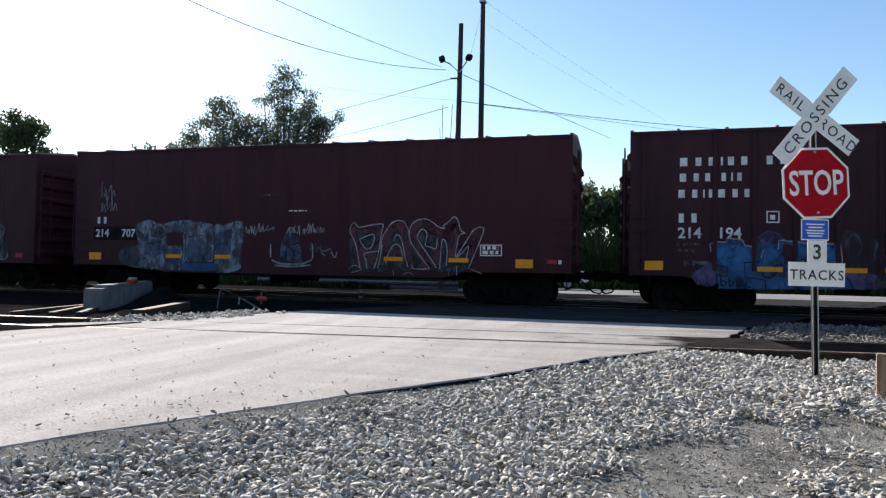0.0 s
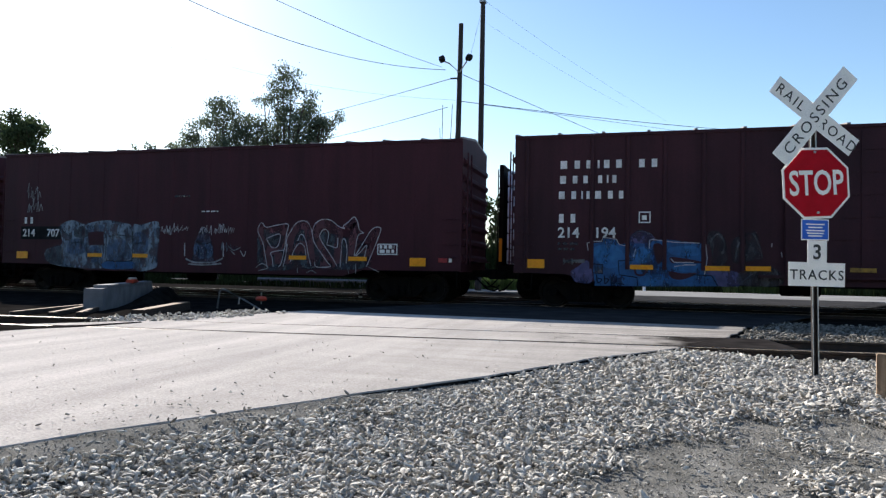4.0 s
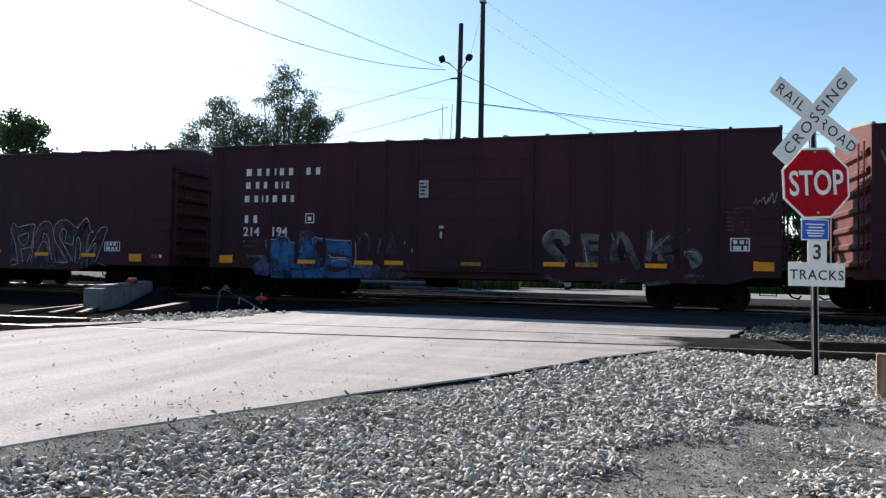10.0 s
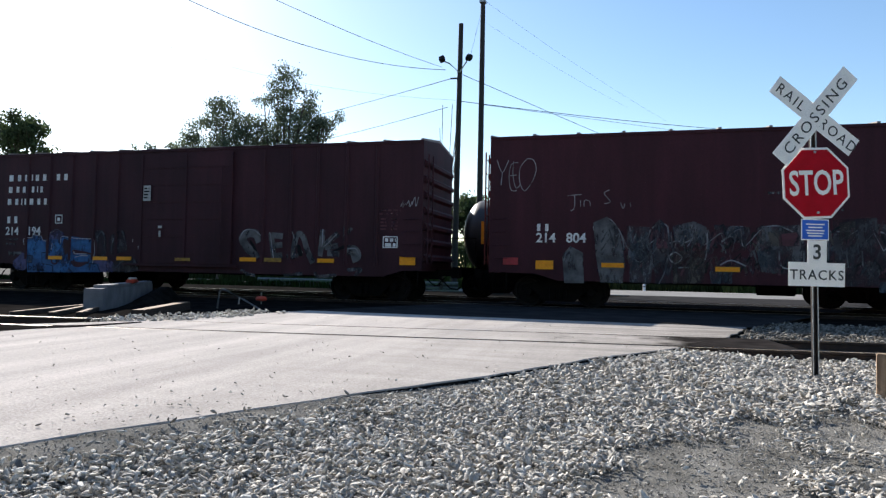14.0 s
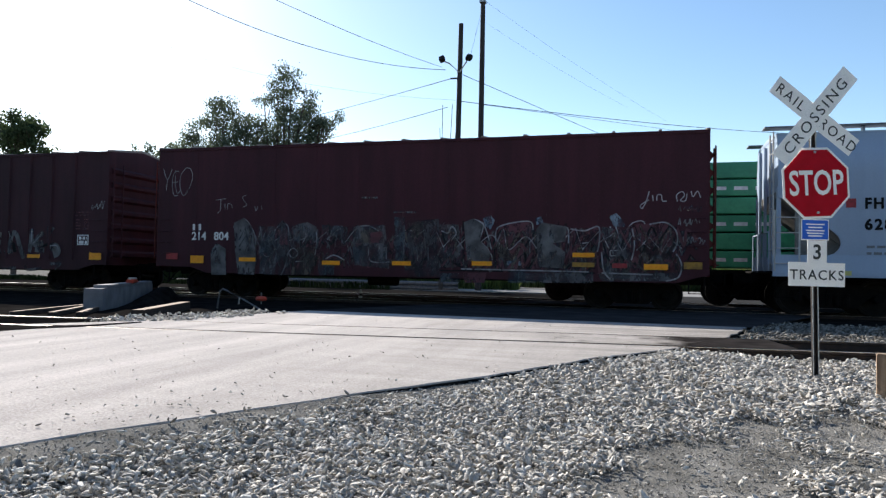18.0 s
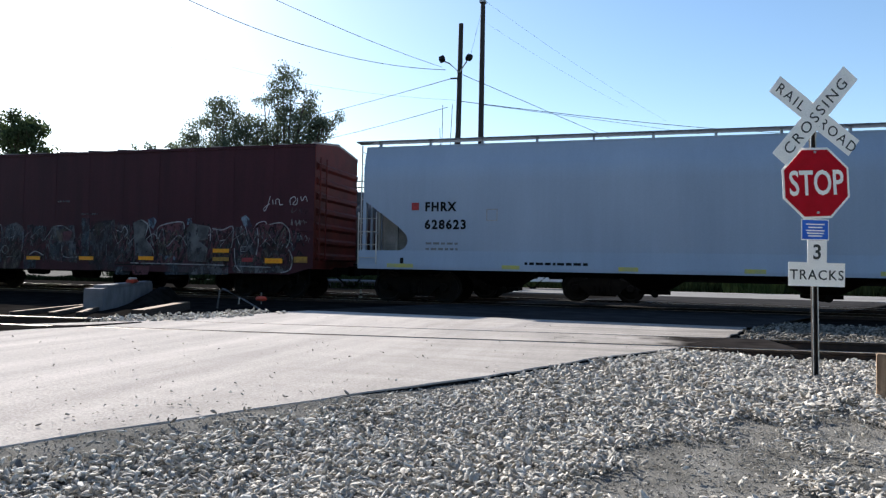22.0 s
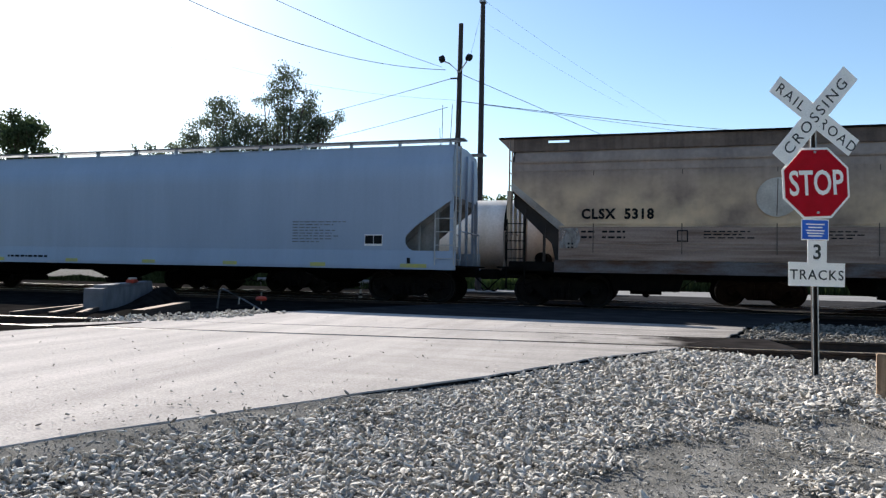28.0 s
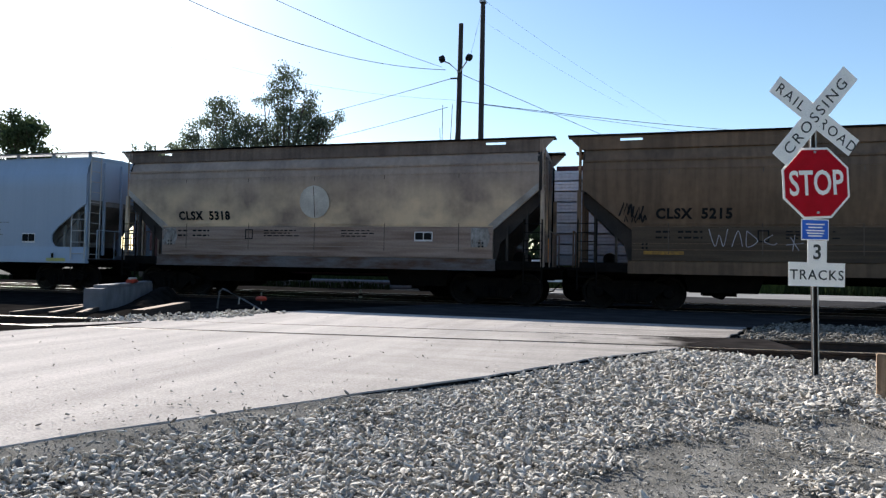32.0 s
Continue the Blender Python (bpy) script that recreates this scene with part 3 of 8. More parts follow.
def oil_tongue(bm):
    """Grime carried onto the road between the rails of the siding, thinning out along them."""
    rows = []
    for i in range(25):
        x = -3.7 + 3.2 * i / 24
        rows.append([bm.verts.new((x, -0.70 + 1.40 * j / 8, 0.0)) for j in range(9)])
    for a, b in zip(rows, rows[1:]):
        for j in range(8):
            bm.faces.new((a[j], b[j], b[j + 1], a[j + 1]))


def thinning(m, x0, x1):
    """The stain fades along its own length, in ragged patches."""
    nt = m.node_tree
    co = next(n for n in nt.nodes if n.type == "TEX_COORD")
    sep, nz = nt.nodes.new("ShaderNodeSeparateXYZ"), nt.nodes.new("ShaderNodeTexNoise")
    nt.links.new(co.outputs["Object"], sep.inputs[0])
    nt.links.new(co.outputs["Object"], nz.inputs["Vector"])
    nz.inputs["Scale"].default_value, nz.inputs["Detail"].default_value = 2.6, 7
    r = nt.nodes.new("ShaderNodeMapRange")
    r.inputs["From Min"].default_value, r.inputs["From Max"].default_value = x0, x1
    nt.links.new(sep.outputs["X"], r.inputs["Value"])
    k = nt.nodes.new("ShaderNodeMath")
    k.operation = "MULTIPLY_ADD"
    nt.links.new(nz.outputs["Fac"], k.inputs[0])
    k.inputs[1].default_value = 1.3
    nt.links.new(r.outputs["Result"], k.inputs[2])
    e = nt.nodes.new("ShaderNodeMapRange")
    e.inputs["From Min"].default_value, e.inputs["From Max"].default_value = 0.72, 1.25
    nt.links.new(k.outputs[0], e.inputs["Value"])
    nt.links.new(e.outputs["Result"], nt.nodes["Principled BSDF"].inputs["Alpha"])


GRIME = mat("oily_grime", (0.035, 0.031, 0.03), (0.016, 0.0145, 0.014), 2.5, 0.95, fine=60, bump=0.5, grain=0.8, gloss=0.0)
thinning(GRIME, -2.55, -0.95)
structure("road_stain", made(oil_tongue), GRIME, "oily grime over the road between the siding's rails", SIDE_M @ pose(0, 0, 0.0045))



def broken_edge(bm):
    """A thin dark wedge laid on the road beside the rail."""
    ring = ((-9.9, 8.25), (-9.46, 8.23), (-8.76, 8.20), (-8.27, 8.72), (-8.04, 9.65), (-7.92, 9.51), (-8.08, 8.52), (-8.46, 7.91), (-8.55, 7.45), (-9.0, 7.1))
    top = [bm.verts.new((x, y, -0.003)) for x, y in ring]
    low = [bm.verts.new((x, y, -0.06)) for x, y in ring]
    bm.faces.new(top)
    for i in range(len(ring)):
        bm.faces.new((top[i], top[i - 1], low[i - 1], low[i]))


structure("broken_edge", made(broken_edge), DARK_GROUND, "dark wedge on the road beside the rail")
structure("flangeway", boxes((-13.0, -1.6, -0.712, -0.668, -0.02, 0.003)), DARK_GROUND, "dark flangeway groove beside the near rail", SIDE_M)

# ---- rolling stock ----
HALF = 1.58                    # half the width of a car
FACE = -HALF                   # the side that faces the road


def wheelset_mesh(r):
    bm = bmesh.new()
    for s in (-1, 1):
        prof = [(r * 0.30, s * 0.82), (r * 0.34, s * 0.80), (r * 0.78, s * 0.77), (r * 0.84, s * 0.815), (r, s * 0.81), (r * 1.005, s * 0.73), (r * 1.06, s * 0.70), (r * 1.06, s * 0.685), (r * 0.8, s * 0.69), (r * 0.3, s * 0.70)]
        lathe(bm, prof, 28)
    cyl(bm, (0, -1.02, 0), (0, 1.02, 0), 0.085, None, 10)
    for s in (-1, 1):           # bearing cap bolts
        for k in range(3):
            w = 2.1 * k
            cyl(bm, (0.05 * math.cos(w), s * 1.0, 0.05 * math.sin(w)), (0.05 * math.cos(w), s * 1.05, 0.05 * math.sin(w)), 0.018, None, 6)
    return mesh_of("wheelset", bm, WHEEL, True)


WHEEL_SMALL, WHEEL_LARGE = wheelset_mesh(0.42), wheelset_mesh(0.457)


def truck_mesh(r, base):
    bm = bmesh.new()
    for s in (-1, 1):
        y0, y1 = s * 0.98 - 0.07, s * 0.98 + 0.07
        h = base / 2
        prism(bm, [(-h - 0.18, r + 0.16), (-h - 0.18, r + 0.02), (-h + 0.15, r + 0.04), (-0.42, r - 0.26), (0.42, r - 0.26), (h - 0.15, r + 0.04), (h + 0.18, r + 0.02), (h + 0.18, r + 0.16), (0.45, r + 0.32), (-0.45, r + 0.32)], y0, y1)
        for k in (-0.2, 0.0, 0.2):   # spring nests
            cyl(bm, (k, s * 1.07, r - 0.2), (k, s * 1.07, r + 0.1), 0.075, None, 8)
        for k in (-h, h):            # bearing boxes
            cyl(bm, (k, s * 0.95, r), (k, s * 1.14, r), 0.14, 0.11, 12)
    box(bm, -0.22, 0.22, -1.1, 1.1, r - 0.05, r + 0.22)
    for s in (-1, 1):
        box(bm, s * (base / 2 - r - 0.10) - 0.04, s * (base / 2 - r - 0.10) + 0.04, -0.9, 0.9, r - 0.12, r + 0.06)
    return mesh_of("truck", bm, IRON, True)


TRUCK_SMALL, TRUCK_LARGE = truck_mesh(0.42, 1.75), truck_mesh(0.457, 1.80)
ROLLING = []                   # (wheelset, place, radius) that turn with their car


def trucks(car, places, big=False):
    r, base = (0.457, 1.80) if big else (0.42, 1.75)
    for x in places:
        t = part("truck", TRUCK_LARGE if big else TRUCK_SMALL, IRON, car, "black cast-steel truck", pose(x, 0, 0))
        for k in (-base / 2, base / 2):
            w = part("wheelset", WHEEL_LARGE if big else WHEEL_SMALL, WHEEL, t, "steel wheels on an axle", pose(k, 0, r))
            ROLLING.append((w, car, k, r))


def coupler(car, x, s):
    """Draft gear, knuckle and hanging air hose at the end x; s points outward."""
    bm = bmesh.new()
    box(bm, min(x, x + s * 0.55), max(x, x + s * 0.55), -0.11, 0.11, 0.78, 0.98)
    box(bm, min(x + s * 0.5, x + s * 0.74), max(x + s * 0.5, x + s * 0.74), -0.18, 0.16, 0.72, 1.02)
    part("coupler", bm, IRON, car, "black knuckle coupler")
    bm = bmesh.new()
    tube(bm, [(x + s * 0.1, -0.3, 0.8), (x + s * 0.3, -0.32, 0.62), (x + s * 0.5, -0.25, 0.42), (x + s * 0.68, -0.12, 0.38), (x + s * 0.76, 0, 0.45)], 0.025, 6)
    part("air_hose", bm, IRON, car)


def ladder(car, x0, x1, y, z0, z1, material, rungs=6, stiles=True, axis="x", label=""):
    """Grab irons or a ladder on a side (axis x) or on an end (axis y)."""
    if axis == "y":
        P = lambda a, b, z: (y + b, a, z)
    else:
        P = lambda a, b, z: (a, y + b, z)
    ld = None
    if stiles:
        bm = bmesh.new()
        for a in (x0, x1):
            cyl(bm, P(a, 0, z0), P(a, 0, z1), 0.022, None, 6)
        ld = part("ladder", bm, material, car, label)
    for i in range(rungs):
        z = z0 + (z1 - z0) * (i + 0.5) / rungs
        bm = bmesh.new()
        cyl(bm, P(x0, 0, z), P(x1, 0, z), 0.014, None, 6)
        part("rung", bm, material, ld or car)


def marks(car, rows, material=None, z=1.2):
    """Reflective strips: (place, length, height, material)."""
    for x, w, h, m in rows:
        part("reflector", made(plate, x - w / 2, x + w / 2, z - h / 2, z + h / 2, FACE - 0.012), m, car, "yellow reflective strip" if m is YELLOW else "")


def blocks(car, x, z, widths, h, material, name="marking", label="", y=None, gap=0.035):
    """A line of lettering as plain bars."""
    yy = (FACE - 0.008) if y is None else y
    for w in widths:
        if w > 0:
            part(name, made(plate, x + 0.14 * w, x + w * 0.66, z, z + h * 0.9, yy, 0.003), material, car, label)
        x += abs(w) + gap


def letters(car, text, x, z, h, material, bold=0.0, name="lettering", y=None, space=1.0):
    me = lettering(text, h / 0.70, material, bold, space=space)
    return part(name, me, material, car, m=pose(x, (FACE - 0.010) if y is None else y, z))


def boxcar(L, material, end_material, label, m, door=None, high=4.66, top=4.98, ribs=(), wide=HALF, detail=True, roof_material=None, skirt=None):
    car = thing("boxcar", label, "boxcar", m, "freight cars of the train")
    z0 = 0.92
    for s in (-1, 1):
        bm = bmesh.new()
        box(bm, 0.06, L - 0.06, s * wide - 0.05 * (s > 0), s * wide + 0.05 * (s < 0), z0 + 0.12, high)
        part("side_wall", bm, material, car, "")
    # side sill that hangs lower between the trucks
    for s in (-1, 1):
        bm = bmesh.new()
        y0, y1 = (s * (wide + 0.008), s * (wide - 0.09))
        a, b = skirt or (3.6, L - 3.6)
        prism(bm, [(0.0, 1.06), (L, 1.06), (L, 0.94), (b + 0.6, 0.92), (b, 0.74), (a, 0.74), (a - 0.6, 0.92), (0.0, 0.94)], min(y0, y1), max(y0, y1))
        part("side_sill", bm, material, car)
        # vertical panel joints
    n = 12
    for x in ribs:
        rb = bmesh.new()
        prism_z(rb, [(x - 0.065, -wide), (x - 0.035, -wide - 0.05), (x + 0.035, -wide - 0.05), (x + 0.065, -wide)], z0 + 0.16, high - 0.06)
        part("side_post", rb, material, car, "pressed steel side post")
    for k in range(0 if ribs else n + 1):
        x = 0.05 + (L - 0.1) * k / n
        bm = boxes((x - 0.035, x + 0.035, -wide - 0.006, -wide - 0.0005, z0 + 0.14, high - 0.02))
        part("panel_joint", bm, material, car)
    part("eave", boxes((0, L, -wide - 0.035, -wide + 0.06, high - 0.03, high + 0.045), (0, L, wide - 0.06, wide + 0.035, high - 0.03, high + 0.045)), material, car)
    part("floor", boxes((0.1, L - 0.1, -wide + 0.06, wide - 0.06, 0.95, 1.1)), IRON, car)
    part("centre_sill", boxes((-0.1, L + 0.1, -0.2, 0.2, 0.68, 0.95)), IRON, car)
    # roof panels with raised seams
    bm = bmesh.new()
    prism_x(bm, [(-wide, high + 0.046), (0, top - 0.06), (wide, high + 0.046), (wide - 0.1, high), (-wide + 0.1, high)], 0.02, L - 0.02)
    roof = part("roof", bm, roof_material or ROOF, car, "weathered galvanised roof")
    seam = bmesh.new()
    prism_x(seam, [(-wide - 0.03, high + 0.03), (-wide - 0.03, high + 0.09), (0, top), (wide + 0.03, high + 0.09), (wide + 0.03, high + 0.03), (0, top - 0.08)], -0.04, 0.04)
    seam = mesh_of("roof_seam", seam, roof_material or ROOF)
    for k in range(15):
        part("roof_seam", seam, ROOF, roof, m=pose(0.04 + (L - 0.08) * k / 14, 0, 0))
    # corrugated ends
    for x, s in ((0.0, -1), (L, 1)):
        bm = bmesh.new()
        prism_x(bm, [(-wide, z0), (wide, z0), (wide, high + 0.04), (0, top - 0.07), (-wide, high + 0.04)], min(x, x - s * 0.06), max(x, x - s * 0.06))
        e = part("end_wall", bm, end_material, car, "corrugated end wall")
        for k in range(7):
            z = 1.3 + k * 0.46
            rb = bmesh.new()
            prism(rb, [(x, z - 0.12), (x + s * 0.085, z - 0.045), (x + s * 0.085, z + 0.045), (x, z + 0.12)], -wide + 0.12, wide - 0.12)
            part("rib", rb, end_material, e)
        coupler(car, x, s)
        if detail:
            for y in (-wide + 0.08, ):
                ladder(car, y, y + 0.42, x + s * 0.14, 1.15, 4.3, end_material, 8, True, "y", "end ladder")
            ladder(car, x - s * 0.10, x - s * 0.55, -wide - 0.07, 1.15, 2.6, material, 4, False)
            part("brake_step", boxes((min(x, x + s * 0.3), max(x, x + s * 0.3), -0.9, 0.9, 1.22, 1.25)), end_material, car)
            bm = bmesh.new()
            xs = x - s * 0.12
            xe = x - s * 0.50
            tube(bm, [(xs, -wide + 0.02, 0.95), (xs, -wide + 0.02, 0.48), (xe, -wide + 0.02, 0.48), (xe, -wide + 0.02, 0.95)], 0.02, 6)
            part("stirrup", bm, IRON, car)
    if door:
        a, b = door
        d = part("door", boxes((a, b, -wide - 0.075, -wide - 0.02, 1.02, high - 0.12)), material, car, "sliding door with horizontal ribs")
        for k in range(6):
            z = 1.35 + k * 0.55
            part("door_rib", boxes((a + 0.08, b - 0.08, -wide - 0.09, -wide - 0.0749, z - 0.03, z + 0.03)), material, d)
        for x in (a + 0.05, (a + b) / 2, b - 0.05):
            part("door_post", boxes((x - 0.04, x + 0.04, -wide - 0.10, -wide - 0.0901, 1.05, high - 0.15)), material, d)
        part("door_track", boxes((a - 0.6, b + 0.2, -wide - 0.13, -wide - 0.017, 0.93, 1.0)), material, car)
        bm = bmesh.new()
        tube(bm, [(b - 0.35, -wide - 0.15, 1.2), (b - 0.35, -wide - 0.15, 4.1)], 0.02, 6)
        part("locking_bar", bm, material, d)
    # brake gear below the floor
    bm = bmesh.new()
    cyl(bm, (L * 0.42, -0.6, 0.66), (L * 0.42 + 0.9, -0.6, 0.66), 0.2, None, 12)
    part("air_reservoir", bm, IRON, car, smooth=True)
    part("cross_bearer", boxes((L * 0.36, L * 0.38, -wide + 0.1, wide - 0.1, 0.72, 0.95), (L * 0.62, L * 0.64, -wide + 0.1, wide - 0.1, 0.72, 0.95)), IRON, car)
    trucks(car, (1.9, L - 1.9))
    return car


def side_sheet(bm, pts, y0, y1):
    prism(bm, pts, y0, y1)


def arc(cx, cz, rx, rz, a0, a1, n=8):
    return [(cx + rx * math.cos(radians(a0 + (a1 - a0) * i / n)), cz + rz * math.sin(radians(a0 + (a1 - a0) * i / n))) for i in range(n + 1)]


def hopper(L, material, label, m, style, bays=3, detail=True, inner=None, lower=None, sill_material=None, rim_material=None, fascia_material=None):
    """A covered hopper. style 'round': smooth sides with a rounded cut-out at the ends; 'slope': ribbed sides that end on the slope sheet."""
    car = thing("hopper_car", label, "hopper car", m, "freight cars of the train")
    inner = inner or HOP_RUST
    top, sill, w = (4.55 if style == "round" else 4.40), 1.50, HALF
    ov = 0.30 if style == "round" else 0.42
    if style == "round":
        prof = [(-w + 0.18, top), (-w + 0.035, 4.02), (-w, 3.97), (-w, sill)]
        cut = [(ov, sill), (1.40, sill + 0.002)] + arc(1.40, 1.80, 0.29, 0.29, -75, 55, 7) + [(1.40, 2.20), (0.45, 2.88), (ov, 2.96)]
    else:
        prof = [(-w + 0.28, top), (-w + 0.12, 4.20), (-w + 0.035, 3.95), (-w + 0.006, 3.72), (-w, 3.52), (-w + 0.012, 3.25), (-w + 0.045, 2.95), (-w + 0.095, 2.66), (-w + 0.145, 2.40), (-w + 0.165, 2.25), (-w + 0.15, 1.75), (-w + 0.15, 1.28)]
        cut = [(1.70, 1.28), (1.70, 2.12), (ov, 3.20)]
    # side sheets follow the profile; the ends follow the cut
    def sheet(bm, s):
        if style == "round":
            outline = [(ov, top)] + cut[::-1]
        else:
            outline = [(ov, top)] + cut[::-1]
        outline = [p for i, p in enumerate(outline) if i == 0 or p != outline[i - 1]]
        mirror = [(L - x, z) for x, z in outline[::-1]]
        pts = outline + mirror
        ys = lambda z: float(np.interp(-z, [-q[1] for q in prof], [q[0] for q in prof]))
        # the wall in horizontal strips, so that it bends with the profile
        zs = sorted({q[1] for q in prof} | {z for _, z in outline} | {2.0, 2.5, 3.0, 3.5}, reverse=True)
        def left_x(z):
            best = []
            for (xa, za), (xb, zb) in zip(outline, outline[1:]):
                if min(za, zb) - 1e-9 <= z <= max(za, zb) + 1e-9:
                    best.append(xa if abs(za - zb) < 1e-9 else xa + (xb - xa) * (z - za) / (zb - za))
            return best
        for za, zb in zip(zs, zs[1:]):
            zm = (za + zb) / 2
            xa, xb = left_x(zm + (za - zm) * 0.999), left_x(zm + (zb - zm) * 0.999)
            if not xa or not xb:
                continue
            ta, tb = max(xa), max(xb)
            q = [(ta, za), (tb, zb), (L - tb, zb), (L - ta, za)]
            vo = [bm.verts.new((x, s * -ys(z), z)) for x, z in q]
            vi = [bm.verts.new((x, s * (-ys(z) - 0.05), z)) for x, z in q]
            bm.faces.new(vo), bm.faces.new(vi[::-1])
            for i in (0, 2) if 0 < zs.index(za) < len(zs) - 2 else (0, 2, 3) if zs.index(za) == 0 else (0, 1, 2):
                j = (i + 1) % 4
                bm.faces.new((vo[j], vo[i], vi[i], vi[j]))
            if style == "round" and len(xa) > 1 and zb < 3.2 and za > 1.5:
                pass
        bmesh.ops.remove_doubles(bm, verts=bm.verts, dist=0.0005)
    for s in (-1, 1):
        part("side_sheet", made(sheet, s), material, car, smooth=True)
    if style == "slope":
        for z, h, d in ((4.00, 0.05, 0.05), (3.73, 0.022, 0.014), (2.31, 0.022, 0.03), (2.235, 0.030, 0.088), (1.78, 0.018, 0.080), (1.62, 0.018, 0.076)):
            x0 = ov if z > 3.2 else 1.70
            yy = float(np.interp(-z, [-q[1] for q in prof], [q[0] for q in prof]))
            part("side_ledge", boxes((x0, L - x0, yy - d, yy + 0.02, z - h, z)), material, car)
        for s in (-1, 1):
            part("lower_panel", boxes((1.70, L - 1.70, min(s * (w - 0.088), s * (w - 0.13)), max(s * (w - 0.088), s * (w - 0.13)), 1.32, 2.195)), lower or HOP_LOWER, car, "rust-streaked lower band")
        for xe, e in ((0.0, 1), (L, -1)):
            bm = bmesh.new()
            rim = [(ov, 3.22, -w + 0.014), (ov, 3.42, -w + 0.002), (1.95, 2.16, -w + 0.155), (1.70, 2.12, -w + 0.155)]
            va = [bm.verts.new((xe + e * x, y - 0.022, z)) for x, z, y in rim]
            vb = [bm.verts.new((xe + e * x, y + 0.02, z)) for x, z, y in rim]
            bm.faces.new(va), bm.faces.new(vb[::-1])
            for i in range(4):
                bm.faces.new((va[i], vb[i], vb[(i + 1) % 4], va[(i + 1) % 4]))
            part("slope_flange", bm, rim_material or material, car, "flange along the slanting end of the side")
        k = 2.62
        while k < L - 1.8:
            for (ya, za), (yb, zb) in (((-w + 0.012, 3.72), (-w + 0.006, 3.58)), ((-w + 0.086, 2.30), (-w + 0.078, 1.50))):
                bm = bmesh.new()
                v = [bm.verts.new((k + a, y - 0.012, z)) for a, y, z in ((-0.012, ya, za), (0.012, ya, za), (0.012, yb, zb), (-0.012, yb, zb))]
                bm.faces.new(v)
                part("panel_joint", bm, HOP_RUST, car)
            k += 2.25
    else:
        part("roof_rail", boxes((ov, L - ov, -w + 0.17, -w + 0.24, top - 0.10, top + 0.01)), material, car)
    # hopper body: slope sheets at both ends and a flat belly
    bm = bmesh.new()
    if style == "round":
        prism(bm, [(ov + 0.02, top), (ov + 0.02, 2.95), (1.75, 1.75), (1.90, 1.16), (L - 1.90, 1.16), (L - 1.75, 1.75), (L - ov - 0.02, 2.95), (L - ov - 0.02, top)], -w + 0.26, w - 0.26)
    else:
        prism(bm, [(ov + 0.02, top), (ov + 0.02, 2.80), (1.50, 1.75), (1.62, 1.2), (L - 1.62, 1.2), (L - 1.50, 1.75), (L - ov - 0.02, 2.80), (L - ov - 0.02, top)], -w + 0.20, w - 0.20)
    # inner carries the recess shade as colour on the ribbed cars
    part("hopper_body", bm, inner, car, "slope sheets at both ends")
    if style == "round":
        for xe, e in ((0.0, 1), (L, -1)):
            bm = bmesh.new()
            prism(bm, [(xe + e * 0.80, 1.45), (xe + e * 1.80, 1.45), (xe + e * 1.80, 2.3), (xe + e * 0.80, 2.62)], -w + 0.34, -w + 0.36)
            part("shear_plate", bm, inner, car, "grey plate inside the end cut-out")
    for x, s in ((ov, 1), (L - ov, -1)):
        bm = bmesh.new()
        prism_x(bm, [(-w + 0.08, 3.12), (w - 0.08, 3.12), (w - 0.05, top - 0.35), (w - 0.22, top), (-w + 0.22, top), (-w + 0.05, top - 0.35)], min(x, x + s * 0.05), max(x, x + s * 0.05))
        e = part("end_sheet", bm, material if style == "round" else inner, car, "upper end sheet")
        for y in (-0.8, 0, 0.8):
            part("end_post", boxes((min(x - s * 0.07, x - s * 0.001), max(x - s * 0.07, x - s * 0.001), y - 0.04, y + 0.04, 1.25, top - 0.1)), material, e)
    # roof, running boards and hatches
    bm = bmesh.new()
    prism_x(bm, [(-w + 0.19, top - 0.02), (-w + 0.24, top + 0.04), (0, min(top + 0.20, 4.66)), (w - 0.24, top + 0.04), (w - 0.22, top - 0.02)], ov, L - ov)
    part("roof", bm, material, car, smooth=False)
    zw = 4.74 if style == "round" else 4.70
    for s in (-1, 1):
        if style == "slope":
            y0, y1 = s * (w - 0.16) - 0.02, s * (w - 0.16) + 0.02
            slots = ((ov, 1.38), (1.95, L - 1.95), (L - 1.38, L - ov))
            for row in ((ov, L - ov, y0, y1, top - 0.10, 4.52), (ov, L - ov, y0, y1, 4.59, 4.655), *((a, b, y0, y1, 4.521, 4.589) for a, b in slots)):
                part("roof_fascia", boxes(row), fascia_material or material, car, "dark fascia below the walkway")
            for xe, e in ((ov, -1), (L - ov, 1)):
                bm = bmesh.new()
                prism(bm, [(xe, 4.28), (xe + e * 0.10, 4.34), (xe + e * 0.40, 4.655), (xe, 4.655)], y0 - 0.01, y1 + 0.01)
                part("end_bracket", bm, material, car, "flared bracket under the walkway's end")
        rb = part("running_board", boxes((0.0, L, s * (w - 0.28) - 0.20, s * (w - 0.28) + 0.20, zw - 0.04, zw)), POST_STEEL if style == "round" else IRON, car, "grating walkway along the roof edge")
        k = 0
        x = ov + 0.4
        while x < L - ov:
            part("bracket", boxes((x - 0.03, x + 0.03, s * (w - 0.28) - 0.06, s * (w - 0.28) + 0.06, top, zw - 0.041)), material if style == "round" else IRON, rb)
            x += 1.55
    x = ov + 0.9
    while x < L - 1.4:
        bm = bmesh.new()
        lathe(bm, [(0.36, top + 0.1), (0.38, 4.64), (0.30, 4.70)], 14, "z")
        part("roof_hatch", bm, material, car, m=pose(x, 0, 0), smooth=True)
        x += 1.9
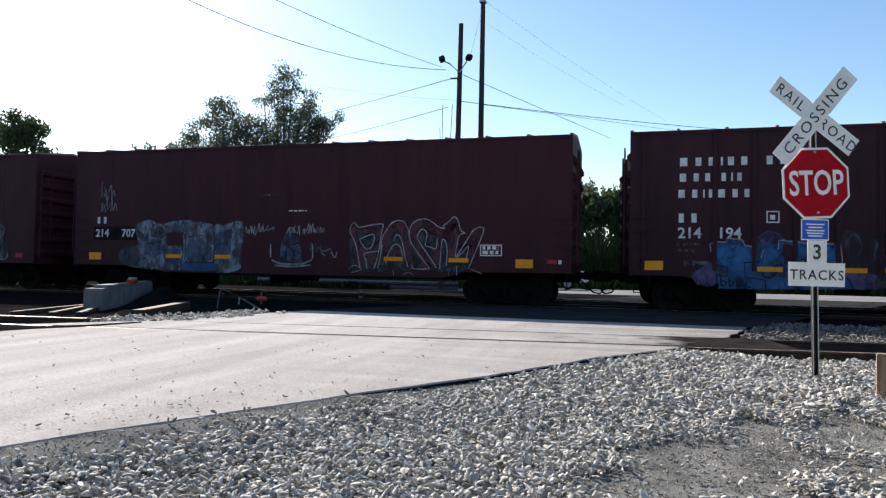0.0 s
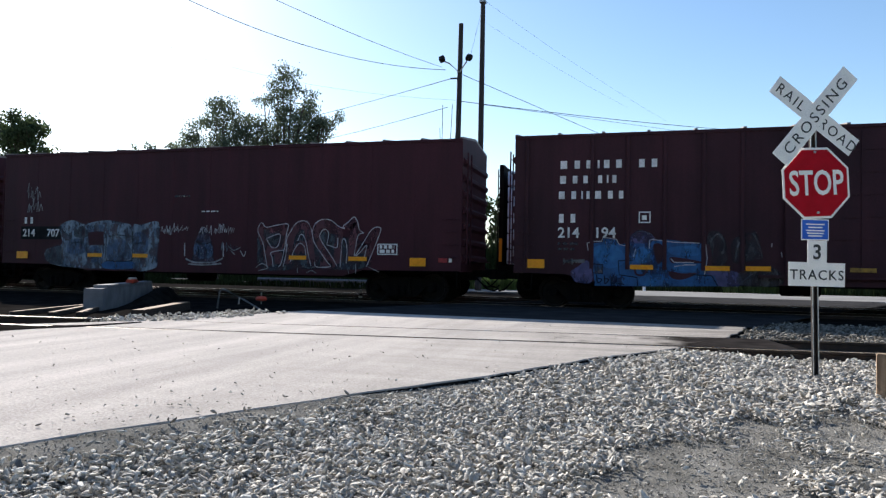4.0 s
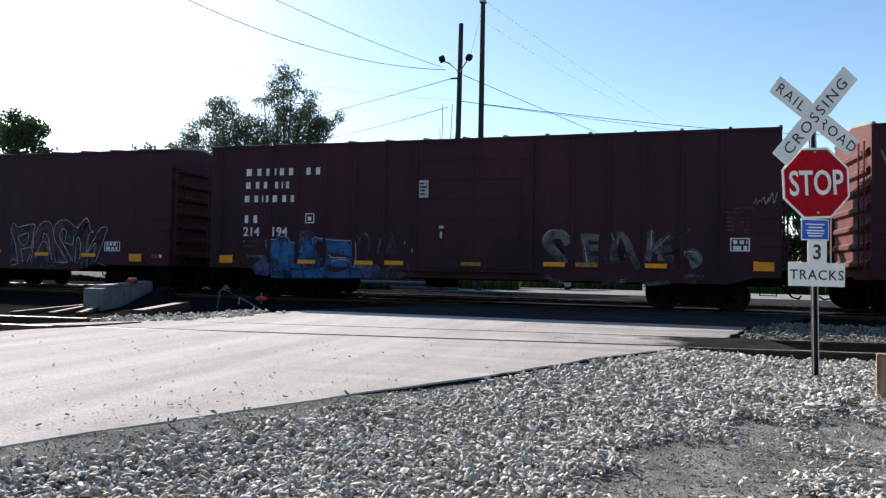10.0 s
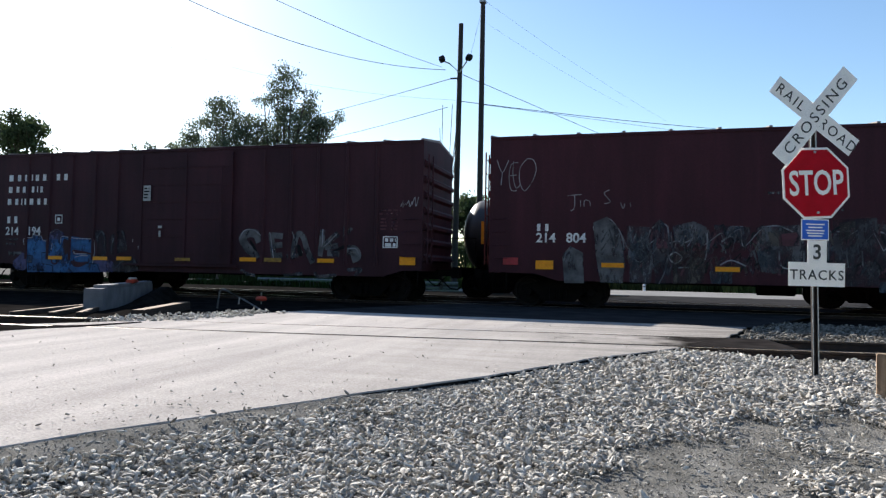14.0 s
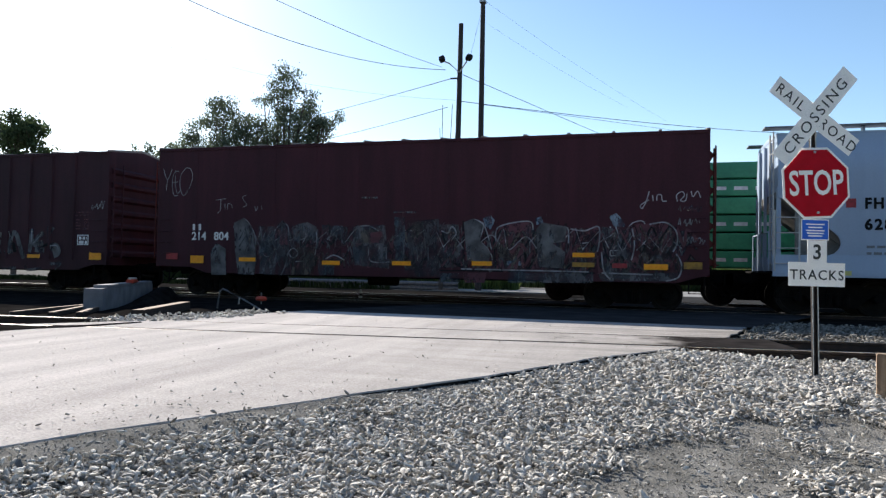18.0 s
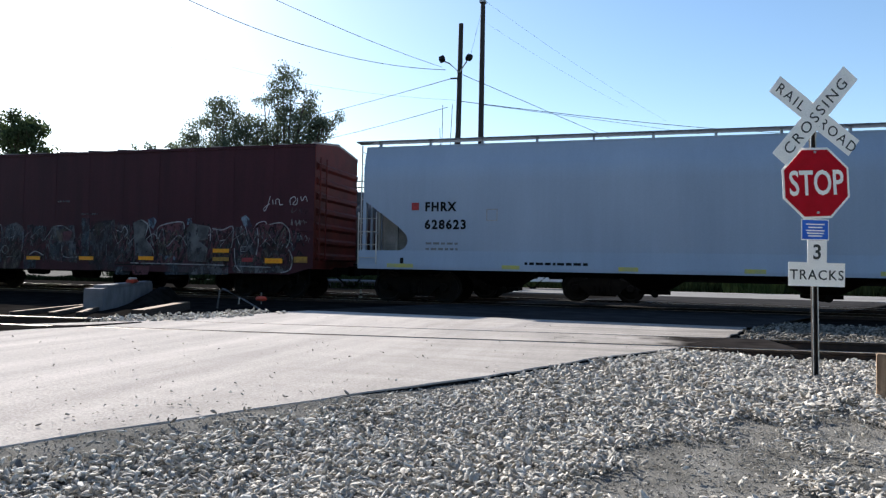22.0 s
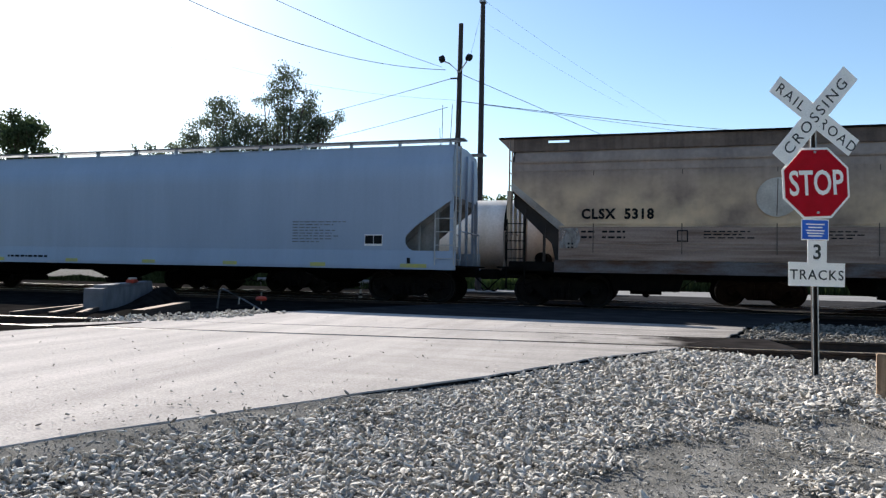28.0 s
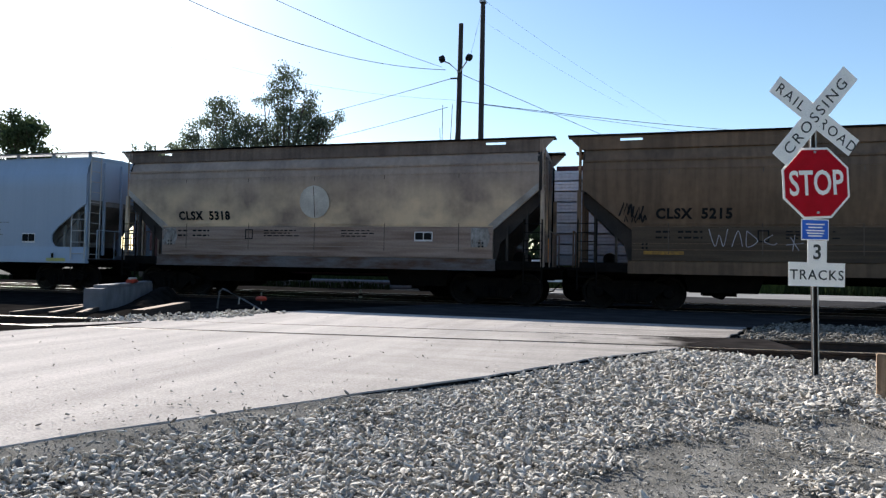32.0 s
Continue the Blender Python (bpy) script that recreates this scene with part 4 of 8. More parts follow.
    # sills, end platforms and ladders
    for s in (-1, 1):
        y0, y1 = sorted((s * (w + (0.003 if style == "round" else 0.02)), s * (w - 0.10)))
        if style == "round":
            bm = bmesh.new()
            prism_x(bm, [(s * (w + 0.004), sill + 0.01), (s * (w + 0.075), 1.06), (s * (w + 0.075), 0.97), (s * (w - 0.08), 0.97), (s * (w - 0.08), 1.03), (s * (w - 0.06), sill + 0.01)], 0.18, L - 0.18)
            part("side_sill", bm, material, car, "sill plate that leans outward")
        else:
            part("side_sill", boxes((1.6, L - 1.6, y0, y1, 1.0, 1.30), (1.6, L - 1.6, y0 - 0.02, y1 + 0.02, 0.97, 1.0)), sill_material or material, car)
            for xa, xb in ((0.35, 1.597), (L - 1.597, L - 0.35)):
                part("end_sill", boxes((xa, xb, y0 + 0.01, y1 - 0.01, 1.0, 1.25)), IRON, car, "near-black end sill")
    part("centre_sill", boxes((-0.1, L + 0.1, -0.22, 0.22, 0.83, 1.05)), IRON, car)
    for x, s in ((0.0, -1), (L, 1)):
        xe = x - s * 0.32
        part("end_platform", boxes((min(x, x - s * 2.2), max(x, x - s * 2.2), -w + 0.05, w - 0.05, 1.05, 1.10)), IRON, car)
        for y in (-w + 0.09, w - 0.09):
            part("corner_post", boxes((xe - 0.05, xe + 0.05, y - 0.05, y + 0.05, 1.1, 3.2)), material, car)
        coupler(car, x, s)
        xa, xb = sorted((x - s * 0.30, x - s * 0.80))
        if style == "round":
            ladder(car, *sorted((x - s * 0.20, x - s * 0.76)), -w - 0.10, 1.10, 2.62, PALE, 4, True, label="pale side ladder")
            bm = bmesh.new()
            tube(bm, [(xa - 0.05, -w, 0.98), (xa - 0.05, -w, 0.45), (xb, -w, 0.45), (xb, -w, 0.98)], 0.022, 6)
            part("stirrup", bm, IRON, car)
        else:
            ladder(car, xa, xb, -w - 0.06, 0.50, 2.4, IRON, 8, True, label="side ladder")
        ya = -w + 0.08
        ladder(car, ya, ya + 0.45, x - s * (ov - 0.10), 1.1, 4.6, PALE if style == "round" else material, 10, True, "y", "end ladder")
        if detail:
            bm = bmesh.new()
            for y in (-1.2, -0.4, 0.4, 1.2):
                cyl(bm, (x - s * 0.15, y, 1.1), (x - s * 0.15, y, 2.1), 0.02, None, 6)
            cyl(bm, (x - s * 0.15, -1.2, 2.1), (x - s * 0.15, 1.2, 2.1), 0.02, None, 6)
            part("end_railing", bm, material, car)
            for k, xo in enumerate((0.75, 1.3)):
                xx = x - s * xo
                part("slope_brace", boxes((xx - 0.035, xx + 0.035, -w + 0.14, -w + 0.22, 1.1, 2.7 - 0.45 * k)), inner, car)
            bm = bmesh.new()
            cyl(bm, (x - s * 1.1, -0.5, 1.35), (x - s * 1.1, 0.6, 1.35), 0.19, None, 12)
            part("brake_cylinder", bm, IRON, car, smooth=True)
    # outlet gates below the belly
    for k in range(bays):
        xm = L / 2 + 4.23 * (k - (bays - 1) / 2) if style == "round" else L / 2 + 6.3 * (k - (bays - 1) / 2)
        hw = 1.35 if style == "round" else 1.05
        bm = bmesh.new()
        a = [bm.verts.new((xm + sx * hw * 0.97, sy * (w - 0.2), 1.15)) for sx, sy in ((-1, -1), (1, -1), (1, 1), (-1, 1))]
        b = [bm.verts.new((xm + sx * (0.35 if style == "round" else hw * 0.8), sy * (0.35 if style == "round" else 1.1), 0.50)) for sx, sy in ((-1, -1), (1, -1), (1, 1), (-1, 1))]
        bm.faces.new(a), bm.faces.new(b[::-1])
        for i in range(4):
            j = (i + 1) % 4
            bm.faces.new((a[j], a[i], b[i], b[j]))
        g = part("outlet_bay", bm, IRON, car, "tapering discharge bay")
        part("outlet_gate", boxes((xm - 0.42, xm + 0.42, -0.42, 0.42, 0.40, 0.50)), IRON, g)
        bm = bmesh.new()
        cyl(bm, (xm, -0.75, 0.42), (xm, 0.75, 0.42), 0.10, None, 10)
        part("outlet_tube", bm, IRON, g)
    trucks(car, (1.75, L - 1.75), True)
    return car

# ---- the slow freight train on the main track ----
SLOW = []                      # (car, place of its left end along the train)


def put(car, s):
    SLOW.append((car, s))
    return car


# car_y stays out of view; added so its shadow covers the left ground
car_y = put(boxcar(16.5, BOX_DARK, BOX_DARK, "unseen brown boxcar added ahead to shade the left ground", None, None, detail=False), -54.6)
car_z = put(boxcar(16.5, BOX_RED, BOX_RED, "dark red boxcar with stencilled panels", None, None), -36.4)
car_a = put(boxcar(16.5, BOX_RED, BOX_RED, "dark maroon boxcar with pale blue and outlined graffiti", None, None), -18.2)
car_b = put(boxcar(16.4, BOX_DARK, BOX_DARK, "dark brown boxcar with white railway lettering and blue graffiti", None, (6.78, 10.2), ribs=(0.35, 2.1, 3.02, 3.95, 4.9, 5.82, 11.25, 12.2, 13.1, 14.04, 15.0), skirt=(2.0, 15.2)), -0.2)
car_c = put(boxcar(16.7, BOX_RED, BOX_BRIGHT, "maroon boxcar with a long grey graffiti band", None, None, skirt=(1.9, 15.9)), 18.16)
car_d = put(hopper(21.3, HOP_BLUE, "pale blue-grey covered hopper with rounded end cut-outs", None, "round", 4, inner=HOP_INNER), 36.15)
car_e = put(hopper(14.3, HOP_TAN, "weathered grey-brown covered hopper with a pale disc", None, "slope", 2, sill_material=HOP_SILL, inner=SLOPE_DARK, rim_material=RIM, fascia_material=HOP_FASCIA), 58.45)
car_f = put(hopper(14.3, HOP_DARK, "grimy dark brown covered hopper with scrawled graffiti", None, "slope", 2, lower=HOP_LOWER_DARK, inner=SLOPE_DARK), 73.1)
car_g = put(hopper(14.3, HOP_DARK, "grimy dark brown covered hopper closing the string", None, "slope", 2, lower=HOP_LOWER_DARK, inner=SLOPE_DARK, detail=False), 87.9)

# ---- the faster train on the rear track ----
FAST = []


def put_fast(car, q0, L):
    FAST.append((car, q0 + L))
    return car


def tank_car(L, material, label, band=None):
    car = thing("tank_car", label, "tank car", None, "freight cars of the rear train")
    r, zc = 1.30, 2.27
    bm = bmesh.new()
    prof = [(0.25, 0.45)] + [(r * math.sin(radians(a)), 0.45 + 0.75 * (1 - math.cos(radians(a)))) for a in (25, 45, 65, 80, 90)]
    prof += [(rr, L - d) for rr, d in prof[::-1]]
    lathe(bm, prof, 28, "x")
    part("tank", bm, material, car, m=pose(0, 0, zc), smooth=True)
    for k in (0.3, 0.7):
        bm = bmesh.new()
        lathe(bm, [(r + 0.001, L * k - 0.04), (r + 0.02, L * k - 0.04), (r + 0.02, L * k + 0.04), (r + 0.001, L * k + 0.04)], 28, "x")
        part("strap", bm, IRON, car, m=pose(0, 0, zc))
    bm = bmesh.new()
    lathe(bm, [(0.40, 3.4), (0.40, 3.85), (0.34, 3.92)], 16, "z")
    part("dome", bm, material, car, m=pose(L / 2, 0, 0), smooth=True)
    bm = bmesh.new()
    for a in (-0.9, 0.9):
        tube(bm, [(L / 2 - 1.1, a, 3.3), (L / 2 - 1.1, a, 4.25), (L / 2 + 1.1, a, 4.25), (L / 2 + 1.1, a, 3.3)], 0.025, 6)
    part("dome_railing", bm, IRON, car)
    ladder(car, L / 2 - 0.25, L / 2 + 0.25, -1.4, 1.0, 3.5, IRON, 8)
    part("centre_sill", boxes((0.0, L, -0.3, 0.3, 0.72, 1.05)), IRON, car)
    for x in (1.9, L - 1.9):
        part("saddle", boxes((x - 0.3, x + 0.3, -1.3, 1.3, 1.0, 1.9)), IRON, car)
    for x, s in ((0, -1), (L, 1)):
        part("end_platform", boxes((min(x, x - s * 1.2), max(x, x - s * 1.2), -1.5, 1.5, 1.02, 1.08)), IRON, car)
        bm = bmesh.new()
        for y in (-1.45, 1.45):
            tube(bm, [(x - s * 0.1, y, 1.08), (x - s * 0.1, y, 2.1), (x - s * 1.2, y, 2.1), (x - s * 1.2, y, 1.08)], 0.022, 6)
        part("end_railing", bm, IRON, car)
        coupler(car, x, s)
        part("reflector", boxes((x - s * 1.4 - 0.05, x - s * 1.4 + 0.05, -r - 0.03, -r - 0.01, 1.9, 2.7)), YELLOW, car, "yellow upright reflective strip")
    trucks(car, (1.9, L - 1.9), True)
    return car


def lumber_car(L, label, wrap, loaded=True, top=4.40, beam=True, rows=6):
    car = thing("flat_car", label, "flat car", None, "freight cars of the rear train")
    part("deck", boxes((0, L, -1.5, 1.5, 1.0, 1.15)), IRON, car)
    part("centre_sill", boxes((0, L, -0.3, 0.3, 0.7, 1.0)), IRON, car)
    for x, s in ((0, -1), (L, 1)):
        a, b = sorted((x, x - s * 0.15))
        bk = part("bulkhead", boxes((a, b, -1.45, 1.45, 1.15, 4.65)), BOX_BRIGHT if not loaded else IRON, car)
        coupler(car, x, s)
        ladder(car, -1.4, -0.95, x + s * 0.05, 1.1, 4.5, IRON, 8, True, "y")
        part("reflector", boxes((x - s * 0.07 - 0.05, x - s * 0.07 + 0.05, -1.47, -1.451, 1.3, 2.1)), YELLOW, car)
    if beam:
        part("centre_beam", boxes((0.2, L - 0.2, -0.15, 0.15, 4.55, 4.75)), BOX_RED, car, "brown steel top beam")
        n = int(L / 3)
        for k in range(1, n):
            x = L * k / n
            part("beam_post", boxes((x - 0.07, x + 0.07, -0.1, 0.1, 1.15, 4.55)), BOX_DARK, car)
            bm = bmesh.new()
            cyl(bm, (x, 0, 4.5), (x - L / n * 0.5, 0, 2.9), 0.06, None, 6)
            part("beam_brace", bm, BOX_DARK, car)
    if loaded:
        n = max(3, int((L - 0.6) / 4.9))
        w = (L - 0.5) / n
        h = (top - 1.2) / rows
        for s in (-1, 1):
            ya, yb = sorted((s * 0.2, s * 1.4))
            layers = boxes((0.03, w - 0.03, ya, yb, 0.05, h)) if rows < 8 else boxes((0.03, w - 0.03, ya, yb, 0.05, h * 0.38), (0.05, w - 0.05, ya + 0.03, yb - 0.03, h * 0.38, h * 0.43), (0.03, w - 0.03, ya, yb, h * 0.43, h * 0.70), (0.05, w - 0.05, ya + 0.03, yb - 0.03, h * 0.70, h * 0.75), (0.03, w - 0.03, ya, yb, h * 0.75, h))
            pack = mesh_of("lumber_pack", rounded(layers, 0.012 if rows > 7 else 0.025, 1), wrap)
            if s == -1:
                bar = bmesh.new()
                plate(bar, 0.0, w * 0.09, h * 0.42, h * 0.62, -1.401, 0.002)
                bar = mesh_of("stencil", bar, IRON if wrap is WRAP_WHITE else LETTER)
            for i in range(n):
                for j in range(rows):
                    p = part("lumber_pack", pack, wrap, car, m=pose(0.25 + i * w, random.uniform(-0.02, 0.02), 1.17 + j * h))
                    if s == -1 and rows < 8 and (i + j) % 2 == 0:
                        for k in range(6):
                            part("stencil", bar, IRON, p, m=pose(w * (0.1 + 0.14 * k), 0, 0))
    trucks(car, (1.9, L - 1.9), True)
    return car


put_fast(boxcar(15.5, BOX_DARK, BOX_DARK, "dark boxcar of the rear train", None, None, detail=False), -15.0, 15.5)
put_fast(boxcar(18.0, BOX_DARK, BOX_DARK, "tall dark red boxcar of the rear train", None, None, high=4.95, top=5.25), 2.3, 18.0)
put_fast(lumber_car(21.0, "flat car stacked with white-wrapped lumber", WRAP_WHITE, True, 4.45, False), 22.0, 21.0)
put_fast(tank_car(18.6, TANBOX, "tan tank car of the rear train"), 44.0, 18.6)
put_fast(lumber_car(21.3, "empty centre-beam flat car with bare steel frame", WRAP_WHITE, False), 64.0, 21.3)
put_fast(lumber_car(23.3, "empty centre-beam flat car with bare steel frame", WRAP_WHITE, False), 86.6, 23.3)
put_fast(tank_car(12.9, TANK_BLACK, "black tank car with pale sunlit end"), 111.3, 12.9)
put_fast(tank_car(15.2, TANK_BLACK, "black tank car with yellow reflective strips"), 125.8, 15.2)
put_fast(lumber_car(14.2, "bulkhead flat car stacked with green-wrapped lumber", WRAP_GREEN, True, 4.6, False), 142.2, 14.2)
put_fast(lumber_car(13.9, "bulkhead flat car stacked with green-wrapped lumber", WRAP_GREEN, True, 4.6, False), 157.3, 13.9)
put_fast(tank_car(17.3, TANK_WHITE, "off-white tank car with grimy brown belly"), 172.6, 17.3)
put_fast(tank_car(22.0, TANK_WHITE, "white tank car of the rear train"), 192.2, 22.0)
put_fast(tank_car(12.6, TANK_BLACK, "black tank car of the rear train"), 215.4, 12.6)
put_fast(boxcar(13.4, BOX_DARK, BOX_DARK, "dark boxcar of the rear train", None, None, detail=False), 229.2, 13.4)
put_fast(tank_car(21.5, TANK_GREEN, "dark green tank car with stencilled mark"), 245.2, 21.7)
put_fast(tank_car(14.4, TANK_WHITE, "silver-white tank car with rounded ends"), 268.9, 14.4)
put_fast(lumber_car(26.0, "centre-beam flat car stacked with white-wrapped lumber", WRAP_WHITE, True, 4.42, True, 9), 284.2, 26.0)
put_fast(boxcar(15.5, BOX_DARK, BOX_DARK, "dark boxcar of the rear train", None, None, detail=False), 311.3, 15.5)

# ---- painted marks and graffiti on the slow train ----
def frame_box(car, x0, x1, z0, z1, material, w=0.03, name="stencil_box"):
    bm = bmesh.new()
    y = FACE - 0.011
    for a in ((x0, x1, z0, z0 + w), (x0, x1, z1 - w, z1), (x0, x0 + w, z0 + w, z1 - w), (x1 - w, x1, z0 + w, z1 - w)):
        plate(bm, *a, y, 0.003)
    return part(name, bm, material, car, "outlined stencil")


def bars(car, x, z, rows, material, h=0.045, pitch=0.09, name="stencil"):
    """Small print that cannot be read: short bars, line under line."""
    rnd = random.Random(int(x * 100 + z * 10))
    bm = bmesh.new()
    for i, width in enumerate(rows):
        a = x
        while a < x + width:
            w = rnd.uniform(0.07, 0.22)
            plate(bm, a, min(a + w, x + width), z - i * pitch - h, z - i * pitch, FACE - 0.009, 0.002)
            a += w + 0.05
    return tagged(part(name, bm, material, car), "faded small print", kind="stuff")


def smooth_loop(pts, n=5, closed=True):
    """Points along a rounded line through pts."""
    out, m = [], len(pts)
    for i in range(m if closed else m - 1):
        p0, p1, p2, p3 = (Vector(pts[(i + k) % m]) if closed else Vector(pts[max(0, min(m - 1, i + k))]) for k in (-1, 0, 1, 2))
        for j in range(n):
            t = j / n
            out.append(0.5 * (2 * p1 + (p2 - p0) * t + (2 * p0 - 5 * p1 + 4 * p2 - p3) * t * t + (3 * p1 - p0 - 3 * p2 + p3) * t ** 3))
    return out + ([out[0]] if closed else [Vector(pts[-1])])


DEPTH = [0]


def layer():
    """Each coat of paint lies a little proud of the last."""
    DEPTH[0] = (DEPTH[0] + 1) % 97
    return FACE - 0.018 - 0.0002 * DEPTH[0]


def stroke(car, pts, w, material, name="graffiti_stroke", closed=False, soft=True):
    bm = bmesh.new()
    ribbon(bm, smooth_loop(pts, 5, closed) if soft else pts, w, layer())
    return part(name, bm, material, car)


def patch(car, pts, material, name="graffiti_fill", soft=True):
    bm = bmesh.new()
    p = smooth_loop(pts)[:-1] if soft else pts
    blob(bm, [tuple(q) for q in p], layer())
    return part(name, bm, material, car)


def throw_up(car, x0, x1, z0, z1, n, fills, line, seed, w=0.035, inner=None, busy=3, dark=None):
    """A row of fat, rounded spray letters, each a filled shape with an outline and inner strokes."""
    rnd = random.Random(seed)
    step = (x1 - x0) / n
    for k in range(n):
        a, b = x0 + k * step - 0.04 * step, x0 + (k + 1) * step + 0.06 * step
        lo, hi = z0 + rnd.uniform(-0.05, 0.12), z1 + rnd.uniform(-0.22, 0.06)
        pts = []
        for f, g in ((0.02, 0.05), (0.35, -0.02), (0.62, 0.06), (0.98, 0.0), (1.0, 0.35), (0.92, 0.62), (1.02, 0.95), (0.66, 1.02), (0.42, 0.93), (0.05, 1.0), (-0.02, 0.6), (0.08, 0.33)):
            pts.append((a + (b - a) * (f + rnd.uniform(-0.09, 0.09)), lo + (hi - lo) * (g + rnd.uniform(-0.07, 0.07))))
        patch(car, pts, rnd.choice(fills))
        stroke(car, pts, w, line, "graffiti_outline", True)
        for _ in range(busy + rnd.choice((0, 1))):
            kind = rnd.random()
            ax, az = a + (b - a) * rnd.uniform(0.15, 0.85), lo + (hi - lo) * rnd.uniform(0.15, 0.85)
            m = inner or rnd.choice((line, BLACKPAINT))
            m = (dark or BLACKPAINT) if rnd.random() < 0.3 else m
            if kind < 0.35:      # an eye of a letter
                r = rnd.uniform(0.08, 0.2)
                stroke(car, [(ax - r, az), (ax, az + r * 1.3), (ax + r, az), (ax, az - r * 1.3)], w, m, "graffiti_detail", True)
            elif kind < 0.75:    # an upright bar
                h = rnd.uniform(0.25, 0.5) * (hi - lo)
                stroke(car, [(ax, max(lo, az - h)), (ax + rnd.uniform(-0.1, 0.1), az), (ax + rnd.uniform(-0.06, 0.06), min(hi, az + h))], w * rnd.uniform(1, 2.2), m, "graffiti_detail")
            else:
                stroke(car, [(ax - 0.3 * step, az), (ax, az + rnd.uniform(-0.2, 0.2)), (ax + 0.3 * step, az + rnd.uniform(-0.2, 0.2))], w * 1.3, m, "graffiti_detail")


def scrawl(car, x0, x1, z0, z1, n, material, seed, w=0.022):
    """A quick scrawled line that cannot be read: slanting pen strokes run into one another."""
    rnd = random.Random(seed)
    step, h = (x1 - x0) / n, z1 - z0
    for k in range(n):
        a, f, lift = x0 + step * k, rnd.uniform(0.75, 1.25), rnd.uniform(-0.2, 0.15)
        pts = [(rnd.uniform(-0.15, 0.1), rnd.uniform(0.0, 0.5)), (rnd.uniform(0.2, 0.45), rnd.uniform(0.8, 1.1)), (rnd.uniform(0.35, 0.6), rnd.uniform(-0.1, 0.25)), (rnd.uniform(0.7, 1.0), rnd.uniform(0.5, 1.0)), (rnd.uniform(0.9, 1.3), rnd.uniform(0.0, 0.4))]
        stroke(car, [(a + step * u, z0 + h * (f * v + lift)) for u, v in pts[:rnd.choice((3, 4, 5, 5))]], w, material, "tag_stroke", soft=rnd.random() < 0.5)


def reflectors(car, rows):
    for x, w, h, m, z in rows:
        bm = made(plate, x - w / 2, x + w / 2, z - h / 2, z + h / 2, FACE - 0.041, 0.004)
        part("reflector", bm, m, car, {YELLOW: "bright yellow reflective strip", REDPATCH: "red reflector"}.get(m, "dulled yellow strip"))


BIG, SMALL = (0.48, 0.24), (0.58, 0.12)
# maroon boxcar with outlined graffiti
reflectors(car_a, [(0.91, *BIG, YELLOW, 1.22), (3.95, *SMALL, YELLOW, 1.25), (5.75, *SMALL, YELLOW, 1.25), (11.42, *SMALL, YELLOW, 1.26), (13.37, *SMALL, YELLOW, 1.25), (15.23, *BIG, YELLOW, 1.18), (15.98, 0.26, 0.12, REDPATCH, 1.24), (16.2, 0.09, 0.11, LETTER, 1.24)])
patch(car_a, [(0.8, 1.76), (2.5, 1.76), (2.5, 2.2), (0.8, 2.2)], BLACKPAINT, "repaint_patch", False)
blocks(car_a, 0.9, 2.3, (0.2, 0.2), 0.24, LETTER, "reporting_mark", gap=0.05)
letters(car_a, "214", 0.9, 1.86, 0.25, LETTER, 0.008, y=FACE - 0.043)
letters(car_a, "707", 1.93, 1.86, 0.25, LETTER, 0.008, y=FACE - 0.043)
scrawl(car_a, 1.0, 1.55, 3.1, 3.6, 3, G_LINE, 5, 0.03)
scrawl(car_a, 1.05, 1.65, 2.72, 3.1, 3, G_LINE, 7, 0.03)
# pale blue letters, worn thin
patch(car_a, [(2.44, 2.19), (2.94, 2.41), (3.45, 2.28), (3.95, 2.37), (4.51, 2.4), (5.07, 2.31), (5.38, 2.19), (5.4, 1.57), (5.39, 0.86), (4.43, 0.81), (2.86, 0.83), (1.97, 1.01), (1.91, 1.42), (2.57, 1.61)], G_PALE)
patch(car_a, [(5.41, 2.16), (5.75, 2.25), (6.32, 2.37), (6.46, 2.11), (6.39, 1.29), (6.33, 0.86), (5.46, 0.85)], G_PALE)
patch(car_a, [(3.67, 2.22), (4.23, 2.25), (4.24, 2.04), (3.68, 2.03)], G_MIST)
patch(car_a, [(4.46, 1.68), (4.74, 1.77), (5.23, 1.69), (5.35, 1.15), (4.49, 1.11)], G_MIST)
patch(car_a, [(4.35, 1.03), (5.45, 1.05), (5.46, 0.83), (4.36, 0.81)], G_BLUE)
patch(car_a, [(2.89, 1.73), (3.4, 1.76), (3.49, 1.31), (2.84, 1.3)], G_MIST)
patch(car_a, [(5.49, 1.98), (5.96, 1.93), (6.02, 1.4), (5.54, 1.36)], G_MIST)
patch(car_a, [(3.62, 1.52), (4.19, 1.56), (4.24, 1.05), (3.64, 1.07)], G_MIST)
patch(car_a, [(1.92, 1.38), (2.54, 1.54), (2.6, 0.93), (1.97, 1.01)], G_TEAL)
patch(car_a, [(3.1, 2.1), (3.53, 2.22), (3.61, 1.86), (3.11, 1.85)], G_TEAL)
stroke(car_a, [(2.48, 2.1), (2.87, 2.31), (3.03, 1.98), (3.01, 1.67)], 0.05, G_PALE, "graffiti_stroke")
stroke(car_a, [(3.14, 2.07), (3.38, 2.27), (3.6, 2.09)], 0.05, G_PALE, "graffiti_stroke")
stroke(car_a, [(4.46, 2.07), (4.65, 2.28), (5.07, 2.23), (5.35, 1.98), (5.43, 1.39)], 0.05, G_PALE, "graffiti_stroke")
stroke(car_a, [(5.52, 2.07), (5.75, 2.22), (6.09, 2.09), (6.05, 1.46)], 0.05, G_PALE, "graffiti_stroke")
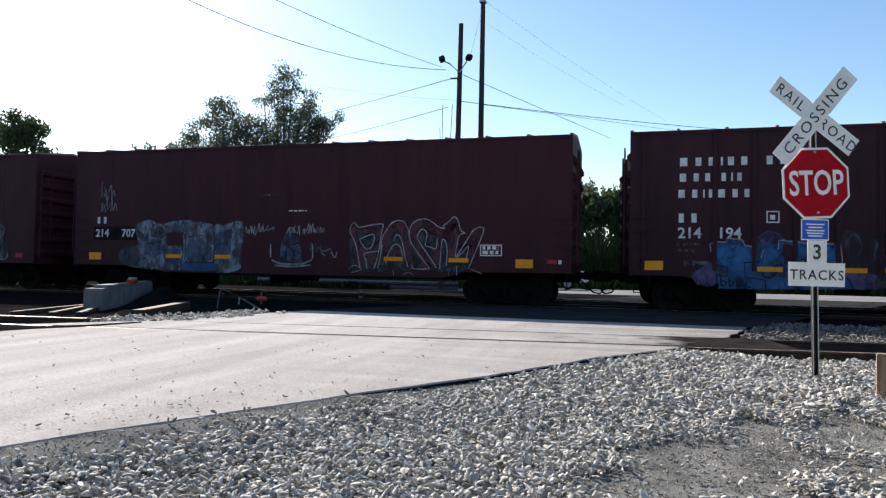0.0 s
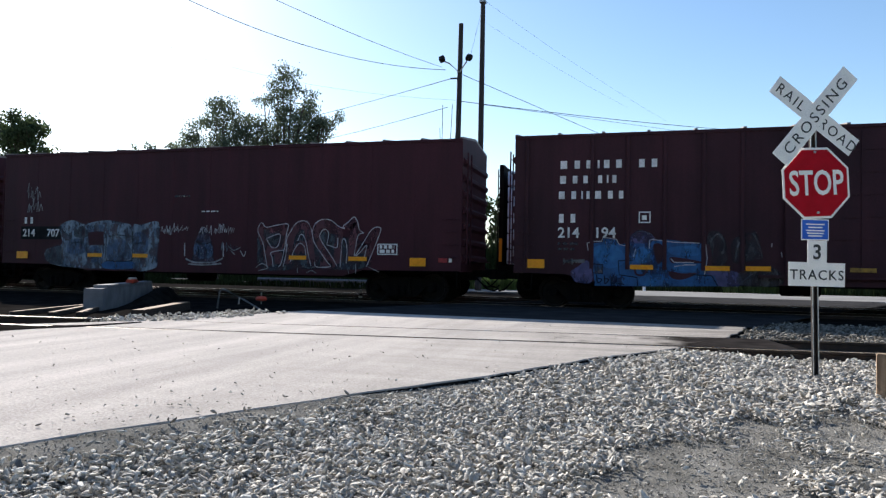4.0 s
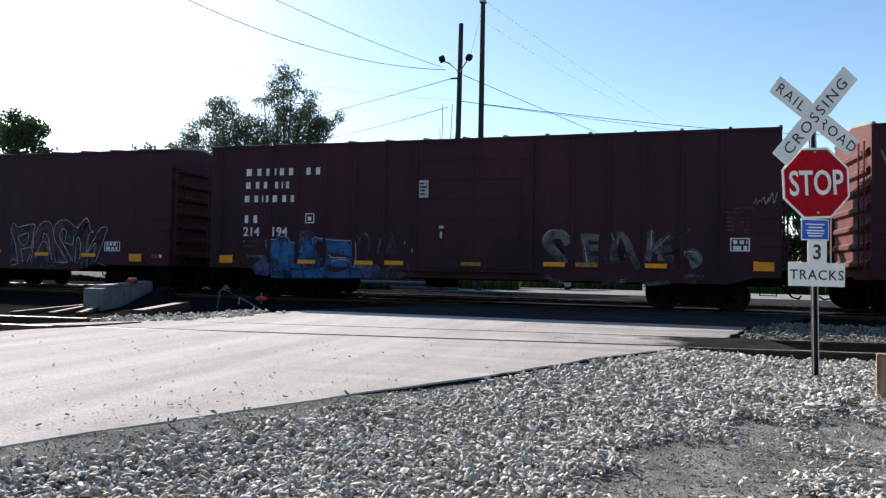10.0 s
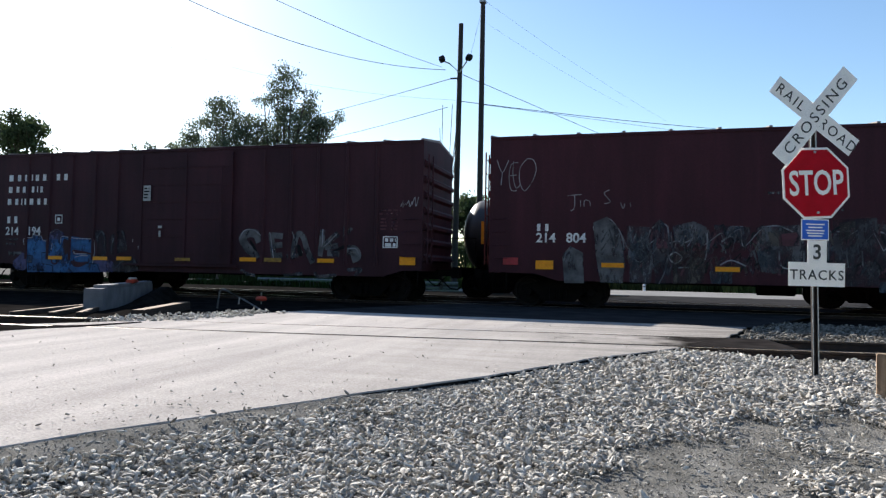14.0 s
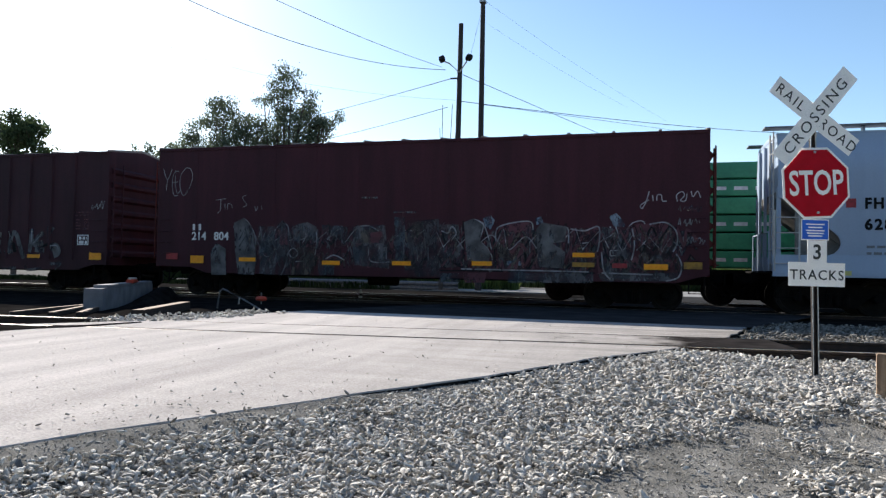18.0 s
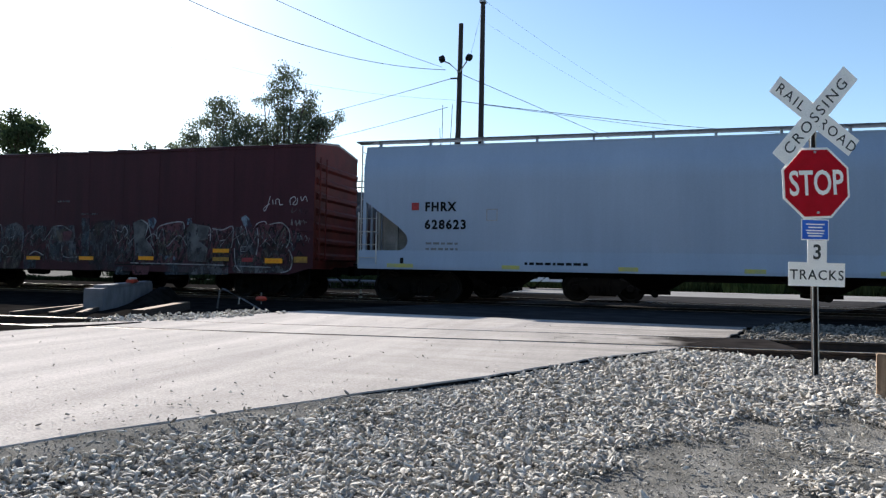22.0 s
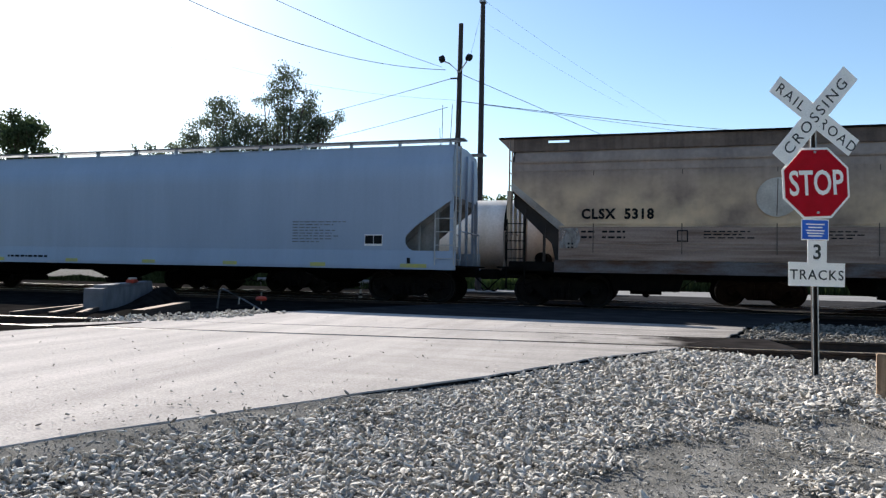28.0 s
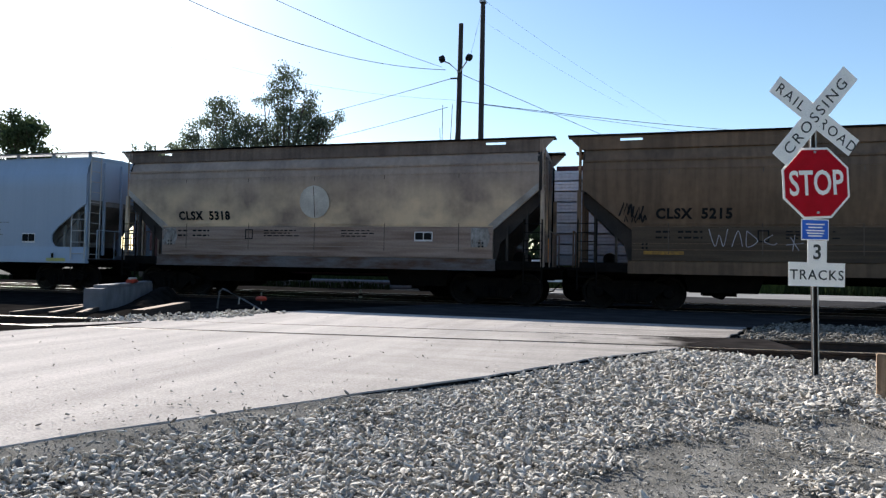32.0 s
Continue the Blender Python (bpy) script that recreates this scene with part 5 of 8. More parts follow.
stroke(car_a, [(3.67, 2.1), (3.95, 2.29), (4.31, 2.22)], 0.05, G_PALE, "graffiti_stroke")
stroke(car_a, [(3.66, 1.46), (3.91, 1.59), (4.19, 1.47), (4.24, 1.14)], 0.05, G_PALE, "graffiti_stroke")
stroke(car_a, [(6.16, 2.22), (6.3, 1.75), (6.25, 1.34)], 0.05, G_PALE, "graffiti_stroke")
stroke(car_a, [(2.57, 1.54), (2.7, 1.18), (2.64, 0.87)], 0.05, G_PALE, "graffiti_stroke")
stroke(car_a, [(4.49, 1.86), (4.84, 1.92), (5.22, 1.87)], 0.03, BLACKPAINT, "graffiti_stroke")
stroke(car_a, [(4.42, 1.07), (4.97, 1.05), (5.45, 1.08)], 0.03, BLACKPAINT, "graffiti_stroke")
stroke(car_a, [(2.97, 1.64), (3.47, 1.69)], 0.03, BLACKPAINT, "graffiti_stroke")
stroke(car_a, [(4.36, 1.98), (4.39, 1.68), (4.36, 1.14)], 0.03, BLACKPAINT, "graffiti_stroke")
stroke(car_a, [(5.41, 2.04), (5.44, 1.57), (5.42, 1.04)], 0.03, BLACKPAINT, "graffiti_stroke")
stroke(car_a, [(4, 1.01), (4.21, 0.9)], 0.03, BLACKPAINT, "graffiti_stroke")
stroke(car_a, [(3.11, 1.76), (3.16, 1.55)], 0.03, BLACKPAINT, "graffiti_stroke")
stroke(car_a, [(3.36, 1.8), (3.39, 1.55)], 0.03, BLACKPAINT, "graffiti_stroke")
stroke(car_a, [(5.5, 1.63), (5.91, 1.69)], 0.03, BLACKPAINT, "graffiti_stroke")
stroke(car_a, [(2.55, 2.04), (2.96, 1.85)], 0.03, BLACKPAINT, "graffiti_stroke")
patch(car_a, [(3.66, 2.01), (4.28, 2.03), (4.29, 1.59), (3.68, 1.57)], BOX_RED, "repaint_patch", False)
# bell-shaped figure between two posts
patch(car_a, [(7.78, 1.68), (7.87, 1.88), (7.99, 2.11), (8.11, 2.19), (8.24, 2.1), (8.33, 1.88), (8.41, 1.68), (8.49, 1.25), (8.46, 1.11), (7.73, 1.1), (7.74, 1.3)], G_LILAC)
patch(car_a, [(7.81, 1.65), (8.38, 1.65), (8.46, 1.31), (8.21, 1.19), (7.82, 1.27)], G_MIST)
stroke(car_a, [(7.84, 1.68), (8.13, 1.65), (8.38, 1.7)], 0.03, BLACKPAINT, "graffiti_stroke")
stroke(car_a, [(7.94, 1.51), (7.96, 1.25)], 0.03, BLACKPAINT, "graffiti_stroke")
stroke(car_a, [(8.2, 1.54), (8.24, 1.28)], 0.03, BLACKPAINT, "graffiti_stroke")
stroke(car_a, [(7.47, 1.18), (7.76, 1.07), (8.15, 1.06), (8.52, 1.08), (8.83, 1.21)], 0.05, G_LINE, "graffiti_stroke")
stroke(car_a, [(7.57, 1.01), (8.15, 0.99), (8.78, 1.04)], 0.05, G_LINE, "graffiti_stroke")
stroke(car_a, [(7.42, 1.67), (7.43, 1.25)], 0.035, G_WHITE, "graffiti_stroke", soft=False)
stroke(car_a, [(8.83, 1.68), (8.84, 1.25)], 0.035, G_WHITE, "graffiti_stroke", soft=False)
stroke(car_a, [(7.94, 1.99), (8.11, 2.17), (8.3, 1.99)], 0.03, G_LINE, "graffiti_stroke")
stroke(car_a, [(9.01, 1.6), (9.2, 1.46), (9.44, 1.55)], 0.03, G_LINE, "graffiti_stroke")
stroke(car_a, [(9.08, 1.46), (9.26, 1.32)], 0.03, G_LINE, "graffiti_stroke")
stroke(car_a, [(9.44, 1.46), (9.57, 1.27), (9.63, 1.44)], 0.03, G_LINE, "graffiti_stroke")
scrawl(car_a, 6.52, 7.55, 1.98, 2.22, 7, G_WHITE, 21, 0.022)
scrawl(car_a, 8.0, 9.25, 1.98, 2.22, 8, G_WHITE, 22, 0.022)
scrawl(car_a, 8.75, 9.35, 1.42, 1.66, 4, G_PALE, 23, 0.022)
# five tall outlined letters
patch(car_a, [(10.04, 2), (10.28, 2.11), (10.99, 2.06), (11.8, 2.11), (12.94, 1.9), (13.66, 1.64), (13.67, 1), (11.83, 0.92), (10.19, 0.89), (10.05, 1.5)], G_TEAL)
stroke(car_a, [(10.11, 2.17), (10.29, 1.61), (10.47, 1)], 0.26, G_MAROON, "graffiti_letter")
stroke(car_a, [(10.28, 2.08), (10.63, 2.14), (10.92, 2.17), (10.89, 1.73), (10.65, 1.49), (10.44, 1.47)], 0.26, G_MAROON, "graffiti_letter")
stroke(car_a, [(10.76, 1.4), (10.78, 1.06)], 0.26, G_MAROON, "graffiti_letter")
stroke(car_a, [(11.1, 1.07), (11.11, 1.51), (11.23, 2), (11.51, 2.25), (11.74, 2.11), (11.81, 1.63), (11.89, 1.08)], 0.26, G_MAROON, "graffiti_letter")
stroke(car_a, [(11.33, 1.4), (11.52, 1.65), (11.7, 1.46)], 0.26, G_MAROON, "graffiti_letter")
stroke(car_a, [(12.85, 2.06), (12.37, 2.28), (12.06, 2.2), (12.01, 1.9), (12.3, 1.41), (12.56, 1.09), (12.17, 1.09)], 0.26, G_MAROON, "graffiti_letter")
stroke(car_a, [(12.77, 2.06), (12.73, 1.63), (12.77, 1.1)], 0.26, G_MAROON, "graffiti_letter")
stroke(car_a, [(13.04, 2.12), (13.23, 2.3), (13.22, 1.74), (13.17, 1.16)], 0.26, G_MAROON, "graffiti_letter")
stroke(car_a, [(13.95, 2.07), (13.57, 1.69), (13.39, 1.53), (13.66, 1.59), (13.69, 1.17)], 0.26, G_MAROON, "graffiti_letter")
stroke(car_a, [(10.39, 0.96), (10.29, 1.45), (10.2, 1.75), (10.04, 2.08), (10.16, 2.32), (10.32, 2.18), (10.63, 2.23), (11.06, 2.27), (11.03, 2), (10.97, 1.54), (10.88, 1.12), (10.79, 0.97)], 0.026, G_WHITE, "graffiti_outline")
stroke(car_a, [(10.34, 1.83), (10.79, 1.97), (10.75, 1.62), (10.54, 1.56), (10.34, 1.83)], 0.026, G_WHITE, "graffiti_outline")
stroke(car_a, [(10.6, 0.96), (10.56, 1.23), (10.53, 1.41), (10.97, 1.48)], 0.026, G_WHITE, "graffiti_outline")
stroke(car_a, [(11.03, 1.43), (11.04, 1.81), (11.17, 2.06), (11.31, 2.27), (11.51, 2.37), (11.71, 2.34), (11.83, 2.17), (11.88, 2.01), (11.95, 1.73), (12.16, 1.45), (12.39, 1.15), (12.5, 1.01), (12.06, 0.99), (11.98, 1.13)], 0.026, G_WHITE, "graffiti_outline")
stroke(car_a, [(11.41, 1.77), (11.49, 1.95), (11.6, 1.92), (11.7, 1.68), (11.77, 1.35), (11.87, 1.02)], 0.026, G_WHITE, "graffiti_outline")
stroke(car_a, [(11.18, 1.13), (11.28, 1.45), (11.46, 1.69), (11.63, 1.6), (11.69, 1.35)], 0.026, G_WHITE, "graffiti_outline")
stroke(car_a, [(11.06, 1.67), (11.02, 1.34), (10.94, 0.99)], 0.026, G_WHITE, "graffiti_outline")
stroke(car_a, [(11.88, 2.03), (11.97, 2.27), (12.17, 2.4), (12.42, 2.41), (12.62, 2.3), (12.77, 2.19), (12.94, 2.14)], 0.026, G_WHITE, "graffiti_outline")
stroke(car_a, [(12.72, 1.03), (12.56, 1.27), (12.33, 1.58), (12.14, 1.87), (12.2, 2.06), (12.31, 2.12), (12.42, 2.01), (12.4, 1.78), (12.38, 1.66), (12.51, 1.62), (12.7, 1.58), (12.73, 1.86)], 0.026, G_WHITE, "graffiti_outline")
stroke(car_a, [(12.82, 0.99), (12.84, 1.37), (12.87, 1.78), (12.96, 1.81), (13.03, 1.52), (13.01, 1.1)], 0.026, G_WHITE, "graffiti_outline")
stroke(car_a, [(12.94, 2.14), (12.9, 2.22), (13.05, 2.33), (13.23, 2.48), (13.35, 2.33), (13.41, 2.11), (13.55, 2.01)], 0.026, G_WHITE, "graffiti_outline")
stroke(car_a, [(13.55, 2.01), (13.38, 1.95), (13.31, 1.64), (13.28, 1.34), (13.49, 1.64), (13.81, 2.12), (14.08, 2.15), (13.98, 1.8), (13.83, 1.43), (13.65, 1.01)], 0.026, G_WHITE, "graffiti_outline")
stroke(car_a, [(13.31, 1.33), (13.45, 1.44), (13.65, 1.65), (13.59, 1.31)], 0.026, G_WHITE, "graffiti_outline")
stroke(car_a, [(10.01, 0.94), (10.21, 1.06), (10.42, 0.94), (10.1, 0.84)], 0.022, G_LINE, "graffiti_stroke")
stroke(car_a, [(11.42, 0.96), (11.43, 0.8)], 0.022, G_LINE, "graffiti_stroke")
stroke(car_a, [(11.72, 0.81), (11.89, 0.88), (12.06, 0.8)], 0.022, G_LINE, "graffiti_stroke")
stroke(car_a, [(13.07, 0.95), (13.1, 0.81)], 0.022, G_LINE, "graffiti_stroke")
stroke(car_a, [(13.32, 1.11), (13.32, 0.81)], 0.022, G_LINE, "graffiti_stroke")
stroke(car_a, [(13.72, 1.01), (14.05, 0.88)], 0.022, G_LINE, "graffiti_stroke")
stroke(car_a, [(11.59, 1.08), (11.71, 0.96), (12, 0.99)], 0.022, G_LINE, "graffiti_stroke")
frame_box(car_a, 13.98, 14.6, 1.38, 1.70, LETTER)
bars(car_a, 14.05, 1.66, (0.45, 0.45), LETTER, 0.1, 0.13)
bars(car_a, 7.0, 3.2, (0.55,), G_GREY, 0.06)
bars(car_a, 8.0, 2.7, (0.6,), LETTER, 0.04)
# brown boxcar with railway lettering: company name as plain bars
for text, x, z, hgt in (((0.34, 0.27, 0.27, 0.1, 0.27, 0.27, 0.1, -0.08, 0.27, 0.27), 1.2, 3.77, 0.24), ((0.3, 0.24, 0.22, 0.08, 0.2, 0.08, 0.2), 1.2, 3.37, 0.23), ((0.3, 0.24, 0.08, 0.16, 0.3, 0.24, 0.22), 1.17, 2.95, 0.23)):
    blocks(car_b, x, z, text, hgt, LETTER, "company_lettering", "white lettering as worn bars", gap=0.045)
blocks(car_b, 1.19, 2.31, (0.24, 0.24), 0.26, LETTER, "reporting_mark", gap=0.07)
letters(car_b, "214", 1.2, 1.91, 0.27, LETTER, 0.008, y=FACE - 0.043)
letters(car_b, "194", 2.15, 1.91, 0.27, LETTER, 0.008, y=FACE - 0.043)
bars(car_b, 1.2, 1.78, (0.55, 0.45), G_GREY, 0.07, 0.15)
frame_box(car_b, 3.3, 3.6, 2.3, 2.6, LETTER)
bars(car_b, 3.38, 2.5, (0.12,), LETTER, 0.12)
reflectors(car_b, [(0.61, *BIG, YELLOW, 1.19), (3.38, *SMALL, YELLOW, 1.14), (5.23, *SMALL, YELLOW, 1.14), (6.18, *SMALL, YELLOW, 1.15), (10.78, *SMALL, YELLOW, 1.18), (11.64, *SMALL, YELLOW_OLD, 1.18), (13.39, *SMALL, YELLOW, 1.18), (15.98, *BIG, YELLOW, 1.21)])
part("reflector", made(plate, 8.2, 8.76, 1.1, 1.2, FACE - 0.12, 0.004), YELLOW_OLD, car_b, "dulled yellow strip")
part("notice_sheet", made(plate, 6.93, 7.21, 3.02, 3.52, FACE - 0.12, 0.004), PALE, car_b, "white paper notice on the door")
bars(car_b, 6.96, 3.45, (0.2, 0.2, 0.2, 0.2), BLACKPAINT, 0.05, 0.1).location.y = -0.117
part("door_latch", made(plate, 7.55, 7.68, 2.14, 2.22, FACE - 0.12, 0.03), PALE, car_b, "pale latch")
part("door_latch", made(plate, 7.58, 7.64, 1.86, 2.05, FACE - 0.12, 0.03), PALE, car_b, "pale latch")
# big blue letters with dark gaps and thin white highlights
patch(car_b, [(1.55, 0.97), (1.75, 1.13), (1.97, 1.3), (2.1, 1.09), (2.1, 0.72), (1.7, 0.72)], G_PURPLE)
patch(car_b, [(4.96, 1.05), (5.25, 1.09), (5.71, 1.04), (5.8, 0.72), (5.26, 0.69), (4.99, 0.77)], G_PURPLE)
patch(car_b, [(3.09, 1.77), (3.14, 2.01), (3.36, 2.11), (3.64, 2), (3.69, 1.8), (3.37, 1.72)], G_PURPLE)
patch(car_b, [(5, 1.99), (5.23, 2.09), (5.42, 1.86), (5.45, 1.3), (5.04, 1.24)], G_DIM)
patch(car_b, [(5.57, 1.81), (5.85, 2.02), (6.13, 2.07), (6.29, 1.46), (6.07, 1.35), (5.61, 1.3)], G_DIM)
patch(car_b, [(5.77, 1.04), (6.52, 1.18), (6.75, 0.77), (5.8, 0.72)], G_DIM)
patch(car_b, [(2.12, 1.76), (2.39, 1.79), (2.4, 1.89), (2.74, 1.86), (2.81, 1.73), (3.06, 1.77), (3.53, 1.76), (3.64, 1.83), (3.96, 1.87), (4.94, 1.77), (4.96, 0.99), (5.16, 0.95), (5.26, 0.69), (3.88, 0.65), (2.19, 0.63), (2.12, 1.25)], G_BLUE, "graffiti_fill", False)
patch(car_b, [(2.19, 1.66), (2.7, 1.71), (2.99, 1.31), (2.55, 1.09), (2.2, 1.36)], G_SKY)
patch(car_b, [(3.23, 1.58), (3.53, 1.67), (3.62, 1.32), (3.27, 1.26)], G_SKY)
patch(car_b, [(4.1, 1.67), (4.72, 1.68), (4.77, 1.47), (4.13, 1.48)], G_SKY)
patch(car_b, [(4.19, 1.18), (4.72, 1.22), (4.67, 1.05), (4.25, 1.07)], G_SKY)
patch(car_b, [(3.38, 0.89), (3.87, 0.96), (3.88, 0.69), (3.39, 0.68)], G_SKY)
patch(car_b, [(4.09, 1.41), (4.4, 1.39), (4.84, 1.31), (4.83, 1.26), (4.4, 1.28), (4.14, 1.26)], BOX_DARK)
patch(car_b, [(4.06, 1.04), (4.41, 1), (4.75, 1.01), (4.41, 0.84), (4.14, 0.87)], BOX_DARK)
patch(car_b, [(3.67, 1.72), (3.89, 1.72), (3.89, 1.33), (3.76, 1.27)], BOX_DARK)
patch(car_b, [(4.97, 1.73), (5.07, 1.65), (5.09, 1.29), (4.98, 1.11)], BOX_DARK)
patch(car_b, [(2.18, 1.18), (2.39, 1.18), (2.38, 0.97), (2.19, 0.98)], G_GREY, "graffiti_fill", False)
stroke(car_b, [(3.17, 1.32), (2.79, 1.3), (2.82, 0.93), (3.27, 0.87), (3.29, 0.65)], 0.028, BLACKPAINT, "graffiti_outline", soft=False)
stroke(car_b, [(2.14, 1.21), (2.4, 1.19), (2.39, 0.95), (2.14, 0.97)], 0.028, BLACKPAINT, "graffiti_outline", soft=False)
stroke(car_b, [(4.62, 0.97), (5.1, 0.95), (5.24, 0.7)], 0.028, BLACKPAINT, "graffiti_outline", soft=False)
stroke(car_b, [(3.21, 1.1), (3.26, 0.95), (3.44, 0.95), (3.52, 1.13)], 0.05, BOX_DARK, "graffiti_detail")
stroke(car_b, [(2.01, 1.56), (1.98, 1.76), (2.11, 1.81), (2.36, 1.81), (2.39, 1.92), (2.74, 1.87), (2.81, 1.73), (3.05, 1.68)], 0.024, G_WHITE, "graffiti_highlight", soft=False)
stroke(car_b, [(3.57, 1.63), (3.58, 1.85), (3.7, 1.88)], 0.024, G_WHITE, "graffiti_highlight", soft=False)
stroke(car_b, [(3.64, 1.87), (4.18, 1.8), (4.81, 1.78)], 0.024, G_WHITE, "graffiti_highlight", soft=False)
stroke(car_b, [(3.18, 1.41), (3.23, 1.62)], 0.024, G_WHITE, "graffiti_highlight", soft=False)
stroke(car_b, [(4.11, 1.37), (4.19, 1.28), (4.67, 1.28)], 0.024, G_WHITE, "graffiti_highlight", soft=False)
stroke(car_b, [(4.19, 1.17), (4.46, 1.22), (4.72, 1.22)], 0.024, G_WHITE, "graffiti_highlight", soft=False)
stroke(car_b, [(4.95, 1.76), (4.99, 1.39), (4.93, 0.98)], 0.024, G_WHITE, "graffiti_highlight", soft=False)
stroke(car_b, [(6.5, 1.79), (6.49, 1.69)], 0.024, G_WHITE, "graffiti_highlight", soft=False)
stroke(car_b, [(6.71, 1.57), (6.73, 1.44)], 0.024, G_WHITE, "graffiti_highlight", soft=False)
stroke(car_b, [(2.24, 0.93), (2.27, 0.71), (2.38, 0.79), (2.27, 0.83)], 0.03, BLACKPAINT, "graffiti_detail")
stroke(car_b, [(2.44, 0.9), (2.46, 0.69), (2.55, 0.8), (2.45, 0.82)], 0.03, BLACKPAINT, "graffiti_detail")
stroke(car_b, [(2.69, 0.89), (2.61, 0.73), (2.72, 0.71), (2.75, 0.88)], 0.03, BLACKPAINT, "graffiti_detail")
stroke(car_b, [(2.78, 0.7), (2.95, 0.68)], 0.03, BLACKPAINT, "graffiti_detail")
stroke(car_b, [(1.35, 1.26), (1.39, 1.26)], 0.17, G_ASH, "graffiti_detail")
stroke(car_b, [(1.57, 1.26), (1.61, 1.26)], 0.17, G_ASH, "graffiti_detail")
stroke(car_b, [(1.37, 1.26), (1.92, 1.28)], 0.09, G_ASH, "graffiti_detail", soft=False)
stroke(car_b, [(5.06, 1.81), (5.23, 2.02), (5.39, 1.81), (5.35, 1.5)], 0.04, G_GREY, "graffiti_stroke")
stroke(car_b, [(5.66, 1.4), (5.75, 1.81), (6.06, 2.02), (6.27, 1.46), (6.14, 1.41)], 0.04, G_GREY, "graffiti_stroke")
stroke(car_b, [(5.79, 0.79), (6.17, 1.1), (6.52, 1.16), (6.7, 0.81)], 0.04, G_GREY, "graffiti_stroke")
stroke(car_b, [(3.14, 1.96), (3.36, 2.09), (3.64, 1.99)], 0.04, G_GREY, "graffiti_stroke")
# four grey letters on the far half
stroke(car_b, [(11.17, 1.72), (11.05, 1.95), (10.79, 2), (10.57, 1.83), (10.75, 1.54), (10.99, 1.36), (11.07, 1.2)], 0.27, G_ASH, "graffiti_letter")
stroke(car_b, [(11.55, 1.99), (11.61, 1.65), (11.68, 1.21)], 0.18, G_ASH, "graffiti_letter")
stroke(car_b, [(11.56, 1.94), (11.96, 1.9)], 0.18, G_ASH, "graffiti_letter")
stroke(car_b, [(11.66, 1.61), (11.95, 1.64)], 0.18, G_ASH, "graffiti_letter")
stroke(car_b, [(11.71, 1.3), (11.96, 1.33)], 0.18, G_ASH, "graffiti_letter")
stroke(car_b, [(12.29, 1.22), (12.42, 1.91), (12.63, 1.91), (12.8, 1.46), (12.99, 1.1)], 0.18, G_ASH, "graffiti_letter")
stroke(car_b, [(13.28, 2.1), (13.26, 1.66), (13.2, 1.31)], 0.18, G_ASH, "graffiti_letter")
stroke(car_b, [(13.79, 2), (13.36, 1.61), (13.8, 1.64)], 0.18, G_ASH, "graffiti_letter")
stroke(car_b, [(13.45, 1.41), (13.85, 1.38)], 0.18, G_ASH, "graffiti_letter")
stroke(car_b, [(14.02, 1.49), (14.31, 1.51), (14.41, 1.33), (14.24, 1.25)], 0.27, G_ASH, "graffiti_letter")
stroke(car_b, [(10.55, 0.87), (10.76, 0.74), (11.05, 0.69)], 0.1, G_GREY, "graffiti_stroke")
stroke(car_b, [(13.06, 0.85), (13.16, 0.71), (13.76, 0.76)], 0.1, G_GREY, "graffiti_stroke")
stroke(car_b, [(14.1, 0.91), (14.54, 0.95), (14.35, 0.75)], 0.1, G_GREY, "graffiti_stroke")
stroke(car_b, [(14.23, 2.16), (14.06, 1.97)], 0.1, G_GREY, "graffiti_stroke")
stroke(car_b, [(13.99, 2.2), (13.99, 1.77)], 0.1, G_GREY, "graffiti_stroke")
stroke(car_b, [(12.03, 0.72), (12.65, 0.78)], 0.1, G_GREY, "graffiti_stroke")
stroke(car_b, [(10.46, 1.8), (10.62, 2.07), (10.95, 2.09), (11.22, 1.91)], 0.03, G_LINE, "graffiti_stroke")
stroke(car_b, [(11.51, 2.02), (11.59, 1.65), (11.66, 1.23)], 0.03, G_LINE, "graffiti_stroke")
stroke(car_b, [(12.27, 2.04), (12.35, 1.84)], 0.03, G_LINE, "graffiti_stroke")
stroke(car_b, [(13.29, 2.12), (13.29, 1.77), (13.32, 1.59), (13.74, 1.97)], 0.03, G_LINE, "graffiti_stroke")
stroke(car_b, [(12.54, 1.58), (12.64, 1.4)], 0.03, G_LINE, "graffiti_stroke")
stroke(car_b, [(14.04, 1.53), (14.36, 1.55), (14.48, 1.33)], 0.03, G_LINE, "graffiti_stroke")
patch(car_b, [(12.46, 1.63), (12.56, 1.61), (12.64, 1.33), (12.5, 1.34)], BLACKPAINT)
patch(car_b, [(10.82, 1.78), (10.93, 1.7), (11.09, 1.44), (10.96, 1.51)], BLACKPAINT)
patch(car_b, [(13.99, 1.65), (13.75, 1.53), (13.55, 1.44), (14.04, 1.56)], BLACKPAINT)
frame_box(car_b, 15.2, 15.66, 1.58, 1.92, LETTER)
bars(car_b, 15.27, 1.86, (0.33, 0.33), LETTER, 0.1, 0.14)
bars(car_b, 15.08, 2.7, (0.66, 0.6), G_MAROON, 0.05, 0.1)
for x in (15.12, 15.45):
    bars(car_b, x, 2.45, (0.2, 0.2, 0.2, 0.2), G_MAROON, 0.05, 0.1)
scrawl(car_b, 15.75, 16.3, 2.75, 3.0, 3, G_LINE, 47)
stroke(car_b, [(12.1, 1.3), (12.5, 1.32)], 0.12, G_ASH, "graffiti_letter", soft=False)
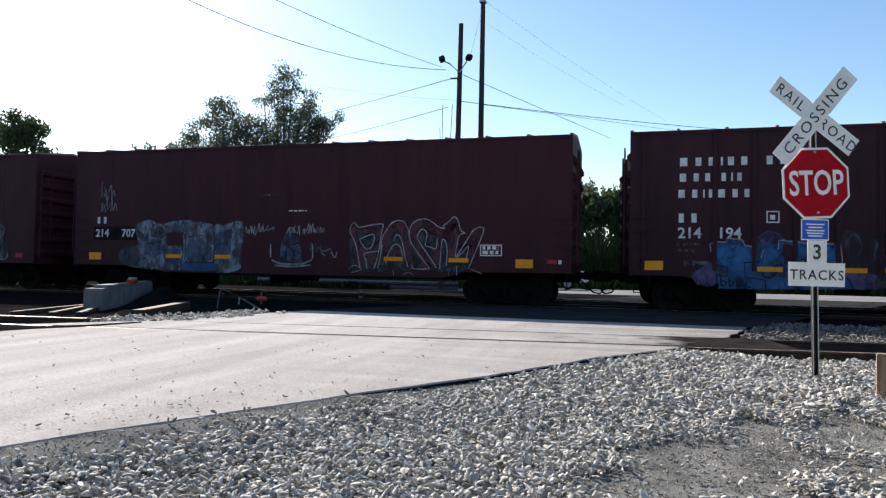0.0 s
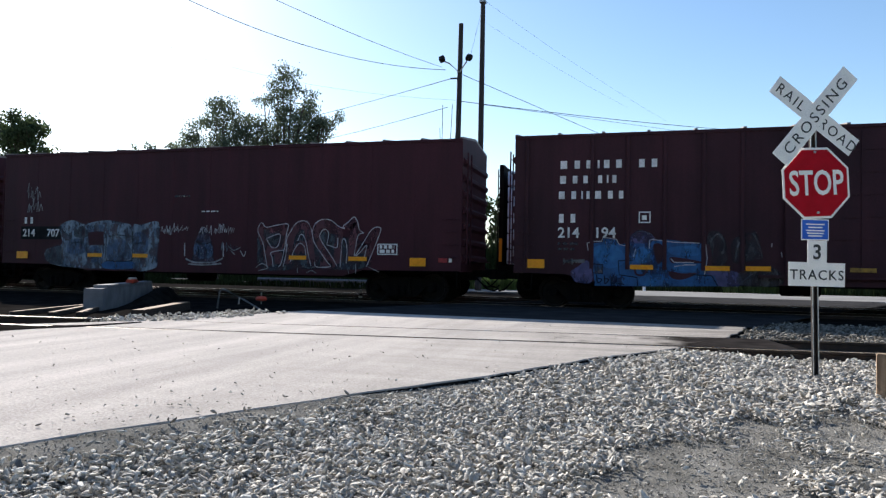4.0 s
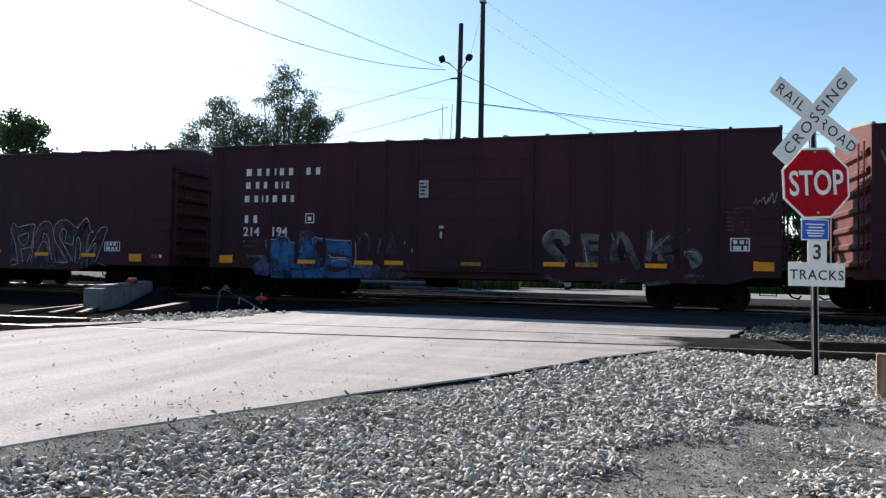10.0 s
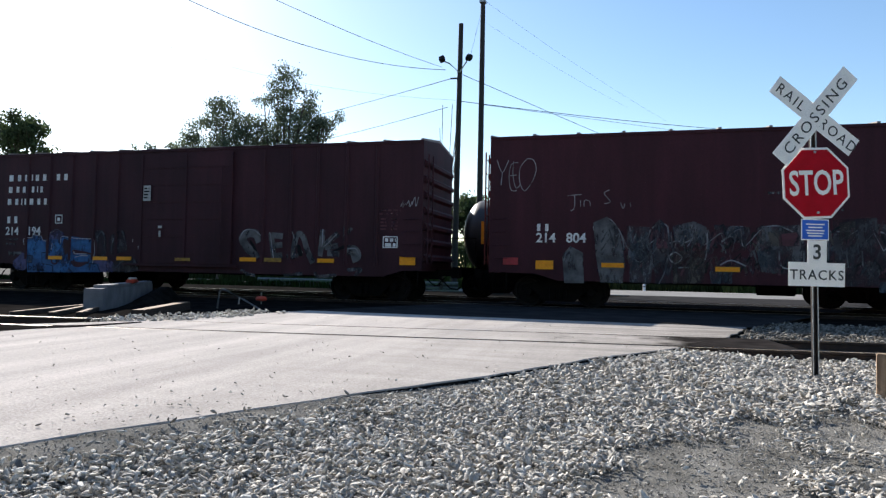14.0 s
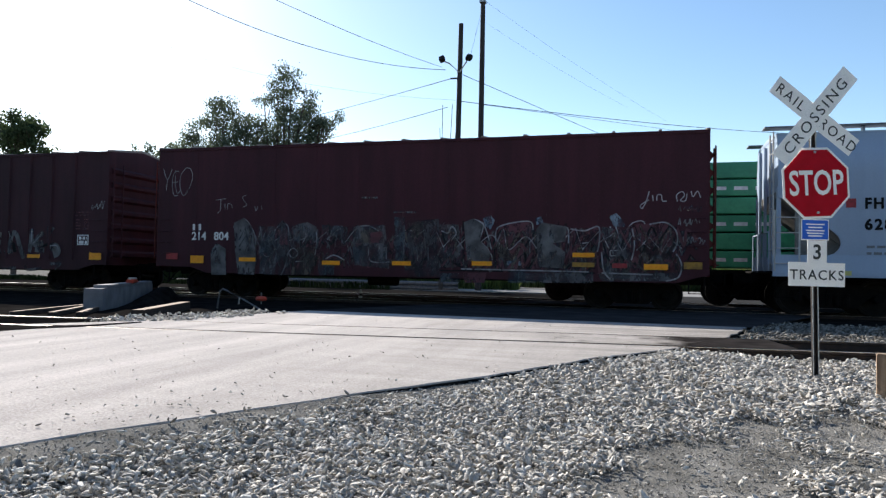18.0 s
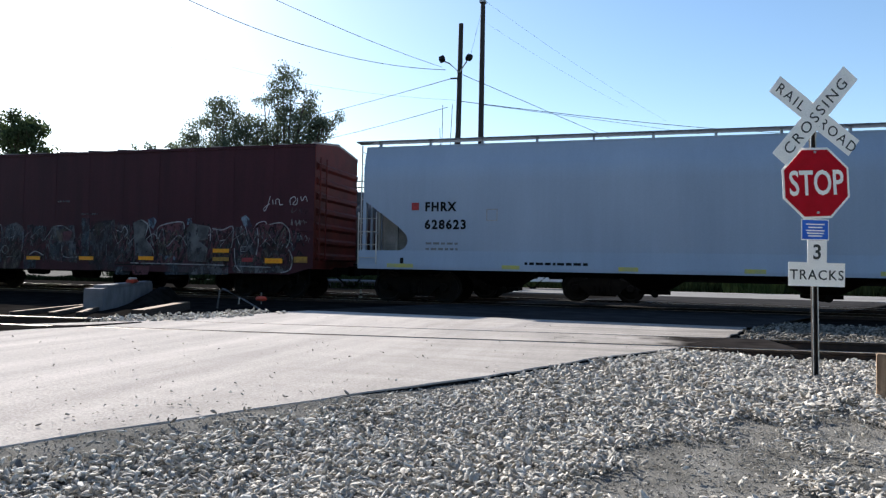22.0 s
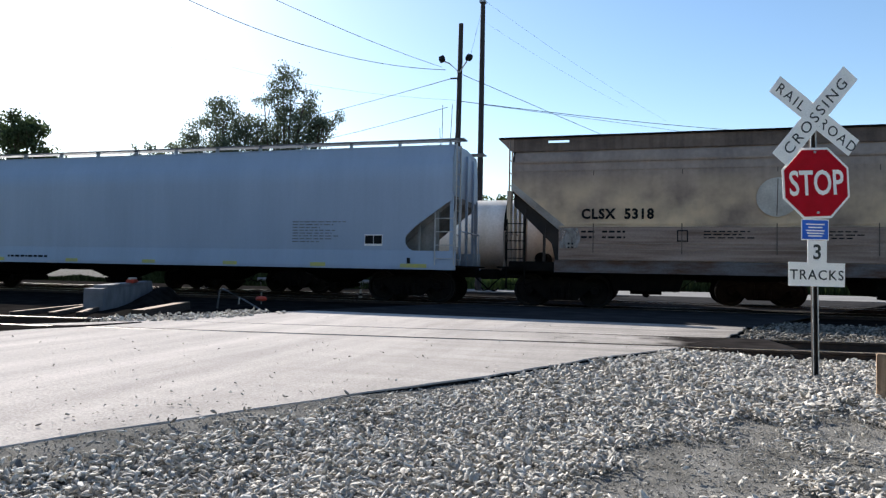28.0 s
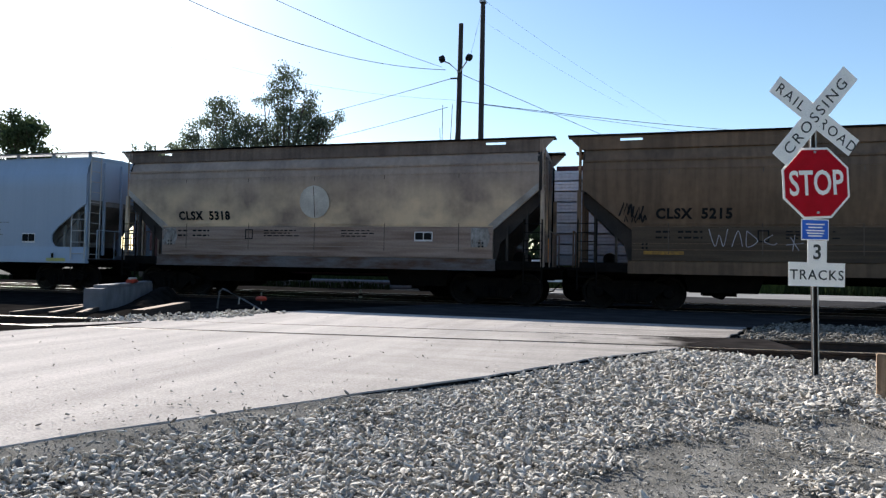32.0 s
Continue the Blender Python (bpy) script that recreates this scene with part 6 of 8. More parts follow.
# maroon boxcar with the grey graffiti band
reflectors(car_c, [(0.62, 0.42, 0.2, REDPATCH, 1.25), (1.55, *BIG, YELLOW, 1.16), (3.35, *SMALL, YELLOW, 1.18), (6.17, *SMALL, YELLOW, 1.12), (8.39, *SMALL, YELLOW, 1.14), (10.76, *SMALL, YELLOW, 1.17), (13.54, *SMALL, YELLOW, 1.44), (13.54, *SMALL, YELLOW_OLD, 1.18), (15.39, 0.6, 0.15, YELLOW, 1.15), (16.3, 0.45, 0.18, YELLOW_OLD, 1.20)])
blocks(car_c, 1.31, 2.08, (0.17, 0.17), 0.22, LETTER, "reporting_mark", gap=0.05)
letters(car_c, "214", 1.31, 1.78, 0.25, LETTER, 0.008)
letters(car_c, "804", 2.12, 1.78, 0.25, LETTER, 0.008)
for p in ([(0.2, 4.05), (0.35, 3.71), (0.52, 4.04)], [(0.35, 3.71), (0.32, 3.36)], [(0.79, 3.97), (0.61, 3.93), (0.54, 3.61), (0.6, 3.22), (0.77, 3.2)], [(0.57, 3.61), (0.75, 3.63)], [(0.66, 4.01), (0.65, 3.61), (0.74, 3.27), (0.87, 3.38)], [(1.03, 4.06), (0.85, 3.83), (0.84, 3.44), (0.98, 3.19), (1.18, 3.43), (1.29, 3.77), (1.21, 4.03), (1.03, 4.08)]):
    stroke(car_c, p, 0.022, G_LINE, "tag_stroke")
# worn letters in dull colours, one beside the other
patch(car_c, [(2.84, 2.31), (3.19, 2.47), (3.49, 2.19), (3.66, 1.26), (3.61, 0.71), (3.04, 0.72), (2.91, 1.44)], G_ASH, "graffiti_fill", False)
patch(car_c, [(2.03, 1.43), (2.24, 1.68), (2.58, 1.5), (2.61, 0.69), (2.09, 0.68)], G_ASH, "graffiti_fill", False)
patch(car_c, [(3.7, 2.22), (4.27, 2.19), (4.37, 1.27), (4.31, 0.72), (3.79, 0.74)], G_GREY, "graffiti_fill", False)
patch(car_c, [(4.85, 2.22), (5.36, 2.34), (5.67, 2.19), (5.65, 1.77), (4.9, 1.76)], G_GREY, "graffiti_fill", False)
patch(car_c, [(6.83, 2.19), (7.86, 2.25), (8.02, 0.97), (6.93, 1.07)], G_GREY, "graffiti_fill", False)
patch(car_c, [(4.33, 2.22), (4.54, 2.4), (4.75, 2.19), (4.83, 0.73), (4.42, 0.72)], G_DIM, "graffiti_fill", False)
patch(car_c, [(5.84, 2.25), (6.7, 2.19), (6.65, 1.77), (5.92, 1.83)], G_DIM, "graffiti_fill", False)
patch(car_c, [(8.55, 2.37), (9.5, 2.42), (9.54, 0.77), (8.59, 0.75)], G_DIM, "graffiti_fill", False)
patch(car_c, [(4.84, 1.58), (5.66, 1.59), (5.61, 0.75), (4.87, 0.73)], G_SAND, "graffiti_fill", False)
patch(car_c, [(8.67, 2.31), (9.04, 2.34), (8.99, 1.9), (8.68, 1.9)], G_SAND, "graffiti_fill", False)
patch(car_c, [(7.09, 2.07), (7.61, 2.13), (7.62, 1.72), (7.17, 1.72)], G_SAND, "graffiti_fill", False)
patch(car_c, [(8.14, 2.48), (8.48, 2.48), (8.48, 1.21), (8.2, 1.2)], G_TEAL, "graffiti_fill", False)
patch(car_c, [(3.79, 1.76), (4.21, 1.76), (4.23, 1.21), (3.81, 1.2)], G_TEAL, "graffiti_fill", False)
patch(car_c, [(6.85, 1.6), (7.3, 1.63), (7.31, 1.19), (6.92, 1.18)], G_TEAL, "graffiti_fill", False)
patch(car_c, [(5.74, 1.11), (6.27, 1.18), (6.28, 0.76), (5.78, 0.75)], G_TEAL, "graffiti_fill", False)
patch(car_c, [(4.41, 2.13), (4.72, 2.13), (4.73, 1.64), (4.46, 1.64)], G_MAROON, "graffiti_fill", False)
patch(car_c, [(7.35, 2.01), (7.8, 2.07), (7.81, 1.72), (7.36, 1.72)], G_MAROON, "graffiti_fill", False)
patch(car_c, [(10.22, 2.32), (10.5, 2.43), (10.78, 2.26), (10.7, 1.79), (11, 1.5), (10.95, 1.15), (10.34, 1.26)], G_ASH, "graffiti_fill", False)
patch(car_c, [(12.27, 2.14), (12.41, 2.31), (13.1, 2.2), (13.05, 1.8), (12.71, 1.75), (13.06, 1.52), (13.01, 1.07), (12.31, 1.11)], G_ASH, "graffiti_fill", False)
patch(car_c, [(9.51, 2.26), (10.07, 2.26), (10.11, 1.79), (9.52, 1.78)], G_ASH, "graffiti_fill", False)
patch(car_c, [(11.23, 2.26), (12.12, 2.34), (12.18, 2.08), (12.13, 1.77), (11.18, 1.76)], G_MAROON, "graffiti_fill", False)
patch(car_c, [(13.22, 2.14), (13.94, 2.2), (13.9, 1.7), (13.34, 1.69)], G_MAROON, "graffiti_fill", False)
patch(car_c, [(14.87, 2.26), (15.72, 2.31), (15.83, 1.82), (14.99, 1.79)], G_MAROON, "graffiti_fill", False)
patch(car_c, [(10.22, 0.9), (10.9, 0.92), (10.84, 0.64), (10.26, 0.62)], G_MAROON, "graffiti_fill", False)
patch(car_c, [(11.18, 1.7), (12.07, 1.71), (12.02, 1.05), (11.25, 1.04)], G_SAND, "graffiti_fill", False)
patch(car_c, [(15.04, 1.71), (15.73, 1.71), (15.74, 1.06), (15.1, 1.05)], G_SAND, "graffiti_fill", False)
patch(car_c, [(13.34, 1.64), (13.9, 1.67), (13.85, 1.08), (13.35, 1.08)], G_SAND, "graffiti_fill", False)
patch(car_c, [(14, 2.2), (14.77, 2.09), (14.78, 0.83), (14.07, 0.81)], G_GREY, "graffiti_fill", False)
patch(car_c, [(11.97, 0.93), (13.8, 0.96), (13.8, 0.7), (11.97, 0.66)], G_GREY, "graffiti_fill", False)
patch(car_c, [(13.91, 0.96), (15.95, 1.02), (15.9, 0.8), (14.02, 0.75)], G_GREY, "graffiti_fill", False)
patch(car_c, [(9.52, 1.66), (10.14, 1.7), (10.16, 1.05), (9.53, 1.04)], G_GREY, "graffiti_fill", False)
patch(car_c, [(15.94, 2.09), (16.25, 2.09), (16.25, 1.72), (15.94, 1.71)], G_TEAL, "graffiti_fill", False)
patch(car_c, [(12.37, 1.34), (12.89, 1.35), (12.89, 1.06), (12.37, 1.05)], G_TEAL, "graffiti_fill", False)
patch(car_c, [(11.49, 0.96), (11.97, 0.97), (11.97, 0.66), (11.5, 0.65)], G_TEAL, "graffiti_fill", False)
patch(car_c, [(9.54, 0.88), (10.13, 0.89), (10.14, 0.62), (9.54, 0.61)], G_TEAL, "graffiti_fill", False)
patch(car_c, [(10.77, 2.43), (10.98, 2.52), (11.11, 2.37), (10.99, 2.11), (10.84, 2.19)], G_PALE, "graffiti_fill", False)
patch(car_c, [(12.23, 2.43), (12.41, 2.48), (12.45, 2.31), (12.27, 2.24)], G_PALE, "graffiti_fill", False)
patch(car_c, [(14.19, 2.48), (14.38, 2.56), (14.56, 2.37), (14.61, 2.2), (14.33, 2.19)], G_PALE, "graffiti_fill", False)
patch(car_c, [(11.46, 1.25), (11.93, 1.25), (11.93, 1.13), (11.46, 1.12)], G_PALE, "graffiti_fill", False)
patch(car_c, [(6.08, 2.04), (6.24, 2.22), (6.53, 2.22), (6.57, 2.01), (6.31, 1.89)], G_PALE, "graffiti_fill", False)
patch(car_c, [(7.15, 1.92), (7.29, 1.93), (7.3, 1.79), (7.15, 1.79)], G_PALE, "graffiti_fill", False)
for k, (ink, wide_pen) in enumerate(((BLACKPAINT, 0.05), (G_SAND, 0.06), (G_TEAL, 0.06), (G_MAROON, 0.07), (G_GREY, 0.05))):
    scrawl(car_c, 3.1, 16.3, 1.55, 2.15, 15 + 3 * k, ink, 75 + k, wide_pen)
    scrawl(car_c, 3.0, 16.3, 1.02, 1.50, 17 + 3 * k, ink, 95 + k, wide_pen)
scrawl(car_c, 3.2, 16.0, 1.62, 2.10, 13, G_LINE, 88, 0.024)
stroke(car_c, [(2.84, 2.22), (2.95, 1.75), (3.09, 1.25), (3.45, 1.2), (3.62, 1.63), (3.53, 2.06), (3.23, 2.42), (2.95, 2.31)], 0.035, G_LINE, "graffiti_stroke")
stroke(car_c, [(3.77, 2.22), (3.83, 1.69), (3.77, 1.39)], 0.035, G_LINE, "graffiti_stroke")
stroke(car_c, [(4.3, 2.13), (4.21, 1.7), (4.43, 1.45)], 0.035, G_LINE, "graffiti_stroke")
stroke(car_c, [(4.34, 2.16), (4.51, 2.28), (4.72, 2.19), (4.75, 1.64), (4.68, 1.09), (4.52, 0.72)], 0.035, G_LINE, "graffiti_stroke")
stroke(car_c, [(4.93, 2.01), (5.16, 2.13), (5.34, 1.95), (5.17, 1.8), (4.93, 1.85)], 0.035, G_LINE, "graffiti_stroke")
stroke(car_c, [(5.36, 2.25), (5.64, 2.13), (5.69, 1.71), (5.6, 1.17)], 0.035, G_LINE, "graffiti_stroke")
stroke(car_c, [(4.99, 1.14), (5.4, 1.17)], 0.035, G_LINE, "graffiti_stroke")
stroke(car_c, [(6.02, 1.83), (6.25, 1.96), (6.35, 1.83)], 0.035, G_LINE, "graffiti_stroke")
stroke(car_c, [(6.96, 2.19), (7.35, 2.22), (7.67, 2.07)], 0.035, G_LINE, "graffiti_stroke")
stroke(car_c, [(7.72, 1.61), (7.73, 1.25)], 0.035, G_LINE, "graffiti_stroke")
stroke(car_c, [(7.91, 1.61), (7.92, 1.26)], 0.035, G_LINE, "graffiti_stroke")
stroke(car_c, [(8.46, 2.25), (8.45, 1.21)], 0.035, G_LINE, "graffiti_stroke")
stroke(car_c, [(8.62, 2.08), (8.93, 2.1)], 0.035, G_LINE, "graffiti_stroke")
stroke(car_c, [(8.84, 1.61), (8.88, 1.21)], 0.035, G_LINE, "graffiti_stroke")
stroke(car_c, [(9.18, 1.62), (9.2, 1.22)], 0.035, G_LINE, "graffiti_stroke")
stroke(car_c, [(7.36, 1.6), (7.44, 1.19), (8.01, 1.17)], 0.035, G_LINE, "graffiti_stroke")
stroke(car_c, [(2.07, 1.24), (2.17, 1.56), (2.51, 1.43), (2.33, 1.28), (2.56, 1.06)], 0.035, G_LINE, "graffiti_stroke")
stroke(car_c, [(6, 1.23), (6.26, 1.35), (6.6, 1.21)], 0.035, G_LINE, "graffiti_stroke")
stroke(car_c, [(3.83, 1.45), (4, 1.62), (4.21, 1.45), (4.03, 1.27)], 0.03, G_LINE, "graffiti_stroke", True)
stroke(car_c, [(4.76, 1.4), (4.91, 1.54), (5.08, 1.4), (4.92, 1.25)], 0.03, G_LINE, "graffiti_stroke", True)
stroke(car_c, [(10.29, 2.32), (10.53, 2.4), (10.78, 2.23), (10.66, 1.79)], 0.035, G_LINE, "graffiti_stroke")
stroke(car_c, [(10.42, 1.79), (10.76, 1.73), (11.01, 1.44), (11.05, 1.27)], 0.035, G_LINE, "graffiti_stroke")
stroke(car_c, [(10.76, 2.32), (10.9, 2.02), (11.03, 1.56)], 0.035, G_LINE, "graffiti_stroke")
stroke(car_c, [(11.15, 1.79), (11.17, 2.14), (11.53, 2.29), (12.09, 2.34), (12.18, 2.11)], 0.035, G_LINE, "graffiti_stroke")
stroke(car_c, [(12.3, 2.11), (12.44, 2.26), (12.7, 2.14), (13.1, 2.17), (13.14, 1.75)], 0.035, G_LINE, "graffiti_stroke")
stroke(car_c, [(13.19, 2.14), (13.56, 2.09), (13.92, 2.2), (13.95, 1.81), (13.9, 1.53)], 0.035, G_LINE, "graffiti_stroke")
stroke(car_c, [(13.5, 1.75), (13.67, 1.78)], 0.035, G_LINE, "graffiti_stroke")
stroke(car_c, [(15.22, 2.26), (15.62, 2.31), (15.88, 2.09), (15.91, 1.77), (15.81, 1.55)], 0.035, G_LINE, "graffiti_stroke")
stroke(car_c, [(15.89, 1.5), (16.02, 1.23), (15.95, 0.9), (15.64, 0.79)], 0.035, G_LINE, "graffiti_stroke")
stroke(car_c, [(9.57, 2.08), (9.76, 2.02), (9.88, 2.2), (10.01, 2.02), (9.89, 1.84)], 0.035, G_LINE, "graffiti_stroke")
stroke(car_c, [(14.01, 1.53), (14.07, 1.03), (14.24, 0.81)], 0.035, G_LINE, "graffiti_stroke")
stroke(car_c, [(14.79, 2.15), (14.85, 1.71), (14.78, 1.32)], 0.035, G_LINE, "graffiti_stroke")
stroke(car_c, [(10.16, 1.01), (12.2, 1), (13.68, 0.99)], 0.035, G_LINE, "graffiti_stroke")
stroke(car_c, [(14.02, 0.97), (15.32, 0.95)], 0.035, G_LINE, "graffiti_stroke")
stroke(car_c, [(12.64, 1.63), (12.67, 1.8), (12.99, 1.83)], 0.028, G_WHITE, "graffiti_highlight")
stroke(car_c, [(13, 1.52), (12.99, 1.07)], 0.028, G_WHITE, "graffiti_highlight")
stroke(car_c, [(14.22, 2.21), (14.4, 1.69)], 0.028, G_WHITE, "graffiti_highlight")
stroke(car_c, [(14.36, 2.23), (14.53, 1.73)], 0.028, G_WHITE, "graffiti_highlight")
stroke(car_c, [(14.66, 2.13), (14.82, 2.31), (15.08, 2.33), (15.15, 1.98)], 0.028, G_WHITE, "graffiti_highlight")
stroke(car_c, [(9.54, 0.95), (12.43, 0.98), (13.85, 0.96)], 0.04, BLACKPAINT, "graffiti_outline")
stroke(car_c, [(10.2, 2.37), (10.22, 1.08)], 0.04, BLACKPAINT, "graffiti_outline")
stroke(car_c, [(12.18, 2.2), (12.19, 1.11)], 0.04, BLACKPAINT, "graffiti_outline")
stroke(car_c, [(13.14, 2.14), (13.14, 1.58)], 0.04, BLACKPAINT, "graffiti_outline")
stroke(car_c, [(11.09, 1.79), (11.15, 1.04)], 0.04, BLACKPAINT, "graffiti_outline")
stroke(car_c, [(15.21, 3.13), (15.12, 2.83), (15.03, 2.68), (15, 2.77), (15.21, 2.91)], 0.026, G_WHITE, "tag_stroke")
stroke(car_c, [(15.29, 3.02), (15.31, 2.88)], 0.026, G_WHITE, "tag_stroke")
stroke(car_c, [(15.4, 2.88), (15.41, 3.02), (15.51, 3.03), (15.54, 2.88), (15.65, 2.87)], 0.026, G_WHITE, "tag_stroke")
stroke(car_c, [(15.91, 2.85), (15.89, 3.02), (16.02, 3.11), (16.08, 3.01), (15.98, 2.88), (16.11, 2.88), (16.14, 3.07)], 0.026, G_WHITE, "tag_stroke")
stroke(car_c, [(16.24, 3.12), (16.29, 2.98), (16.4, 3.12), (16.47, 2.95)], 0.026, G_WHITE, "tag_stroke")
stroke(car_c, [(2.15, 3.04), (2.52, 3.07)], 0.02, G_LINE, "tag_stroke")
stroke(car_c, [(2.34, 3.06), (2.33, 2.72), (2.23, 2.62)], 0.02, G_LINE, "tag_stroke")
stroke(car_c, [(2.49, 2.91), (2.5, 2.74)], 0.02, G_LINE, "tag_stroke")
stroke(car_c, [(2.59, 2.74), (2.6, 2.91), (2.73, 2.88), (2.75, 2.76)], 0.02, G_LINE, "tag_stroke")
stroke(car_c, [(3.25, 3.18), (3.11, 3.09), (3.27, 2.87), (3.11, 2.81)], 0.02, G_LINE, "tag_stroke")
stroke(car_c, [(3.54, 2.84), (3.6, 2.68), (3.65, 2.82)], 0.02, G_LINE, "tag_stroke")
stroke(car_c, [(3.78, 2.84), (3.8, 2.73)], 0.02, G_LINE, "tag_stroke")
scrawl(car_c, 15.93, 16.5, 2.60, 2.78, 4, G_GREY, 61)
scrawl(car_c, 15.93, 16.45, 2.25, 2.42, 4, G_LINE, 62)
scrawl(car_c, 16.02, 16.6, 1.78, 1.96, 4, G_LINE, 63)
frame_box(car_c, 14.22, 14.62, 1.42, 1.58, LETTER, 0.02)
reflectors(car_c, [(14.48, 0.38, 0.12, REDPATCH, 1.17)])
bars(car_c, 7.1, 3.08, (0.5,), G_GREY, 0.06)
bars(car_c, 8.1, 2.64, (0.7,), G_GREY, 0.05)
# leading red boxcar: small panels
frame_box(car_z, 13.9, 14.6, 1.5, 1.9, LETTER)
throw_up(car_z, 13.0, 15.2, 0.95, 2.2, 2, (G_PALE, G_GREY), G_PALE, 71, 0.04)
reflectors(car_z, [(11.4, *SMALL, YELLOW, 1.2), (15.9, 0.3, 0.15, REDPATCH, 1.2)])
bars(car_z, 13.9, 2.5, (0.6, 0.6, 0.4), G_GREY, 0.06, 0.12)
# pale blue hopper
part("logo", made(plate, 1.80, 2.02, 2.67, 2.89, FACE - 0.006), REDPATCH, car_d, "small red square mark")
letters(car_d, "FHRX", 2.2, 2.65, 0.25, BLACKPAINT, 0.014, space=1.22).scale.x = 0.90
letters(car_d, "628623", 2.2, 2.14, 0.25, BLACKPAINT, 0.014, space=1.22).scale.x = 0.97
bars(car_d, 2.24, 1.75, (0.95, 0.95), STENCIL, 0.06, 0.16)
frame_box(car_d, 4.0, 4.32, 2.36, 2.7, GALV)
bars(car_d, 16.0, 2.36, (1.75, 1.35, 0.9, 1.4, 1.3, 1.5, 1.35, 0.9), STENCIL, 0.032, 0.085)
part("stencil_panel", made(plate, 18.36, 18.92, 1.64, 1.97, FACE - 0.006), LETTER, car_d, "black and white stencil panel")
for a, b in ((18.38, 18.63), (18.65, 18.90)):
    part("stencil_panel", made(plate, a, b, 1.70, 1.94, FACE - 0.0125), BLACKPAINT, car_d)
for x in (1.5, 4.72, 7.84, 10.9, 13.9, 16.9, 19.9):
    w = 0.8 if x in (1.5, 19.9) else 0.5
    part("sill_marking", made(plate, x - w / 2, x + w / 2, 1.02, 1.13, FACE - 0.078, 0.003), YELLOW_PALE, car_d, "worn yellow jacking mark")
bars(car_d, 5.1, 1.22, (1.7,), BLACKPAINT, 0.07).location.y = -0.055
for x in (1.55, 19.75):
    part("sill_slot", made(plate, x - 0.05, x + 0.05, 1.135, 1.3, FACE - 0.072, 0.003), BLACKPAINT, car_d)
# weathered hoppers, whose sides lean in below
FACE = -HALF + 0.085
for car, num in ((car_e, "5318"), (car_f, "5215")):
    letters(car, "CLSX", 2.3, 2.43, 0.26, BLACKPAINT, 0.014, space=1.12).matrix_basis = pose(2.3, -HALF + 0.118, 2.43, 11) @ Matrix.Diagonal((0.93, 1, 1, 1))
    letters(car, num, 3.42, 2.43, 0.26, BLACKPAINT, 0.014, space=1.12).matrix_basis = pose(3.42, -HALF + 0.118, 2.43, 11) @ Matrix.Diagonal((0.93, 1, 1, 1))
    bars(car, 2.3, 2.1, (0.35, 0.35), BLACKPAINT, 0.05, 0.15)
    bars(car, 2.85, 2.1, (0.6, 0.6), BLACKPAINT, 0.05, 0.15)
    bars(car, 5.4, 2.1, (1.1, 0.9, 1.2), BLACKPAINT, 0.03, 0.08)
    bars(car, 8.0, 2.1, (0.9, 1.1, 0.8), BLACKPAINT, 0.03, 0.08)
    frame_box(car, 4.75, 5.02, 1.82, 2.12, BLACKPAINT)
    for x in (1.95, 12.2):
        if car is car_e:
            patch(car, [(x - 0.22, 1.62), (x + 0.26, 1.64), (x + 0.34, 1.9), (x + 0.26, 2.17), (x - 0.22, 2.17)], BLEACH, "bleached_patch", False)
        for dx in (0.0, 0.10):
            for dz in (0.0, 0.10):
                part("rivet_mark", made(plate, x + dx, x + dx + 0.05, 1.62 + dz, 1.67 + dz, FACE - 0.04), BLACKPAINT, car)
bm = bmesh.new()
cyl(bm, (7.12, -0.0105, 0), (7.12, -0.004, 0), 0.49, None, 40)
part("disc", bm, DISC, car_e, "pale round disc painted on the side", pose(0, -HALF + 0.028, 2.95, 7.9, 0, 0))
part("panel_joint", boxes((7.105, 7.125, -0.014, -0.0107, -0.46, 0.46)), HOP_RUST, car_e, "", pose(0, -HALF + 0.028, 2.95, 7.9, 0, 0))
part("stencil_panel", made(plate, 10.3, 10.85, 1.78, 2.06, FACE - 0.012), LETTER, car_e, "black and white stencil panel")
for a, b in ((10.33, 10.56), (10.59, 10.82)):
    part("stencil_panel", made(plate, a, b, 1.83, 2.03, FACE - 0.019), BLACKPAINT, car_e)
part("reflector", made(plate, 2.0, 3.0, 1.48, 1.57, FACE - 0.01), YELLOW_OLD, car_f, "worn yellow strip")
scrawl(car_f, 1.15, 2.2, 3.06, 3.28, 6, BLACKPAINT, 81, 0.04)
scrawl(car_f, 1.4, 2.0, 2.45, 2.8, 3, BLACKPAINT, 84, 0.045)
scrawl(car_f, 1.5, 2.05, 2.34, 2.55, 3, BLACKPAINT, 86, 0.04)
for p in ([(3.6, 2.15), (3.75, 1.7), (3.85, 2.0), (3.95, 1.7), (4.05, 2.15)], [(4.15, 1.7), (4.3, 2.1), (4.4, 1.7)], [(4.5, 2.1), (4.5, 1.7), (4.75, 1.85), (4.5, 2.1)], [(5.1, 2.0), (4.9, 1.85), (5.1, 1.75), (5.2, 1.8)], [(5.5, 1.95), (5.7, 1.6)], [(5.4, 1.75), (5.8, 1.8)], [(5.6, 2.0), (5.55, 1.6)], [(6.1, 2.1), (5.95, 1.85), (6.15, 1.7)]):
    stroke(car_f, p, 0.022, G_WHITE, "tag_stroke")

# ---- crossing sign ----
def octagon(r):
    return [(r * math.cos(radians(22.5 + 45 * k)), r * math.sin(radians(22.5 + 45 * k))) for k in range(8)]


